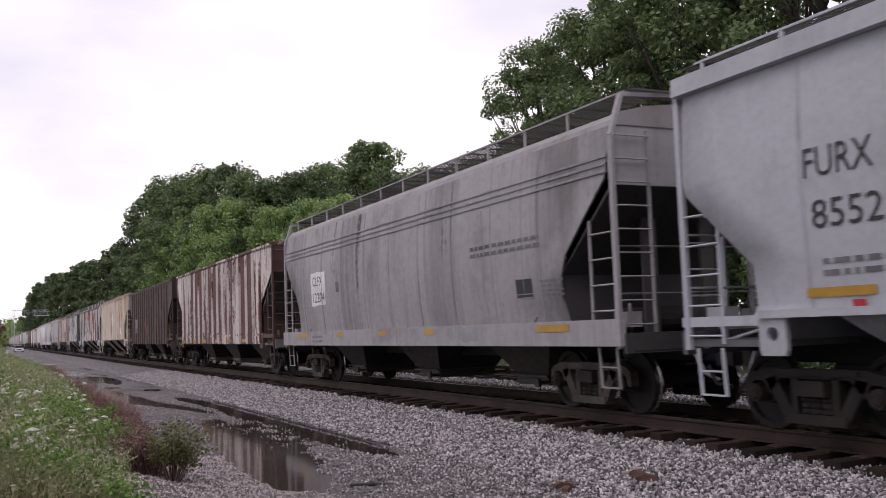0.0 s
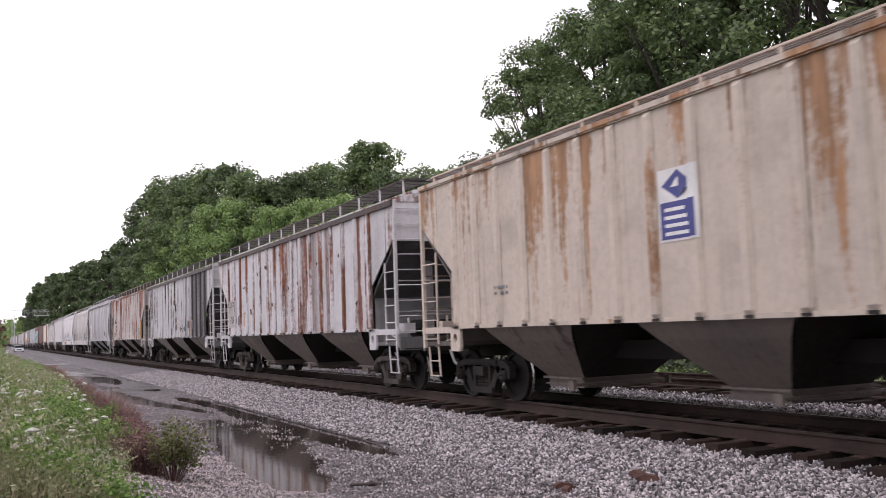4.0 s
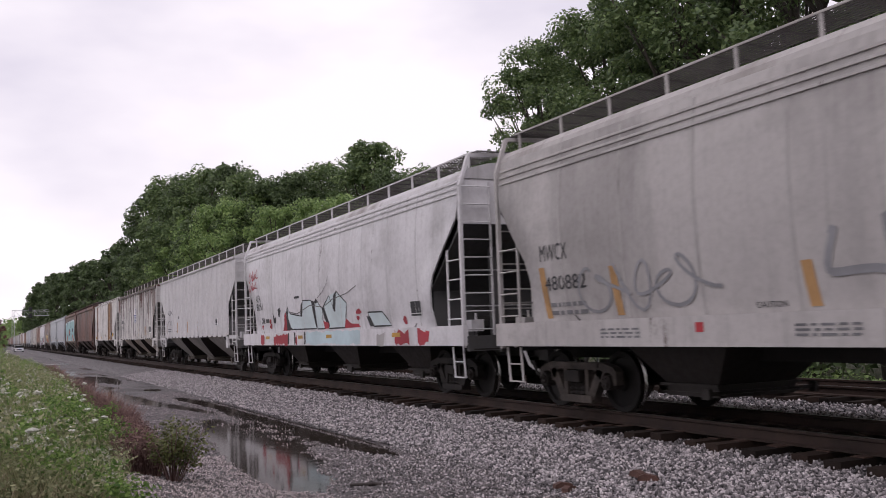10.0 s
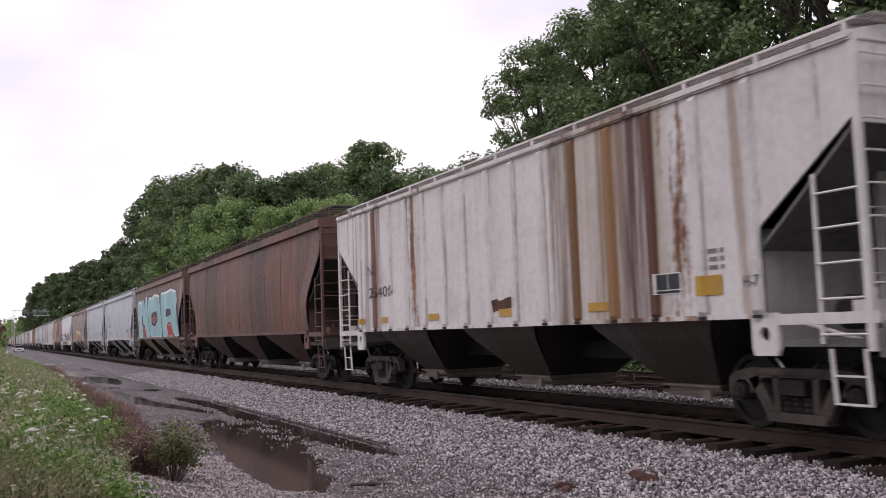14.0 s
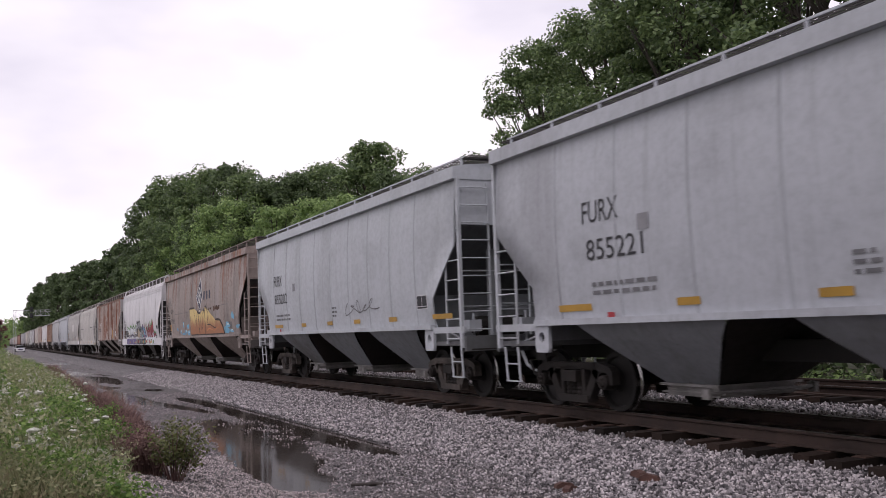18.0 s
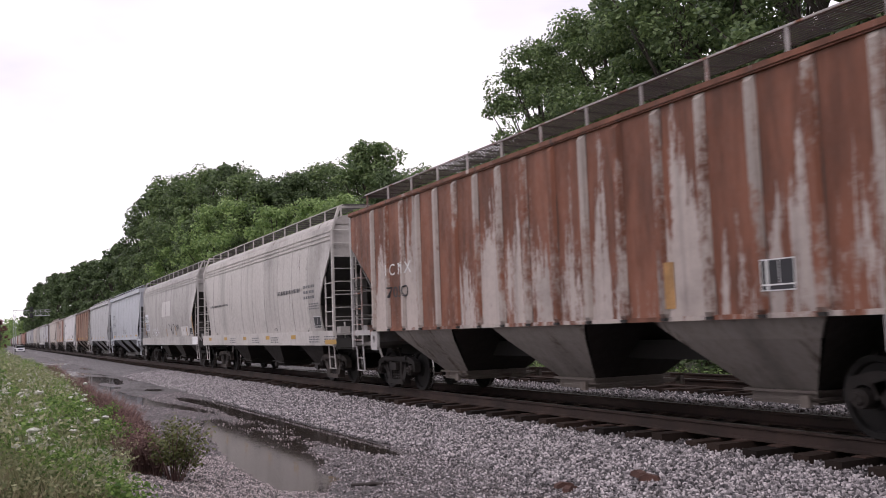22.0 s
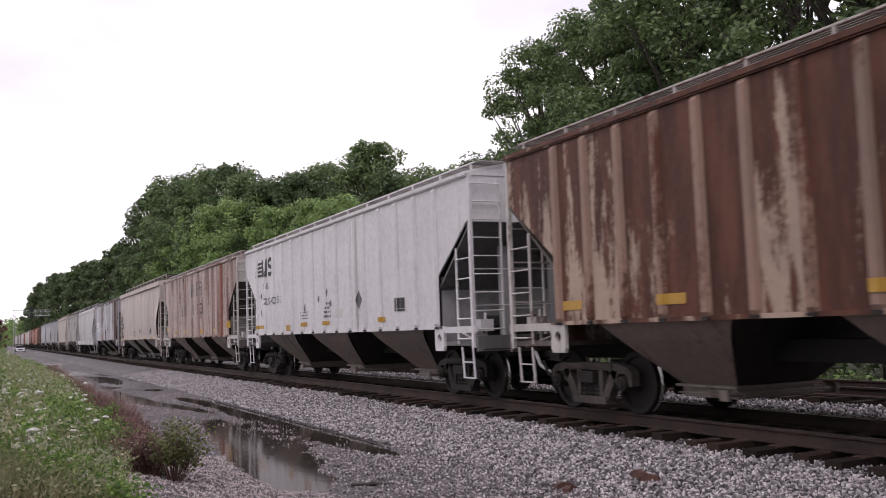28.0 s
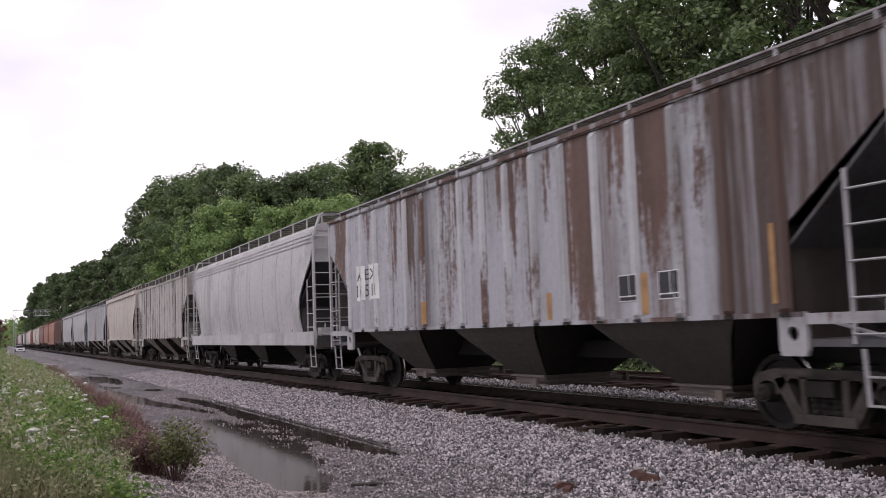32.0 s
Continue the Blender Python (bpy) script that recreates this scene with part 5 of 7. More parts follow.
            part("board_bracket", br, None, car, m=pose(x, 0, 0, 0, 0, 0 if y < 0 else 180))
    for s in (-1, 1) if boards != "none" else ():
        part("crossover_board", slats(*sorted((s * (L / 2 - 0.3), s * (L / 2 + 0.12))), -wide, wide, rise), grate or M_GRATE, car)
    if boards == "none":
        return car
    hatch = Geo().box(-L / 2 + 1.4, L / 2 - 1.4, -0.42, 0.42, 4.4, max(4.6, rise - 0.02))
    part("hatch_cover", hatch, coat, car)
    return car


# every wagon: kind, colour, rust, words
CARS = []
WAGON_LEFT = (0.8215, 1.955, 3.115, 4.217, 5.35, 6.542, 7.733, 8.895, 10.062, 11.184, 12.33, 13.488, 14.642, 15.73, 17.0, 18.116, 19.24, 20.268, 21.443, 22.578, 23.727, 24.86, 25.984, 27.077, 28.157, 29.27, 30.433, 31.542, 32.725, 33.889, 35.07, 36.17, 37.31)
left_end = [3.716 - 15.86 * w for w in WAGON_LEFT]
while len(left_end) < 54:
    left_end.append(left_end[-1] - 18.05)
GAP = 1.45
RUST, DARK = (0.15, 0.055, 0.03), (0.06, 0.035, 0.028)
#        kind      sill   base colour          rust   amount top   dirt  words
LIST = (("smooth", False, (0.45, 0.465, 0.51), RUST, 0.0, 0.0, 0.20, "light blue-grey smooth-sided steel covered hopper wagon"),
        ("round", True, (0.34, 0.325, 0.345), DARK, 0.10, 0.0, 0.6, "grimy grey round-sided steel covered hopper wagon"),
        ("ribbed", False, (0.62, 0.55, 0.52), (0.075, 0.024, 0.021), 0.73, 0.0, 0.3, "maroon ribbed covered hopper wagon streaked with bare white"),
        ("ribbed", False, (0.044, 0.023, 0.022), (0.12, 0.060, 0.047), 0.22, 0.0, 0.12, "dark brown ribbed steel covered hopper wagon"),
        ("ribbed", False, (0.58, 0.50, 0.43), (0.27, 0.15, 0.08), 0.28, 0.1, 0.35, "tan ribbed covered hopper wagon stained with rust"),
        ("ribbed", False, (0.58, 0.565, 0.585), RUST, 0.2, 0.0, 0.4, "white ribbed covered hopper wagon with dark grime"),
        ("ribbed", False, (0.50, 0.49, 0.505), DARK, 0.16, 0.0, 0.55, "grimy pale grey ribbed covered hopper wagon"),
        ("ribbed", False, (0.50, 0.46, 0.45), (0.17, 0.062, 0.034), 0.48, 0.20, 0.4, "white ribbed covered hopper wagon with rusty upper half"),
        ("smooth", False, (0.44, 0.43, 0.455), DARK, 0.08, 0.0, 0.65, "smoke-stained grey smooth-sided covered hopper wagon"),
        ("round", True, (0.51, 0.485, 0.48), DARK, 0.05, 0.0, 0.35, "cream-grey round-sided covered hopper wagon with faint sprayed scrawls"),
        ("round", True, (0.68, 0.665, 0.69), DARK, 0.05, 0.0, 0.3, "white round-sided covered hopper wagon with pale blue sprayed letters"),
        ("ribbed", False, (0.60, 0.585, 0.60), DARK, 0.0, 0.0, 0.15, "clean light grey ribbed covered hopper wagon"),
        ("ribbed", False, (0.60, 0.575, 0.57), (0.075, 0.03, 0.024), 0.40, 0.20, 0.45, "white ribbed covered hopper wagon with dark rust patches"),
        ("ribbed", False, (0.68, 0.655, 0.645), (0.17, 0.075, 0.035), 0.10, 0.0, 0.3, "white ribbed covered hopper wagon with brown rust runs"),
        ("smooth", False, (0.115, 0.055, 0.046), (0.15, 0.062, 0.045), 0.36, 0.0, 0.6, "red-brown smooth-sided covered hopper wagon"),
        ("smooth", False, (0.15, 0.095, 0.08), (0.16, 0.085, 0.06), 0.25, 0.1, 0.6, "brown covered hopper wagon with huge turquoise sprayed letters"),
        ("smooth", False, (0.46, 0.48, 0.52), DARK, 0.0, 0.0, 0.25, "light blue-grey smooth-sided steel covered hopper wagon"),
        ("smooth", False, (0.46, 0.485, 0.52), DARK, 0.0, 0.0, 0.2, "light blue-grey smooth-sided steel covered hopper wagon"),
        ("smooth", False, (0.30, 0.245, 0.225), (0.16, 0.075, 0.05), 0.3, 0.1, 0.6, "grimy brown covered hopper wagon with golden sprayed letters"),
        ("round", True, (0.66, 0.645, 0.67), DARK, 0.04, 0.0, 0.2, "white round-sided covered hopper wagon with a band of sprayed pictures"),
        ("ribbed", False, (0.50, 0.43, 0.40), (0.15, 0.060, 0.037), 0.85, 0.14, 0.45, "rusty red-brown ribbed covered hopper wagon"),
        ("round", True, (0.52, 0.49, 0.47), DARK, 0.05, 0.0, 0.35, "beige round-sided covered hopper wagon with patched lettering"),
        ("round", True, (0.42, 0.40, 0.39), DARK, 0.05, 0.0, 0.35, "beige round-sided covered hopper wagon with a pale patch"),
        ("smooth", False, (0.45, 0.47, 0.515), DARK, 0.0, 0.0, 0.15, "light blue-grey smooth-sided steel covered hopper wagon"),
        ("smooth", False, (0.44, 0.44, 0.46), DARK, 0.0, 0.0, 0.3, "pale grey smooth-sided steel covered hopper wagon"),
        ("ribbed", False, (0.42, 0.31, 0.24), (0.075, 0.027, 0.016), 0.84, 0.10, 0.4, "heavily rusted brown ribbed covered hopper wagon"),
        ("ribbed", False, (0.64, 0.625, 0.64), DARK, 0.0, 0.0, 0.12, "clean white ribbed covered hopper wagon with black lettering"),
        ("ribbed", False, (0.43, 0.345, 0.315), (0.165, 0.105, 0.088), 0.45, 0.0, 0.4, "faded pinkish brown ribbed covered hopper wagon"),
        ("smooth", False, (0.47, 0.41, 0.38), DARK, 0.0, 0.0, 0.25, "beige smooth-sided steel covered hopper wagon"),
        ("ribbed", False, (0.42, 0.42, 0.46), (0.10, 0.06, 0.05), 0.46, 0.1, 0.5, "pale blue-grey ribbed covered hopper wagon with brown rust"),
        ("round", True, (0.47, 0.46, 0.47), DARK, 0.05, 0.0, 0.4, "dirty pale grey round-sided covered hopper wagon"),
        ("ribbed", False, (0.42, 0.40, 0.39), DARK, 0.2, 0.0, 0.4, "grey ribbed covered hopper wagon"),
        ("smooth", False, (0.46, 0.41, 0.375), DARK, 0.0, 0.0, 0.3, "beige smooth-sided steel covered hopper wagon"))
FAR_PAINT = [paint(f"far_paint_{i}", c, RUST, a, 0.4, seed=50 + i) for i, (c, a) in enumerate((((0.5, 0.5, 0.52), 0.1), ((0.16, 0.07, 0.055), 0.3), ((0.09, 0.055, 0.05), 0.3), ((0.44, 0.40, 0.37), 0.15), ((0.36, 0.36, 0.38), 0.2), ((0.3, 0.12, 0.08), 0.4)))]
M_BAY = paint("grimy_bay", (0.19, 0.16, 0.14), (0.07, 0.05, 0.04), 0.25, 0.6, seed=4)
# grime darkened to near black, with the underside's shade in the colour
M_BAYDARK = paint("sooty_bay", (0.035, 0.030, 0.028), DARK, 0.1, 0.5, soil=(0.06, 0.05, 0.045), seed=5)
M_OUTLET = plain("grey_outlet_steel", (0.20, 0.19, 0.185), 0.75, 0, 0.4, 6)
M_CHORD = paint("sooty_chord", (0.06, 0.045, 0.042), DARK, 0.3, 0.4, seed=6)
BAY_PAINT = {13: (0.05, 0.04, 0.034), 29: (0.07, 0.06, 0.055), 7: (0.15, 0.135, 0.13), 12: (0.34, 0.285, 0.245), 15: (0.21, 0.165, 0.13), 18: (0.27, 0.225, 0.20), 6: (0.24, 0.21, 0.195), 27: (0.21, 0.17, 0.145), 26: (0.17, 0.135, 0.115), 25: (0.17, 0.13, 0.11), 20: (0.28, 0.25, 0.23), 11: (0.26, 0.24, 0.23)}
END_PAINT = {2: (0.075, 0.034, 0.03), 20: (0.44, 0.42, 0.42), 7: (0.34, 0.31, 0.29), 25: (0.50, 0.47, 0.45), 27: (0.50, 0.47, 0.45), 29: (0.40, 0.39, 0.41)}
RIB_PAINT = {2: (0.52, 0.47, 0.46), 4: (0.60, 0.52, 0.45), 20: (0.42, 0.36, 0.33), 25: (0.30, 0.19, 0.145), 27: (0.44, 0.355, 0.325), 7: (0.50, 0.46, 0.45), 29: (0.50, 0.50, 0.53)}
RIBS = {2: 16, 3: 16, 26: 15, 13: 15, 27: 14, 11: 16}
INFO = []
STREAK = {2: (3.4, 0.4), 3: (3.0, 0.5), 12: (4.2, 0.34), 20: (3.6, 0.4), 25: (3.0, 0.5), 29: (3.2, 0.35), 7: (3.0, 0.3), 14: (2.0, 0.4)}
SOOT = (0.028, 0.025, 0.026)
BANDS = {12: ((1.0, 2.0, (0.17, 0.14, 0.125), 0.4), (4.4, 8.6, (0.15, 0.125, 0.11), 0.5)), 14: ((-6.0, -3.8, (0.035, 0.026, 0.024), 0.6), (-1.0, 0.6, (0.19, 0.08, 0.055), 0.5), (1.6, 3.4, (0.04, 0.03, 0.028), 0.65), (5.0, 6.4, (0.18, 0.075, 0.05), 0.5)), 6: ((2.2, 4.4, SOOT, 0.5), (4.4, 7.6, SOOT, 1.0)), 13: ((2.2, 2.75, (0.13, 0.065, 0.03), 0.85), (2.8, 3.2, (0.34, 0.27, 0.18), 0.5), (3.25, 4.0, (0.20, 0.11, 0.05), 0.85), (3.95, 4.5, (0.085, 0.032, 0.024), 0.95), (4.5, 4.9, (0.36, 0.29, 0.2), 0.6), (6.1, 6.3, (0.25, 0.13, 0.07), 0.55), (-6.6, -6.45, (0.12, 0.06, 0.05), 0.55), (-6.95, -6.8, (0.12, 0.06, 0.05), 0.55), (-5.4, -5.1, (0.14, 0.07, 0.05), 0.8), (-6.1, -5.8, (0.16, 0.10, 0.08), 0.6)),
         1: ((-7.6, -6.4, (0.11, 0.10, 0.10), 0.45), (-3.2, -1.8, (0.10, 0.095, 0.10), 0.45), (2.0, 3.4, (0.10, 0.095, 0.10), 0.4), (6.2, 8.4, (0.10, 0.095, 0.10), 0.4)), 27: ((4.9, 5.6, (0.17, 0.055, 0.035), 0.9), (0.6, 1.1, (0.3, 0.2, 0.18), 0.5), (-4.4, -4.0, (0.10, 0.05, 0.04), 0.7)),
         8: ((-6.8, -6.0, (0.13, 0.125, 0.13), 0.5), (0.2, 1.4, (0.13, 0.125, 0.13), 0.45), (3.0, 3.8, (0.13, 0.125, 0.13), 0.4), (-2.4, -1.6, (0.14, 0.13, 0.14), 0.35)), 29: ((5.9, 8.6, (0.075, 0.048, 0.04), 0.95), (3.0, 3.9, (0.12, 0.075, 0.06), 0.55), (4.6, 5.3, (0.12, 0.075, 0.06), 0.6), (-3.2, -2.2, (0.07, 0.06, 0.06), 0.6)), 18: ((-2.0, -1.2, (0.10, 0.08, 0.075), 0.6), (3.0, 4.0, (0.34, 0.30, 0.30), 0.5)),
         5: ((1.5, 2.2, (0.12, 0.06, 0.05), 0.6), (2.8, 3.3, (0.12, 0.06, 0.05), 0.6), (3.9, 4.4, (0.12, 0.06, 0.05), 0.7)), 4: ((6.6, 8.6, (0.46, 0.33, 0.20), 0.45),), 7: ((6.5, 7.2, (0.33, 0.19, 0.10), 0.45),)}
STAIN = {b[2]: paint(f"stained_rib_{n}", tuple(c * 1.4 for c in b[2]), RUST, 0.1, 0.3, seed=200.0 + n) for n, b in enumerate(sum(BANDS.values(), ()))}
for i in range(54):
    L = (left_end[i - 1] - left_end[i] if i else 17.9) - GAP
    middle = left_end[i] + L / 2
    if i < len(LIST):
        kind, sill, base, rust, amount, top, dirt, words = LIST[i]
        coat = paint(f"wagon_paint_{i}", base, rust, amount, dirt, top=top, seed=i + 1.0, bands=BANDS.get(i, ()), streak=STREAK.get(i, (2.4,))[0], fall=STREAK.get(i, (0, 0.22))[1], panels=(-L / 2 + 1.5, (L - 3.0) / (RIBS.get(i, 17) - 1)) if kind == "ribbed" else None)
        trim = paint(f"wagon_trim_{i}", END_PAINT.get(i, base if amount < 0.6 else tuple(c * 0.55 for c in base)), rust, amount * 0.35, dirt, seed=i + 30.0)
        # bulkheads: a darker copy of the end paint, the recess's shade painted in
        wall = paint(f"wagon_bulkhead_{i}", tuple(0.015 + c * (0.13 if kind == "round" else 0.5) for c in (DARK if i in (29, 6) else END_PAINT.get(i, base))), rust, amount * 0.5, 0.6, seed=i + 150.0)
        # slope sheets and platforms: coat copied near black, shade in the colour
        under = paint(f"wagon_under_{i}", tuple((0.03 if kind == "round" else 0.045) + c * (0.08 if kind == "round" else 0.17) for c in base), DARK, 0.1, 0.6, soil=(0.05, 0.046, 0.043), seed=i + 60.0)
        # smooth bays: the coat at half tone, underside shade put into the colour
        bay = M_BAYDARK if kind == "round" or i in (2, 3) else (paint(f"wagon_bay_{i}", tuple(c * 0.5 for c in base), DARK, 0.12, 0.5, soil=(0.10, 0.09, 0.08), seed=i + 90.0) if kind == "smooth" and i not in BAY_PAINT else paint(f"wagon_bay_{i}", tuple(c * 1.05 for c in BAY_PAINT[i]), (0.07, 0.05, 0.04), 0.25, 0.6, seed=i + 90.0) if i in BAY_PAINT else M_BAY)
        rib_coat = paint(f"wagon_rib_{i}", RIB_PAINT[i], rust, min(amount, 0.4), dirt, seed=i + 120.0, streak=0.7) if i in RIB_PAINT else coat
        roof_coat = paint(f"wagon_roof_{i}", tuple(c * 0.8 for c in base), rust, 0.1, 0.4 if i in (21, 22) else 0.75, soil=(0.15, 0.125, 0.11), seed=i + 180.0) if kind == "round" else None
        seam_coat = paint(f"wagon_seam_{i}", tuple(c * 0.86 for c in base), rust, amount, min(1.0, dirt + 0.2), seed=i + 210.0) if kind != "ribbed" else None
        deep = i in (2, 3)
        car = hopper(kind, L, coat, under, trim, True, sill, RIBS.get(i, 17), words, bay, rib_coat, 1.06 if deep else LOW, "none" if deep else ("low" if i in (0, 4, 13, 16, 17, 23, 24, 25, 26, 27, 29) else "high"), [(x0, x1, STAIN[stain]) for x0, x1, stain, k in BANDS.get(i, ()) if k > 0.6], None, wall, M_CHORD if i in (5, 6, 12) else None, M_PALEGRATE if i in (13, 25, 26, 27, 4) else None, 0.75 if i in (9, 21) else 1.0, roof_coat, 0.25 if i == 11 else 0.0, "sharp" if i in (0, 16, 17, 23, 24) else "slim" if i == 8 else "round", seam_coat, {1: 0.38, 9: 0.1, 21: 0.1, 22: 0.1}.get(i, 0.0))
    else:
        r = random.Random(i)
        coat = r.choice(FAR_PAINT)
        kind = r.choice(("ribbed", "smooth", "round"))
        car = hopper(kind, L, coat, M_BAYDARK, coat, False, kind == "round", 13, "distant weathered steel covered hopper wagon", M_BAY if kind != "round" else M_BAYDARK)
    car.matrix_basis = pose(middle, TRACK, 0)
    CARS.append((car, middle))
    INFO.append((car, kind, L))

# ---- lettering, plates and spray paint on the wagons ----
def lay(i, name, pts, faces, material, proud=0.006, label="", sill=False):
    """Thin paint on the near side of wagon i: pts are metres from its left end and height over the rails."""
    car, kind, L = INFO[i]
    pitch = (L - 3.0) / (RIBS.get(i, 17) - 1)

    def raised(a):
        """Paint runs over the ribs."""
        if kind != "ribbed":
            return 0.0
        k = (a - 1.5 - (0.25 if i == 11 else 0.0)) / pitch
        return float(np.interp(abs(k - round(k)) * pitch, (0.06, 0.1), (0.056, 0.0)))
    out = [(a - L / 2, -(1.598 + proud if sill else side_y(kind, z) + proud + raised(a)), z) for a, z in pts]
    g = Geo()
    g.add(out, faces)
    return part(name, g, material, car, label)


def patch(i, name, a0, a1, z0, z1, material, proud=0.006, label="", slant=0.0, sill=False, rag=0.0):
    rows = max(2, int((z1 - z0) / 0.18) + 1)
    cols = max(2, int((a1 - a0) / (0.04 if INFO[i][1] == "ribbed" else 0.8)) + 2) if not rag else max(4, int((a1 - a0) / 0.12) + 1)
    pts, faces = [], []
    r = random.Random(int(a0 * 100) + i)
    for j in range(rows):
        for k in range(cols):
            z = z0 + (z1 - z0) * j / (rows - 1)
            edge = rag if j in (0, rows - 1) or k in (0, cols - 1) else 0
            pts.append((a0 + (a1 - a0) * k / (cols - 1) + slant * (z - z0) + r.uniform(-edge, edge), z + r.uniform(-edge, edge)))
    for j in range(rows - 1):
        for k in range(cols - 1):
            faces.append((j * cols + k, j * cols + k + 1, (j + 1) * cols + k + 1, (j + 1) * cols + k))
    return lay(i, name, pts, faces, material, proud, label, sill)


def letter(i, word, a0, a1, z0, z1, material=None, proud=0.009):
    v, faces = LETTERS[word]
    return lay(i, "lettering", [(a0 + (a1 - a0) * p[0], z0 + (z1 - z0) * p[1]) for p in v], faces, material or M_BLACK, proud)


def lines(i, a0, a1, z0, z1, count, material=None, sill=False):
    """Small writing that cannot be read: short bars."""
    r = random.Random(i * 31 + int(a0 * 10))
    pts, faces = [], []
    step = (z1 - z0) / count
    for j in range(count):
        a, z = a0, z0 + j * step
        while a < a1 - 0.05:
            b = min(a1, a + r.uniform(0.06, 0.22))
            k = len(pts)
            pts += [(a, z), (b, z), (b, z + step * 0.5), (a, z + step * 0.5)]
            faces.append((k, k + 1, k + 2, k + 3))
            a = b + 0.05
    return tagged(lay(i, "small_writing", pts, faces, material or M_GREYLETTER, 0.008, sill=sill), "rows of small faded writing", kind="stuff")


def reflector(i, a0, a1, z0, z1, sill=False):
    patch(i, "reflector", a0, a1, z0, z1, M_AMBER, 0.012, "amber reflector strip", sill=sill)


def bar(i, a0, a1, z0, z1, slant=0.0):
    patch(i, "painted_bar", a0, a1, z0, z1, M_ORANGE, 0.008, "faded orange upright bar", slant=slant)


def plate(i, a0, a1, z0, z1, back=None):
    """A dark stencil panel with a pale border and dividing line."""
    patch(i, "stencil_border", a0, a1, z0, z1, back or M_WHITELETTER, 0.007)
    w, h, m = a1 - a0, z1 - z0, (a0 + a1) / 2
    patch(i, "stencil_panel", a0 + w * 0.035, m - w * 0.015, z0 + h * 0.22, z1 - h * 0.04, M_BLACK, 0.010, "dark stencil panel")
    patch(i, "stencil_panel", m + w * 0.015, a1 - w * 0.035, z0 + h * 0.22, z1 - h * 0.04, M_BLACK, 0.010, "dark stencil panel")
    patch(i, "stencil_panel", a0 + w * 0.035, a1 - w * 0.035, z0 + h * 0.04, z0 + h * 0.17, M_BLACK, 0.010)


def small_plate(i, a0, a1, z0, z1):
    patch(i, "stencil_border", a0, a1, z0, z1, M_GREYSPRAY if i == 6 else M_WHITELETTER, 0.007)
    patch(i, "stencil_panel", a0 + 0.035, a1 - 0.035, z0 + 0.035, z1 - 0.035, M_SMUDGE, 0.010, "dark stencil panel")


def ribbon(i, path, width, material, proud=0.010, name="sprayed_line", sill=False):
    pts, faces = [], []
    for k, (a, z) in enumerate(path):
        b = path[min(k + 1, len(path) - 1)]
        c = path[max(k - 1, 0)]
        d = Vector((b[0] - c[0], b[1] - c[1]))
        d = d.normalized() if d.length > 0 else Vector((1, 0))
        n = Vector((-d.y, d.x)) * width / 2
        pts += [(a + n.x, z + n.y), (a - n.x, z - n.y)]
        if k:
            q = 2 * k
            faces.append((q - 2, q - 1, q + 1, q))
    return lay(i, name, pts, faces, material, proud, sill=sill)


def scrawl(i, a0, a1, z0, z1, material, width=0.03, turns=5, seed=1, proud=0.010):
    r = random.Random(seed)
    n = turns * 14
    path = []
    ph = r.uniform(0, 6)
    for k in range(n + 1):
        t = k / n
        path.append((a0 + (a1 - a0) * (t + 0.10 * math.sin(6.28 * turns * t * 1.0 + ph)), (z0 + z1) / 2 + (z1 - z0) * 0.5 * math.sin(6.28 * turns * t + 1.2 * math.sin(9 * t + ph)) * (0.65 + 0.35 * math.sin(17 * t))))
    ribbon(i, path, width, material, proud)


def sprayed(i, word, a0, a1, z0, z1, fill, edge, fat=0.10, wobble=0.06, seed=1, shine=None):
    """Big sprayed letters: the edge colour wide behind, the fill before it."""
    v, faces = LETTERS[word]

    def place(grow, shift=(0, 0)):
        out = []
        cx = [(k + 0.5) / len(word) for k in range(len(word))]
        for p in v:
            c = min(cx, key=lambda q: abs(q - p[0]))
            x = c + (p[0] - c) * grow[0]
            y = 0.5 + (p[1] - 0.5) * grow[1]
            n = noise.noise_vector((x * 4.0 + seed, y * 3.0, seed * 1.7))
            out.append((a0 + (a1 - a0) * x + wobble * 2 * n.x + shift[0], z0 + (z1 - z0) * y + wobble * 2 * n.y + shift[1]))
        return out
    for dx, dz in ((-fat, 0), (fat, 0), (0, fat), (0, -fat), (fat, -fat), (-fat, fat)):
        lay(i, "sprayed_outline", place((1.1, 1.05), (dx, dz)), faces, edge, 0.007 + 0.0004 * (dx + dz + 1))
    for k, (dx, dz) in enumerate(((0, 0), (fat * 0.45, 0), (-fat * 0.45, 0), (0, fat * 0.4))):
        lay(i, "sprayed_letters", place((1.08, 1.0), (dx, dz)), faces, fill, 0.0115 + 0.0003 * k)
    if shine:
        lay(i, "sprayed_shine", [(a - fat * 0.5, z + fat * 0.6) for a, z in place((1.02, 0.98))], faces, shine, 0.0105)


def blob(i, a, z, ra, rz, material, seed=1, proud=0.009, sill=False, name="sprayed_patch"):
    r = random.Random(seed)
    n = 22
    ph = [r.uniform(0, 6.28) for _ in range(3)]
    pts = [(a, z)]
    for k in range(n):
        t = 6.2832 * k / n
        q = 1 + 0.16 * math.sin(2 * t + ph[0]) + 0.12 * math.sin(3 * t + ph[1]) + 0.08 * math.sin(5 * t + ph[2])
        pts.append((a + ra * q * math.cos(t), z + rz * q * math.sin(t)))
    lay(i, name, pts, [(0, 1 + k, 1 + (k + 1) % n) for k in range(n)], material, proud, sill=sill)


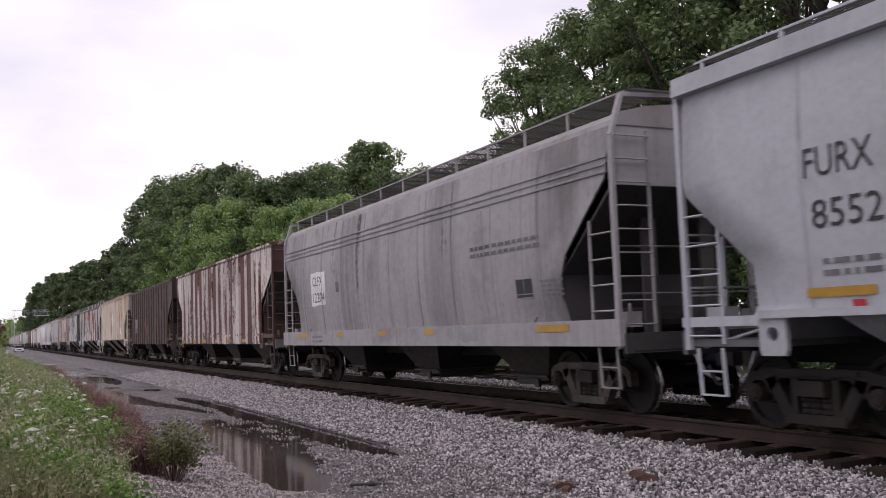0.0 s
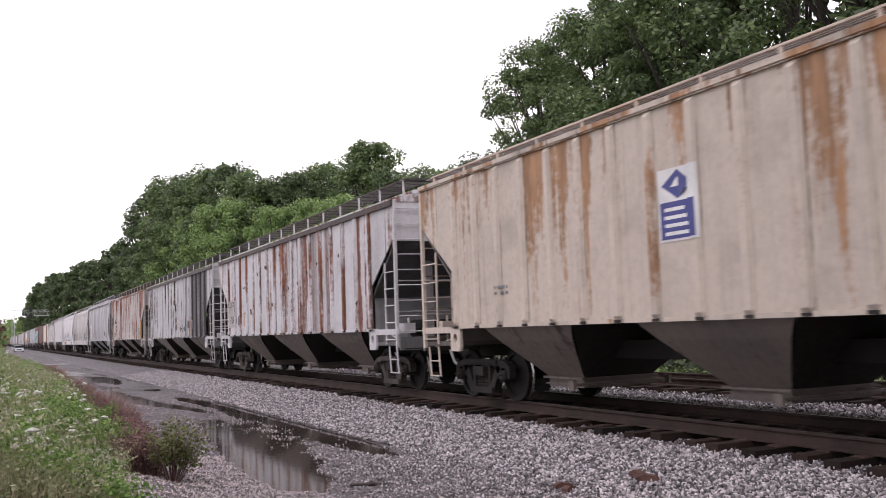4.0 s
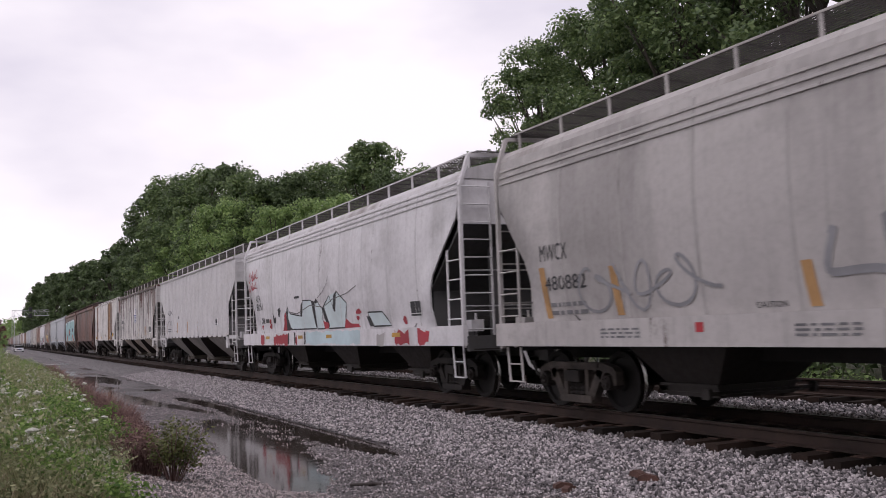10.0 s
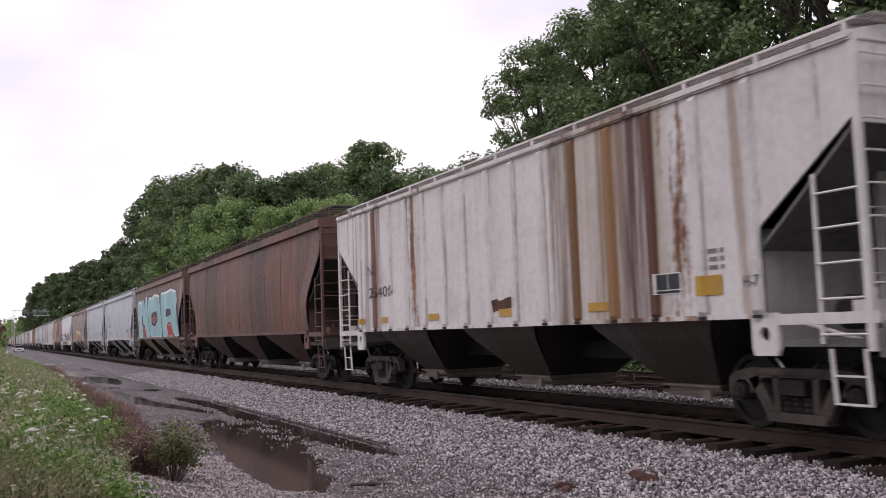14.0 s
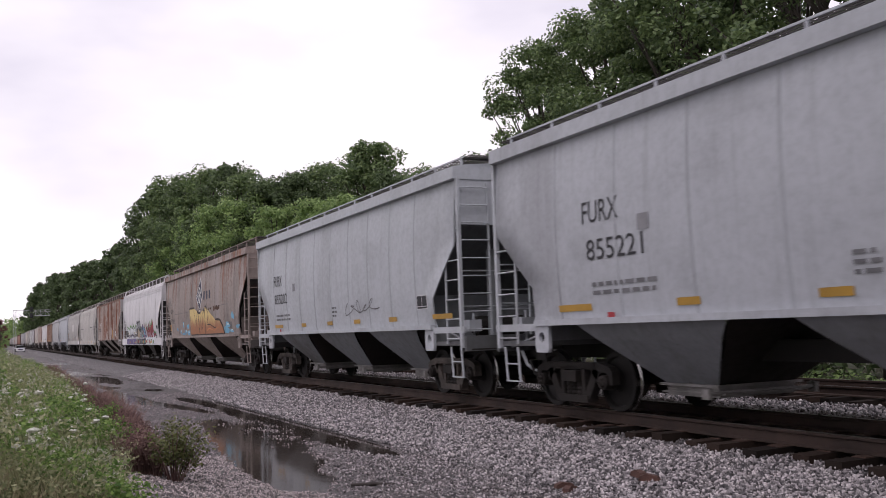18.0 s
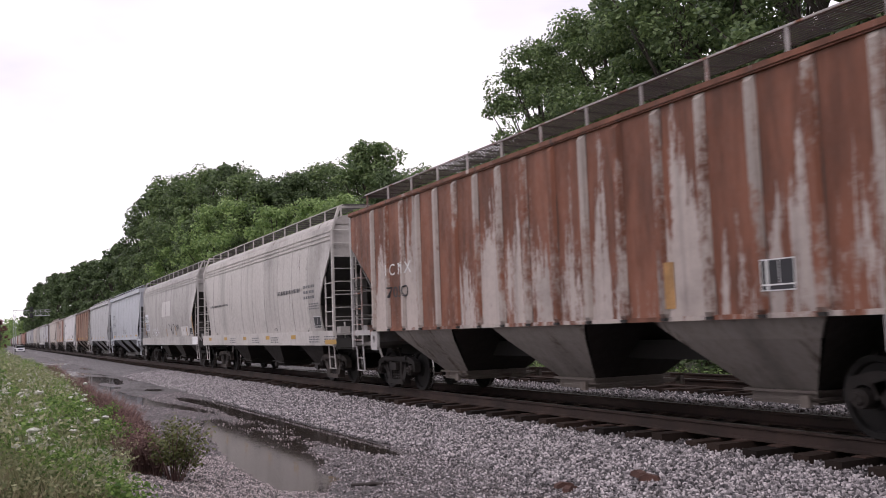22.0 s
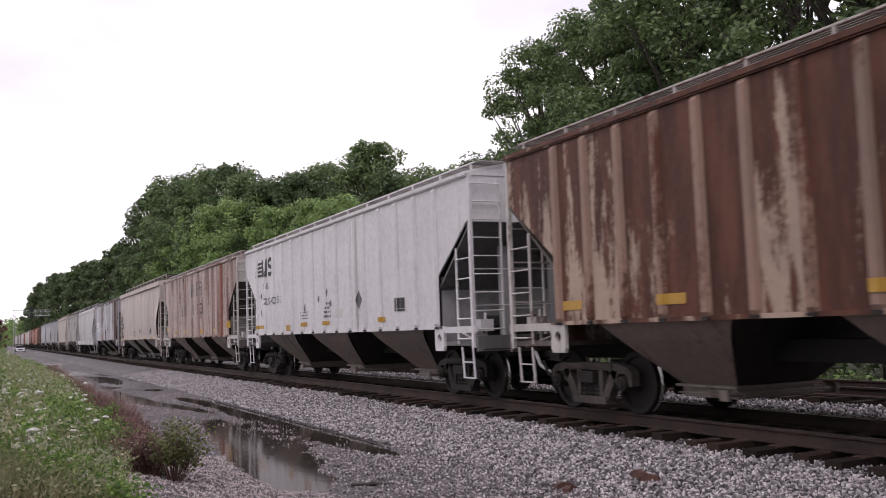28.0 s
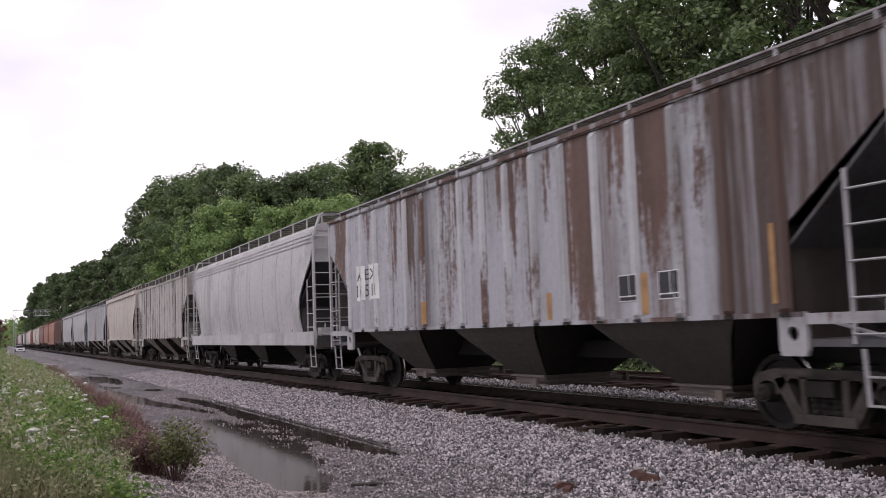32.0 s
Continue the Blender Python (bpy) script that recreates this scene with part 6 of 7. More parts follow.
def shape(i, pts, material, proud=0.010, name="sprayed_patch", sill=False):
    ca, cz = sum(p[0] for p in pts) / len(pts), sum(p[1] for p in pts) / len(pts)
    n = len(pts)
    lay(i, name, [(ca, cz), *pts], [(0, 1 + k, 1 + (k + 1) % n) for k in range(n)], material, proud, sill=sill)


def rounded(pts, times=2):
    """Corners cut, as a spray can turns them."""
    for _ in range(times):
        out = []
        for (a0, z0), (a1, z1) in zip(pts, [*pts[1:], pts[0]]):
            q = min(0.2, 0.12 / max(0.01, math.hypot(a1 - a0, z1 - z0)))
            out += [(a0 + (a1 - a0) * q, z0 + (z1 - z0) * q), (a1 + (a0 - a1) * q, z1 + (z0 - z1) * q)]
        pts = out
    return pts


def poly(i, pts, material, proud=0.010, name="sprayed_letters", edge=None, wide=0.07):
    """A painted outline of any shape, cut fine so that it follows the side; with an edge line if given."""
    if i == 15:
        pts = rounded(pts, 1)
    bm = bmesh.new()
    bm.faces.new([bm.verts.new((a, 0, z)) for a, z in pts])
    bmesh.ops.triangulate(bm, faces=bm.faces[:])
    for _ in range(5):
        long = [e for e in bm.edges if e.calc_length() > 0.32]
        if not long:
            break
        bmesh.ops.subdivide_edges(bm, edges=long, cuts=1)
        bmesh.ops.triangulate(bm, faces=[f for f in bm.faces if len(f.verts) > 3])
    bm.verts.index_update()
    flat, faces = [(v.co.x, v.co.z) for v in bm.verts], [tuple(v.index for v in f.verts) for f in bm.faces]
    bm.free()
    ob = lay(i, name, flat, faces, material, proud)
    if edge:
        loop = [*pts, pts[0]]
        path = []
        for (a0, z0), (a1, z1) in zip(loop, loop[1:]):
            n = max(1, int(math.hypot(a1 - a0, z1 - z0) / 0.25))
            path += [(a0 + (a1 - a0) * k / n, z0 + (z1 - z0) * k / n) for k in range(n)]
        ribbon(i, [*path, pts[0]], wide, edge, proud + 0.003, "sprayed_outline")
    return ob


def company_wagon(i, number, base=0.0):
    letter(i, "FURX", 2.05 + base, 2.93 + base, 2.80, 3.12)
    letter(i, number, 2.12 + base, 2.12 + 0.222 * len(number) + base, 2.26, 2.56)
    lines(i, 2.2 + base, 3.7 + base, 1.76, 2.0, 2)
    for a, w in ((1.95, 0.88), (4.73, 0.44), (7.02, 0.45), (9.05, 0.44), (11.3, 0.46), (13.6, 0.9)):
        reflector(i, a, a + w, 1.54, 1.64)
    patch(i, "builder_plate", 4.05, 4.30, 2.58, 2.80, M_GREYSPRAY, 0.010)
    lines(i, 7.5, 7.88, 1.75, 2.05, 3)
    patch(i, "red_marker", 2.55 + base, 2.72 + base, 1.385, 1.50, M_RED, 0.05)


company_wagon(0, "8552")
company_wagon(16, "855221", 0.7)
company_wagon(17, "855202")
company_wagon(23, "855319")
plate(16, 13.5, 14.0, 1.76, 2.04)
plate(17, 12.9, 13.4, 1.76, 2.04)
scrawl(17, 8.5, 10.6, 1.75, 2.1, M_SMUDGE, 0.025, 5, 3)
patch(23, "vent_panel", 8.33, 8.84, 1.74, 2.0, M_GREYSPRAY, 0.009)
patch(23, "vent_panel", 7.53, 7.87, 1.82, 2.15, M_GREYSPRAY, 0.009)

patch(1, "overpaint", 2.66, 3.85, 2.08, 2.96, M_WHITELETTER, 0.006, "white repainted number panel", rag=0.02)
letter(1, "CLFX", 2.82, 3.62, 2.60, 2.85)
letter(1, "12204", 2.82, 3.78, 2.16, 2.42)
for a, w in ((1.4, 0.9), (4.77, 0.45), (7.6, 0.45), (10.1, 0.45), (14.43, 0.94)):
    reflector(1, a, a + w, 1.24, 1.35, True)
plate(1, 13.75, 14.3, 1.8, 2.12, M_GREYSPRAY)
lines(1, 14.5, 15.2, 1.8, 2.1, 4)
lines(1, 12.2, 14.6, 2.6, 2.85, 2, M_SMUDGE)
lines(1, 2.73, 3.6, 1.1, 1.34, 2, sill=True)
for a0, a1 in ((9.4, 10.3), (10.6, 11.4), (11.6, 12.4)):
    patch(1, "overpaint", a0, a1, 1.1, 1.36, M_GREYSPRAY, sill=True, rag=0.03)
patch(1, "chalked_box", 4.70, 4.95, 2.37, 2.62, M_SMUDGE)

letter(2, "475374", 2.95, 4.33, 1.88, 2.14, M_GREYLETTER)
lines(2, 3.06, 4.2, 2.34, 2.62, 1, M_GREYLETTER)
for a in (1.3, 3.93, 6.12, 8.4, 10.6, 12.9):
    reflector(2, a, a + 0.5, 1.12, 1.23)
bar(2, 1.92, 2.02, 1.47, 2.32)
patch(3, "overpaint", 2.35, 3.91, 1.73, 2.54, M_GREYLETTER, 0.005, "pale scuffed number panel", rag=0.05)
letter(3, "AEX", 2.38, 2.95, 2.16, 2.42)
letter(3, "16248", 2.40, 3.8, 1.81, 2.06)
bar(3, 15.0, 15.12, 1.4, 2.1)


def sign(i, a0, a1, z0, z1):
    """White company sign: blue diamond above, blue panel with pale writing below."""
    w, h = a1 - a0, z1 - z0
    patch(i, "company_sign", a0, a1, z0, z1, M_WHITELETTER, 0.008, "white and blue company sign")
    c, zc = (a0 + a1) / 2, z0 + h * 0.77
    shape(i, [(c, zc + h * 0.2), (c + w * 0.4, zc), (c, zc - h * 0.2), (c - w * 0.4, zc)], M_BLUE, 0.012, "sign_diamond")
    shape(i, [(c, zc + h * 0.1), (c + w * 0.16, zc - h * 0.03), (c - w * 0.16, zc - h * 0.03)], M_WHITELETTER, 0.016, "sign_mark")
    patch(i, "sign_panel", a0 + w * 0.04, a1 - w * 0.04, z0 + h * 0.03, z0 + h * 0.54, M_BLUE, 0.012)
    car, kind, L = INFO[i]
    for k in range(4):
        patch(i, "sign_writing", a0 + w * 0.15, a1 - w * (0.2 + 0.05 * k), z0 + h * (0.08 + 0.11 * k), z0 + h * (0.13 + 0.11 * k), M_WHITELETTER, 0.016)


sign(4, 7.57, 8.35, 2.36, 3.30)
sign(12, 8.20, 9.03, 2.36, 3.27)
for a in (12.05, 12.92):
    small_plate(4, a, a + 0.5, 1.78, 2.15)
patch(4, "dark_panel", 13.82, 14.08, 2.27, 2.83, M_SMUDGE)
bar(4, 14.91, 15.05, 1.45, 2.50)
lines(4, 3.0, 3.5, 1.9, 2.1, 2)

patch(5, "overpaint", 1.40, 2.68, 1.65, 2.62, M_GREYPATCH, 0.005, rag=0.01)
letter(5, "DJTX", 1.57, 2.5, 2.32, 2.58)
letter(5, "475483", 1.47, 2.64, 1.80, 2.06)
bar(5, 1.16, 1.29, 1.60, 2.55)
bar(5, 3.68, 3.82, 1.67, 2.14)
for a0, a1, z0, z1 in ((2.85, 3.39, 1.73, 2.05), (3.83, 4.1, 2.08, 2.18), (4.63, 5.07, 2.06, 2.17)):
    patch(5, "smudge", a0, a1, z0, z1, M_SMUDGE, rag=0.02)
for k in range(16):
    r = random.Random(k)
    blob(5, 1.5 + k * 0.9 + r.uniform(-0.2, 0.2), r.uniform(2.0, 3.8), 0.05, 0.06, M_BROWNPATCH, k, 0.06, name="rust_scab")

for a in (12.1, 12.88):
    small_plate(6, a, a + 0.43, 1.74, 2.11)
bar(6, 15.68, 15.86, 1.62, 2.5)
bar(6, 12.58, 12.70, 1.52, 2.18)
bar(6, 10.0, 10.15, 1.6, 2.10)
for k in range(26):
    r = random.Random(100 + k)
    blob(6, 8.7 + r.gauss(0, 0.35), r.uniform(1.6, 3.1), r.uniform(0.03, 0.10), r.uniform(0.06, 0.2), M_BROWNPATCH, k, name="rust_scab")
scrawl(6, 10.2, 11.5, 1.55, 1.95, M_SMUDGE, 0.06, 4, 5)
lines(6, 2.0, 3.3, 2.2, 2.5, 1, M_GREYLETTER)

letter(7, "ADMX", 2.45, 3.6, 2.50, 2.82)
letter(7, "7171", 2.55, 3.6, 2.06, 2.36)
lines(7, 2.4, 3.5, 1.62, 1.9, 3, M_BROWNPATCH)
bar(7, 1.5, 1.66, 1.45, 2.45)
bar(7, 15.45, 15.57, 1.45, 2.41)
plate(7, 13.5, 13.93, 1.69, 2.0)
lines(7, 14.1, 15.1, 1.65, 2.05, 4)

patch(8, "overpaint", 1.62, 2.95, 1.50, 2.75, M_PALEPATCH, 0.005, "pale number panel", slant=-0.08, rag=0.02)
letter(8, "GACX", 1.70, 2.57, 2.26, 2.54)
letter(8, "6357", 1.82, 2.49, 1.90, 2.16)
letter(8, "LD LMT 222900 LB", 1.90, 2.89, 1.73, 1.81)
letter(8, "LT WT 63100 LB", 1.92, 2.88, 1.56, 1.64)
patch(8, "stencil_border", 2.78, 3.05, 2.03, 2.31, M_SMUDGE, 0.0075)
patch(8, "stencil_panel", 2.79, 3.04, 2.04, 2.30, M_PALEPATCH, 0.010)
letter(8, "C", 2.86, 2.97, 2.07, 2.18, proud=0.013)
bar(8, 1.24, 1.38, 1.5, 2.5, -0.28)
bar(8, 5.15, 5.30, 1.5, 2.05, -0.06)
bar(8, 14.9, 15.02, 1.5, 2.5, -0.12)
plate(8, 13.4, 13.95, 1.7, 2.05)
lines(8, 14.0, 14.8, 1.62, 1.85, 2)
scrawl(8, 3.4, 4.6, 1.6, 2.15, M_GREYSPRAY, 0.022, 11, 2)
scrawl(8, 4.5, 6.0, 1.55, 2.0, M_GREYPATCH, 0.03, 9, 6)
for a in (3.9, 8.2, 9.6, 11.4):
    patch(8, "painted_bar", a, a + 0.07, 1.5, 1.95, M_SMUDGE, slant=-0.1)

letter(9, "MWCX", 1.42, 2.19, 2.34, 2.60)
letter(9, "480882", 1.50, 2.63, 1.88, 2.10)
lines(9, 1.6, 2.6, 1.5, 1.75, 2)
for a, z in ((1.45, 2.25), (3.3, 2.15), (6.75, 1.95), (14.0, 2.2)):
    bar(9, a, a + 0.16, 1.45, z, -0.12)
letter(9, "CAUTION", 5.96, 6.43, 1.46, 1.53)
scrawl(9, 2.5, 5.2, 1.5, 2.25, M_GREYSPRAY, 0.05, 6, 7)
scrawl(9, 6.9, 9.2, 1.5, 2.35, M_GREYSPRAY, 0.09, 3, 8)
sprayed(9, "DRK", 12.16, 13.8, 1.5, 2.0, M_GREYSPRAY, M_SMUDGE, 0.04, 0.04, 4)
plate(9, 14.44, 15.02, 1.5, 1.8)
lines(9, 14.4, 15.1, 1.95, 2.3, 4)
for a0 in (3.0, 6.6, 11.2, 15.2):
    lines(9, a0, a0 + 0.9, 1.14, 1.3, 3, sill=True)
for a in (5.0, 14.6):
    patch(9, "red_marker", a, a + 0.15, 1.2, 1.32, M_RED, sill=True)

scrawl(10, 0.75, 1.8, 3.1, 3.5, M_CRIMSON, 0.035, 5, 3)
scrawl(10, 0.85, 1.75, 2.8, 3.1, M_CRIMSON, 0.03, 5, 4)
letter(10, "AEX", 1.67, 2.24, 2.42, 2.64)
letter(10, "8051", 1.72, 2.46, 2.14, 2.37)
jag = ([(5.1, 1.48), (5.28, 2.14), (5.5, 1.94), (6.58, 1.84), (6.83, 2.27), (7.6, 2.25), (7.74, 1.8), (7.85, 1.47)],
       [(7.78, 1.8), (7.9, 2.17), (8.04, 2.26), (8.5, 1.98), (8.47, 1.67), (8.66, 1.46), (7.92, 1.46)],
       [(8.58, 2.02), (9.13, 2.3), (9.44, 1.92), (9.74, 2.38), (10.44, 2.06), (10.2, 1.57), (10.1, 1.46), (8.86, 1.46), (8.77, 1.74)],
       [(11.82, 1.79), (12.7, 1.78), (13.0, 1.6), (13.16, 1.46), (12.1, 1.46), (11.9, 1.62)])
for k, pts in enumerate(jag):
    poly(10, pts, M_PALESPRAY, 0.0085, "sprayed_letters", M_BLACK, 0.035)
for pts in ([(5.0, 1.5), (5.1, 2.0), (5.3, 2.18), (5.26, 1.85), (5.45, 1.5)], [(6.5, 1.85), (6.62, 2.15), (6.85, 2.28), (6.66, 1.82)], [(7.62, 2.24), (7.9, 2.2), (7.82, 1.7), (7.92, 1.47), (7.78, 1.6)],
            [(7.9, 2.2), (8.06, 2.3), (8.12, 2.16), (8.0, 2.12)], [(8.5, 2.0), (8.66, 2.06), (8.98, 1.55), (8.86, 1.46), (8.6, 1.75)], [(9.36, 1.98), (9.5, 2.3), (9.76, 2.42), (9.62, 2.2), (9.52, 1.85)], [(11.7, 1.7), (11.92, 1.7), (12.14, 1.46), (11.86, 1.46)], [(4.98, 1.46), (5.06, 1.6), (5.5, 1.52), (5.6, 1.46)]):
    poly(10, pts, M_BLACK, 0.0125, "sprayed_shadow")
ribbon(10, [(5.1, 2.02), (6.2, 1.92), (7.5, 2.12), (8.6, 2.02), (9.4, 2.2), (10.5, 2.3), (11.2, 2.45)], 0.022, M_SMUDGE, 0.0145)
ribbon(10, [(8.2, 2.3), (8.6, 2.42), (9.0, 2.62), (9.1, 2.8)], 0.02, M_SMUDGE, 0.012)
patch(10, "sprayed_line", 6.0, 6.5, 2.36, 2.42, M_BLACK, 0.009)
shape(10, [(8.5, 1.66), (8.97, 1.6), (8.86, 1.46), (8.54, 1.46)], M_CRIMSON, 0.0165)
shape(10, [(10.24, 1.7), (10.4, 1.6), (10.66, 1.55), (11.1, 1.54), (11.22, 1.46), (10.12, 1.45)], M_CRIMSON, 0.0125)
shape(10, [(4.55, 1.45), (4.75, 1.62), (4.9, 1.95), (5.06, 2.0), (5.06, 1.6), (5.3, 1.45)], M_CRIMSON, 0.0105)
shape(10, [(3.6, 2.02), (3.62, 1.72), (3.85, 1.68), (3.95, 1.9), (3.78, 1.82), (3.7, 1.9)], M_BLACK, 0.009)
shape(10, [(4.18, 2.1), (4.4, 2.16), (4.52, 2.06), (4.42, 1.98), (4.32, 1.86), (4.22, 1.9)], M_BLACK, 0.009)
for k, (a, z, ra, rz) in enumerate(((3.25, 1.75, 0.13, 0.07), (3.25, 1.6, 0.13, 0.08), (2.25, 1.6, 0.09, 0.07), (11.2, 1.83, 0.16, 0.07), (11.12, 1.68, 0.09, 0.06), (13.95, 1.56, 0.11, 0.08))):
    blob(10, a, z, ra, rz, M_CRIMSON, k)
for a0, a1 in ((2.3, 2.6), (2.7, 3.1)):
    patch(10, "smudge", a0, a1, 1.72, 1.84, M_SMUDGE, rag=0.02)
lines(10, 2.2, 2.6, 1.7, 1.95, 2)
patch(10, "sprayed_band", 7.15, 11.4, 1.06, 1.38, M_PALEBLUE, sill=True, rag=0.03)
for a0, a1, colour in ((3.75, 5.35, M_CRIMSON), (13.5, 14.3, M_CRIMSON), (14.7, 15.3, M_CRIMSON), (6.12, 6.28, M_CRIMSON), (2.3, 2.75, M_CRIMSON), (12.5, 12.95, M_GREYPATCH)):
    patch(10, "sprayed_band", a0, a1, 1.05, 1.32, colour, sill=True, rag=0.06)
for a0 in (5.36, 6.0, 6.95):
    patch(10, "sprayed_band", a0, a0 + 0.14, 1.05, 1.39, M_BLACK, sill=True, rag=0.03)
plate(10, 14.3, 14.85, 1.62, 1.95)
for a in (2.9, 6.4, 8.9, 13.4):
    reflector(10, a, a + 0.45, 1.21, 1.30, True)

letter(11, "ADMX", 2.52, 3.76, 2.47, 2.68)
letter(11, "7150", 2.54, 3.6, 1.97, 2.20)
lines(11, 2.6, 3.7, 1.65, 1.85, 2)
for a in (1.9, 4.91, 7.47, 9.95):
    bar(11, a, a + 0.12, 1.59, 2.07)
plate(11, 13.5, 14.0, 1.8, 2.06)
lines(11, 4.3, 4.8, 1.65, 1.72, 1)
blob(11, 5.5, 2.3, 0.04, 0.09, M_SMUDGE, 3)
blob(11, 8.0, 2.0, 0.05, 0.16, M_SMUDGE, 4)

for a in (4.5, 7.25, 10.05, 12.62, 12.85):
    bar(12, a, a + 0.12, 1.56, 2.1)
small_plate(12, 14.45, 14.95, 1.70, 2.08)
lines(12, 1.7, 2.9, 2.05, 2.8, 2, M_GREYLETTER)

letter(13, "NS", 2.0, 2.5, 2.62, 2.84)
letter(13, "25404", 2.04, 3.45, 2.10, 2.34)
for a in (1.25, 2.76, 5.30, 8.23, 10.92):
    reflector(13, a, a + 0.5, 1.52, 1.65)
patch(13, "yellow_panel", 13.29, 13.75, 1.64, 1.88, M_AMBER, 0.012)
plate(13, 12.5, 13.0, 1.69, 1.96)
letter(13, "HC-71", 14.1, 14.42, 1.70, 1.84)
lines(13, 13.3, 13.8, 1.95, 2.25, 3)
patch(13, "overpaint", 8.0, 8.8, 1.62, 1.82, M_BROWNPATCH, 0.006, rag=0.04)

poly(15, [(1.2, 1.46), (1.26, 3.45), (1.55, 3.68), (2.2, 3.5), (3.0, 3.6), (3.8, 3.66), (4.3, 3.76), (5.05, 3.78), (5.5, 3.72), (6.8, 3.68), (7.6, 3.8), (8.6, 3.72), (9.4, 3.68), (9.75, 3.78), (11.4, 3.76), (12.8, 3.84), (14.35, 3.66), (14.85, 3.1), (14.95, 1.46)], M_PURPLE, 0.006, "sprayed_backdrop")
poly(15, [(1.3, 1.46), (1.75, 2.6), (1.35, 2.7), (1.3, 3.45), (1.7, 3.65), (2.2, 3.45), (2.9, 3.55), (3.7, 3.62), (3.75, 2.9), (4.3, 3.7), (5.0, 3.72), (4.85, 3.0), (5.5, 2.3), (5.75, 1.46), (4.4, 1.46), (4.1, 2.2), (3.6, 2.15), (3.3, 2.75), (2.9, 2.75), (3.2, 1.46)], M_TURQ, 0.010, edge=M_PALETURQ, wide=0.04)
poly(15, [(5.9, 1.46), (5.65, 2.4), (5.25, 3.0), (5.5, 3.65), (6.8, 3.62), (7.6, 3.74), (9.3, 3.62), (9.45, 3.2), (10.0, 2.3), (9.9, 1.46)], M_TURQ, 0.010, edge=M_PALETURQ, wide=0.04)
poly(15, [(6.65, 2.12), (6.7, 2.74), (8.3, 2.82), (8.75, 2.68), (8.85, 2.3), (7.8, 2.02)], M_PURPLE, 0.0135)
poly(15, [(7.0, 2.35), (7.5, 2.48), (7.75, 2.68), (8.0, 2.48), (8.6, 2.42), (8.0, 2.28), (7.7, 2.18)], M_CRIMSON, 0.0165, edge=M_GOLD, wide=0.03)
poly(15, [(10.2, 1.46), (10.25, 2.3), (9.9, 3.0), (9.75, 3.72), (11.4, 3.7), (12.8, 3.78), (14.3, 3.6), (14.7, 3.1), (14.2, 2.55), (13.6, 2.4), (14.9, 1.46), (13.6, 1.46), (12.9, 2.15), (11.5, 2.2), (11.7, 1.46)], M_TURQ, 0.010, edge=M_PALETURQ, wide=0.04)
poly(15, [(11.4, 2.42), (11.5, 2.82), (12.9, 2.80), (13.0, 2.5), (12.2, 2.44)], M_PURPLE, 0.0135)
poly(15, [(11.85, 1.46), (11.6, 2.08), (12.9, 2.02), (13.4, 1.46)], M_CRIMSON, 0.0135, edge=M_GOLD, wide=0.05)
poly(15, [(3.45, 1.46), (3.35, 2.3), (3.7, 1.95), (4.0, 2.0), (4.2, 1.46)], M_CRIMSON, 0.0135, edge=M_GOLD, wide=0.05)
for path in ([(1.32, 2.9), (1.34, 3.4), (1.7, 3.6), (2.2, 3.42), (2.9, 3.5)], [(4.3, 3.66), (4.95, 3.68)], [(5.5, 3.58), (6.8, 3.57), (7.6, 3.68), (8.6, 3.62), (9.2, 3.57)], [(9.85, 3.64), (11.4, 3.64), (12.8, 3.72), (14.2, 3.56)]):
    ribbon(15, path, 0.08, M_SPRAYWHITE, 0.0145, "sprayed_highlight")
letter(15, "NRLX", 1.98, 2.69, 2.43, 2.66, M_SPRAYWHITE, 0.02)
letter(15, "5955", 1.94, 2.74, 1.97, 2.20, M_SPRAYWHITE, 0.02)
shape(18, [(8.1, 3.08), (8.94, 3.9), (9.48, 3.08), (8.84, 2.42)], M_WHITELETTER, 0.008, "company_diamond")
shape(18, [(8.18, 3.08), (8.94, 3.8), (9.41, 3.08), (8.84, 2.5)], M_NAVY, 0.012, "company_diamond")
shape(18, [(8.44, 3.09), (8.9, 3.5), (9.2, 3.09), (8.85, 2.74)], M_WHITELETTER, 0.015, "diamond_mark")
for a, z in ((8.87, 3.26), (8.84, 2.94), (8.68, 3.1), (9.03, 3.09)):
    blob(18, a, z, 0.095, 0.10, M_NAVY, 2, 0.018, name="diamond_mark")
for k in range(3):
    patch(18, "company_letter_block", 9.66 + k * 0.56, 9.94 + k * 0.56, 2.90, 3.24, M_NAVY, 0.009, slant=0.06 - 0.06 * k)
letter(18, "ADMX", 1.55, 2.41, 2.53, 2.71)
letter(18, "54005", 1.68, 2.70, 2.04, 2.28)
for pts in ([(6.56, 2.6), (7.56, 2.6), (7.93, 1.84), (8.35, 2.45), (8.54, 2.3), (8.6, 1.46), (6.66, 1.46), (6.57, 1.72), (6.84, 1.97)],
            [(8.46, 2.36), (8.97, 2.34), (8.95, 1.84), (9.09, 1.66), (9.33, 1.78), (9.34, 2.22), (9.58, 2.5), (9.9, 2.25), (9.9, 1.74), (9.78, 1.46), (8.66, 1.46)],
            [(9.95, 2.62), (10.58, 2.34), (10.32, 1.86), (10.88, 1.85), (11.53, 1.73), (11.92, 1.7), (12.03, 1.88), (11.89, 2.02), (12.69, 1.98), (13.12, 1.74), (13.33, 1.46), (9.9, 1.46), (9.94, 1.82), (9.84, 2.26)]):
    poly(18, [(a + 0.05, z - 0.02) for a, z in pts], M_UMBER, 0.0075, "sprayed_shadow", M_UMBER, 0.16)
    poly(18, pts, M_GOLDFADE, 0.012, "sprayed_letters", M_UMBER, 0.045)
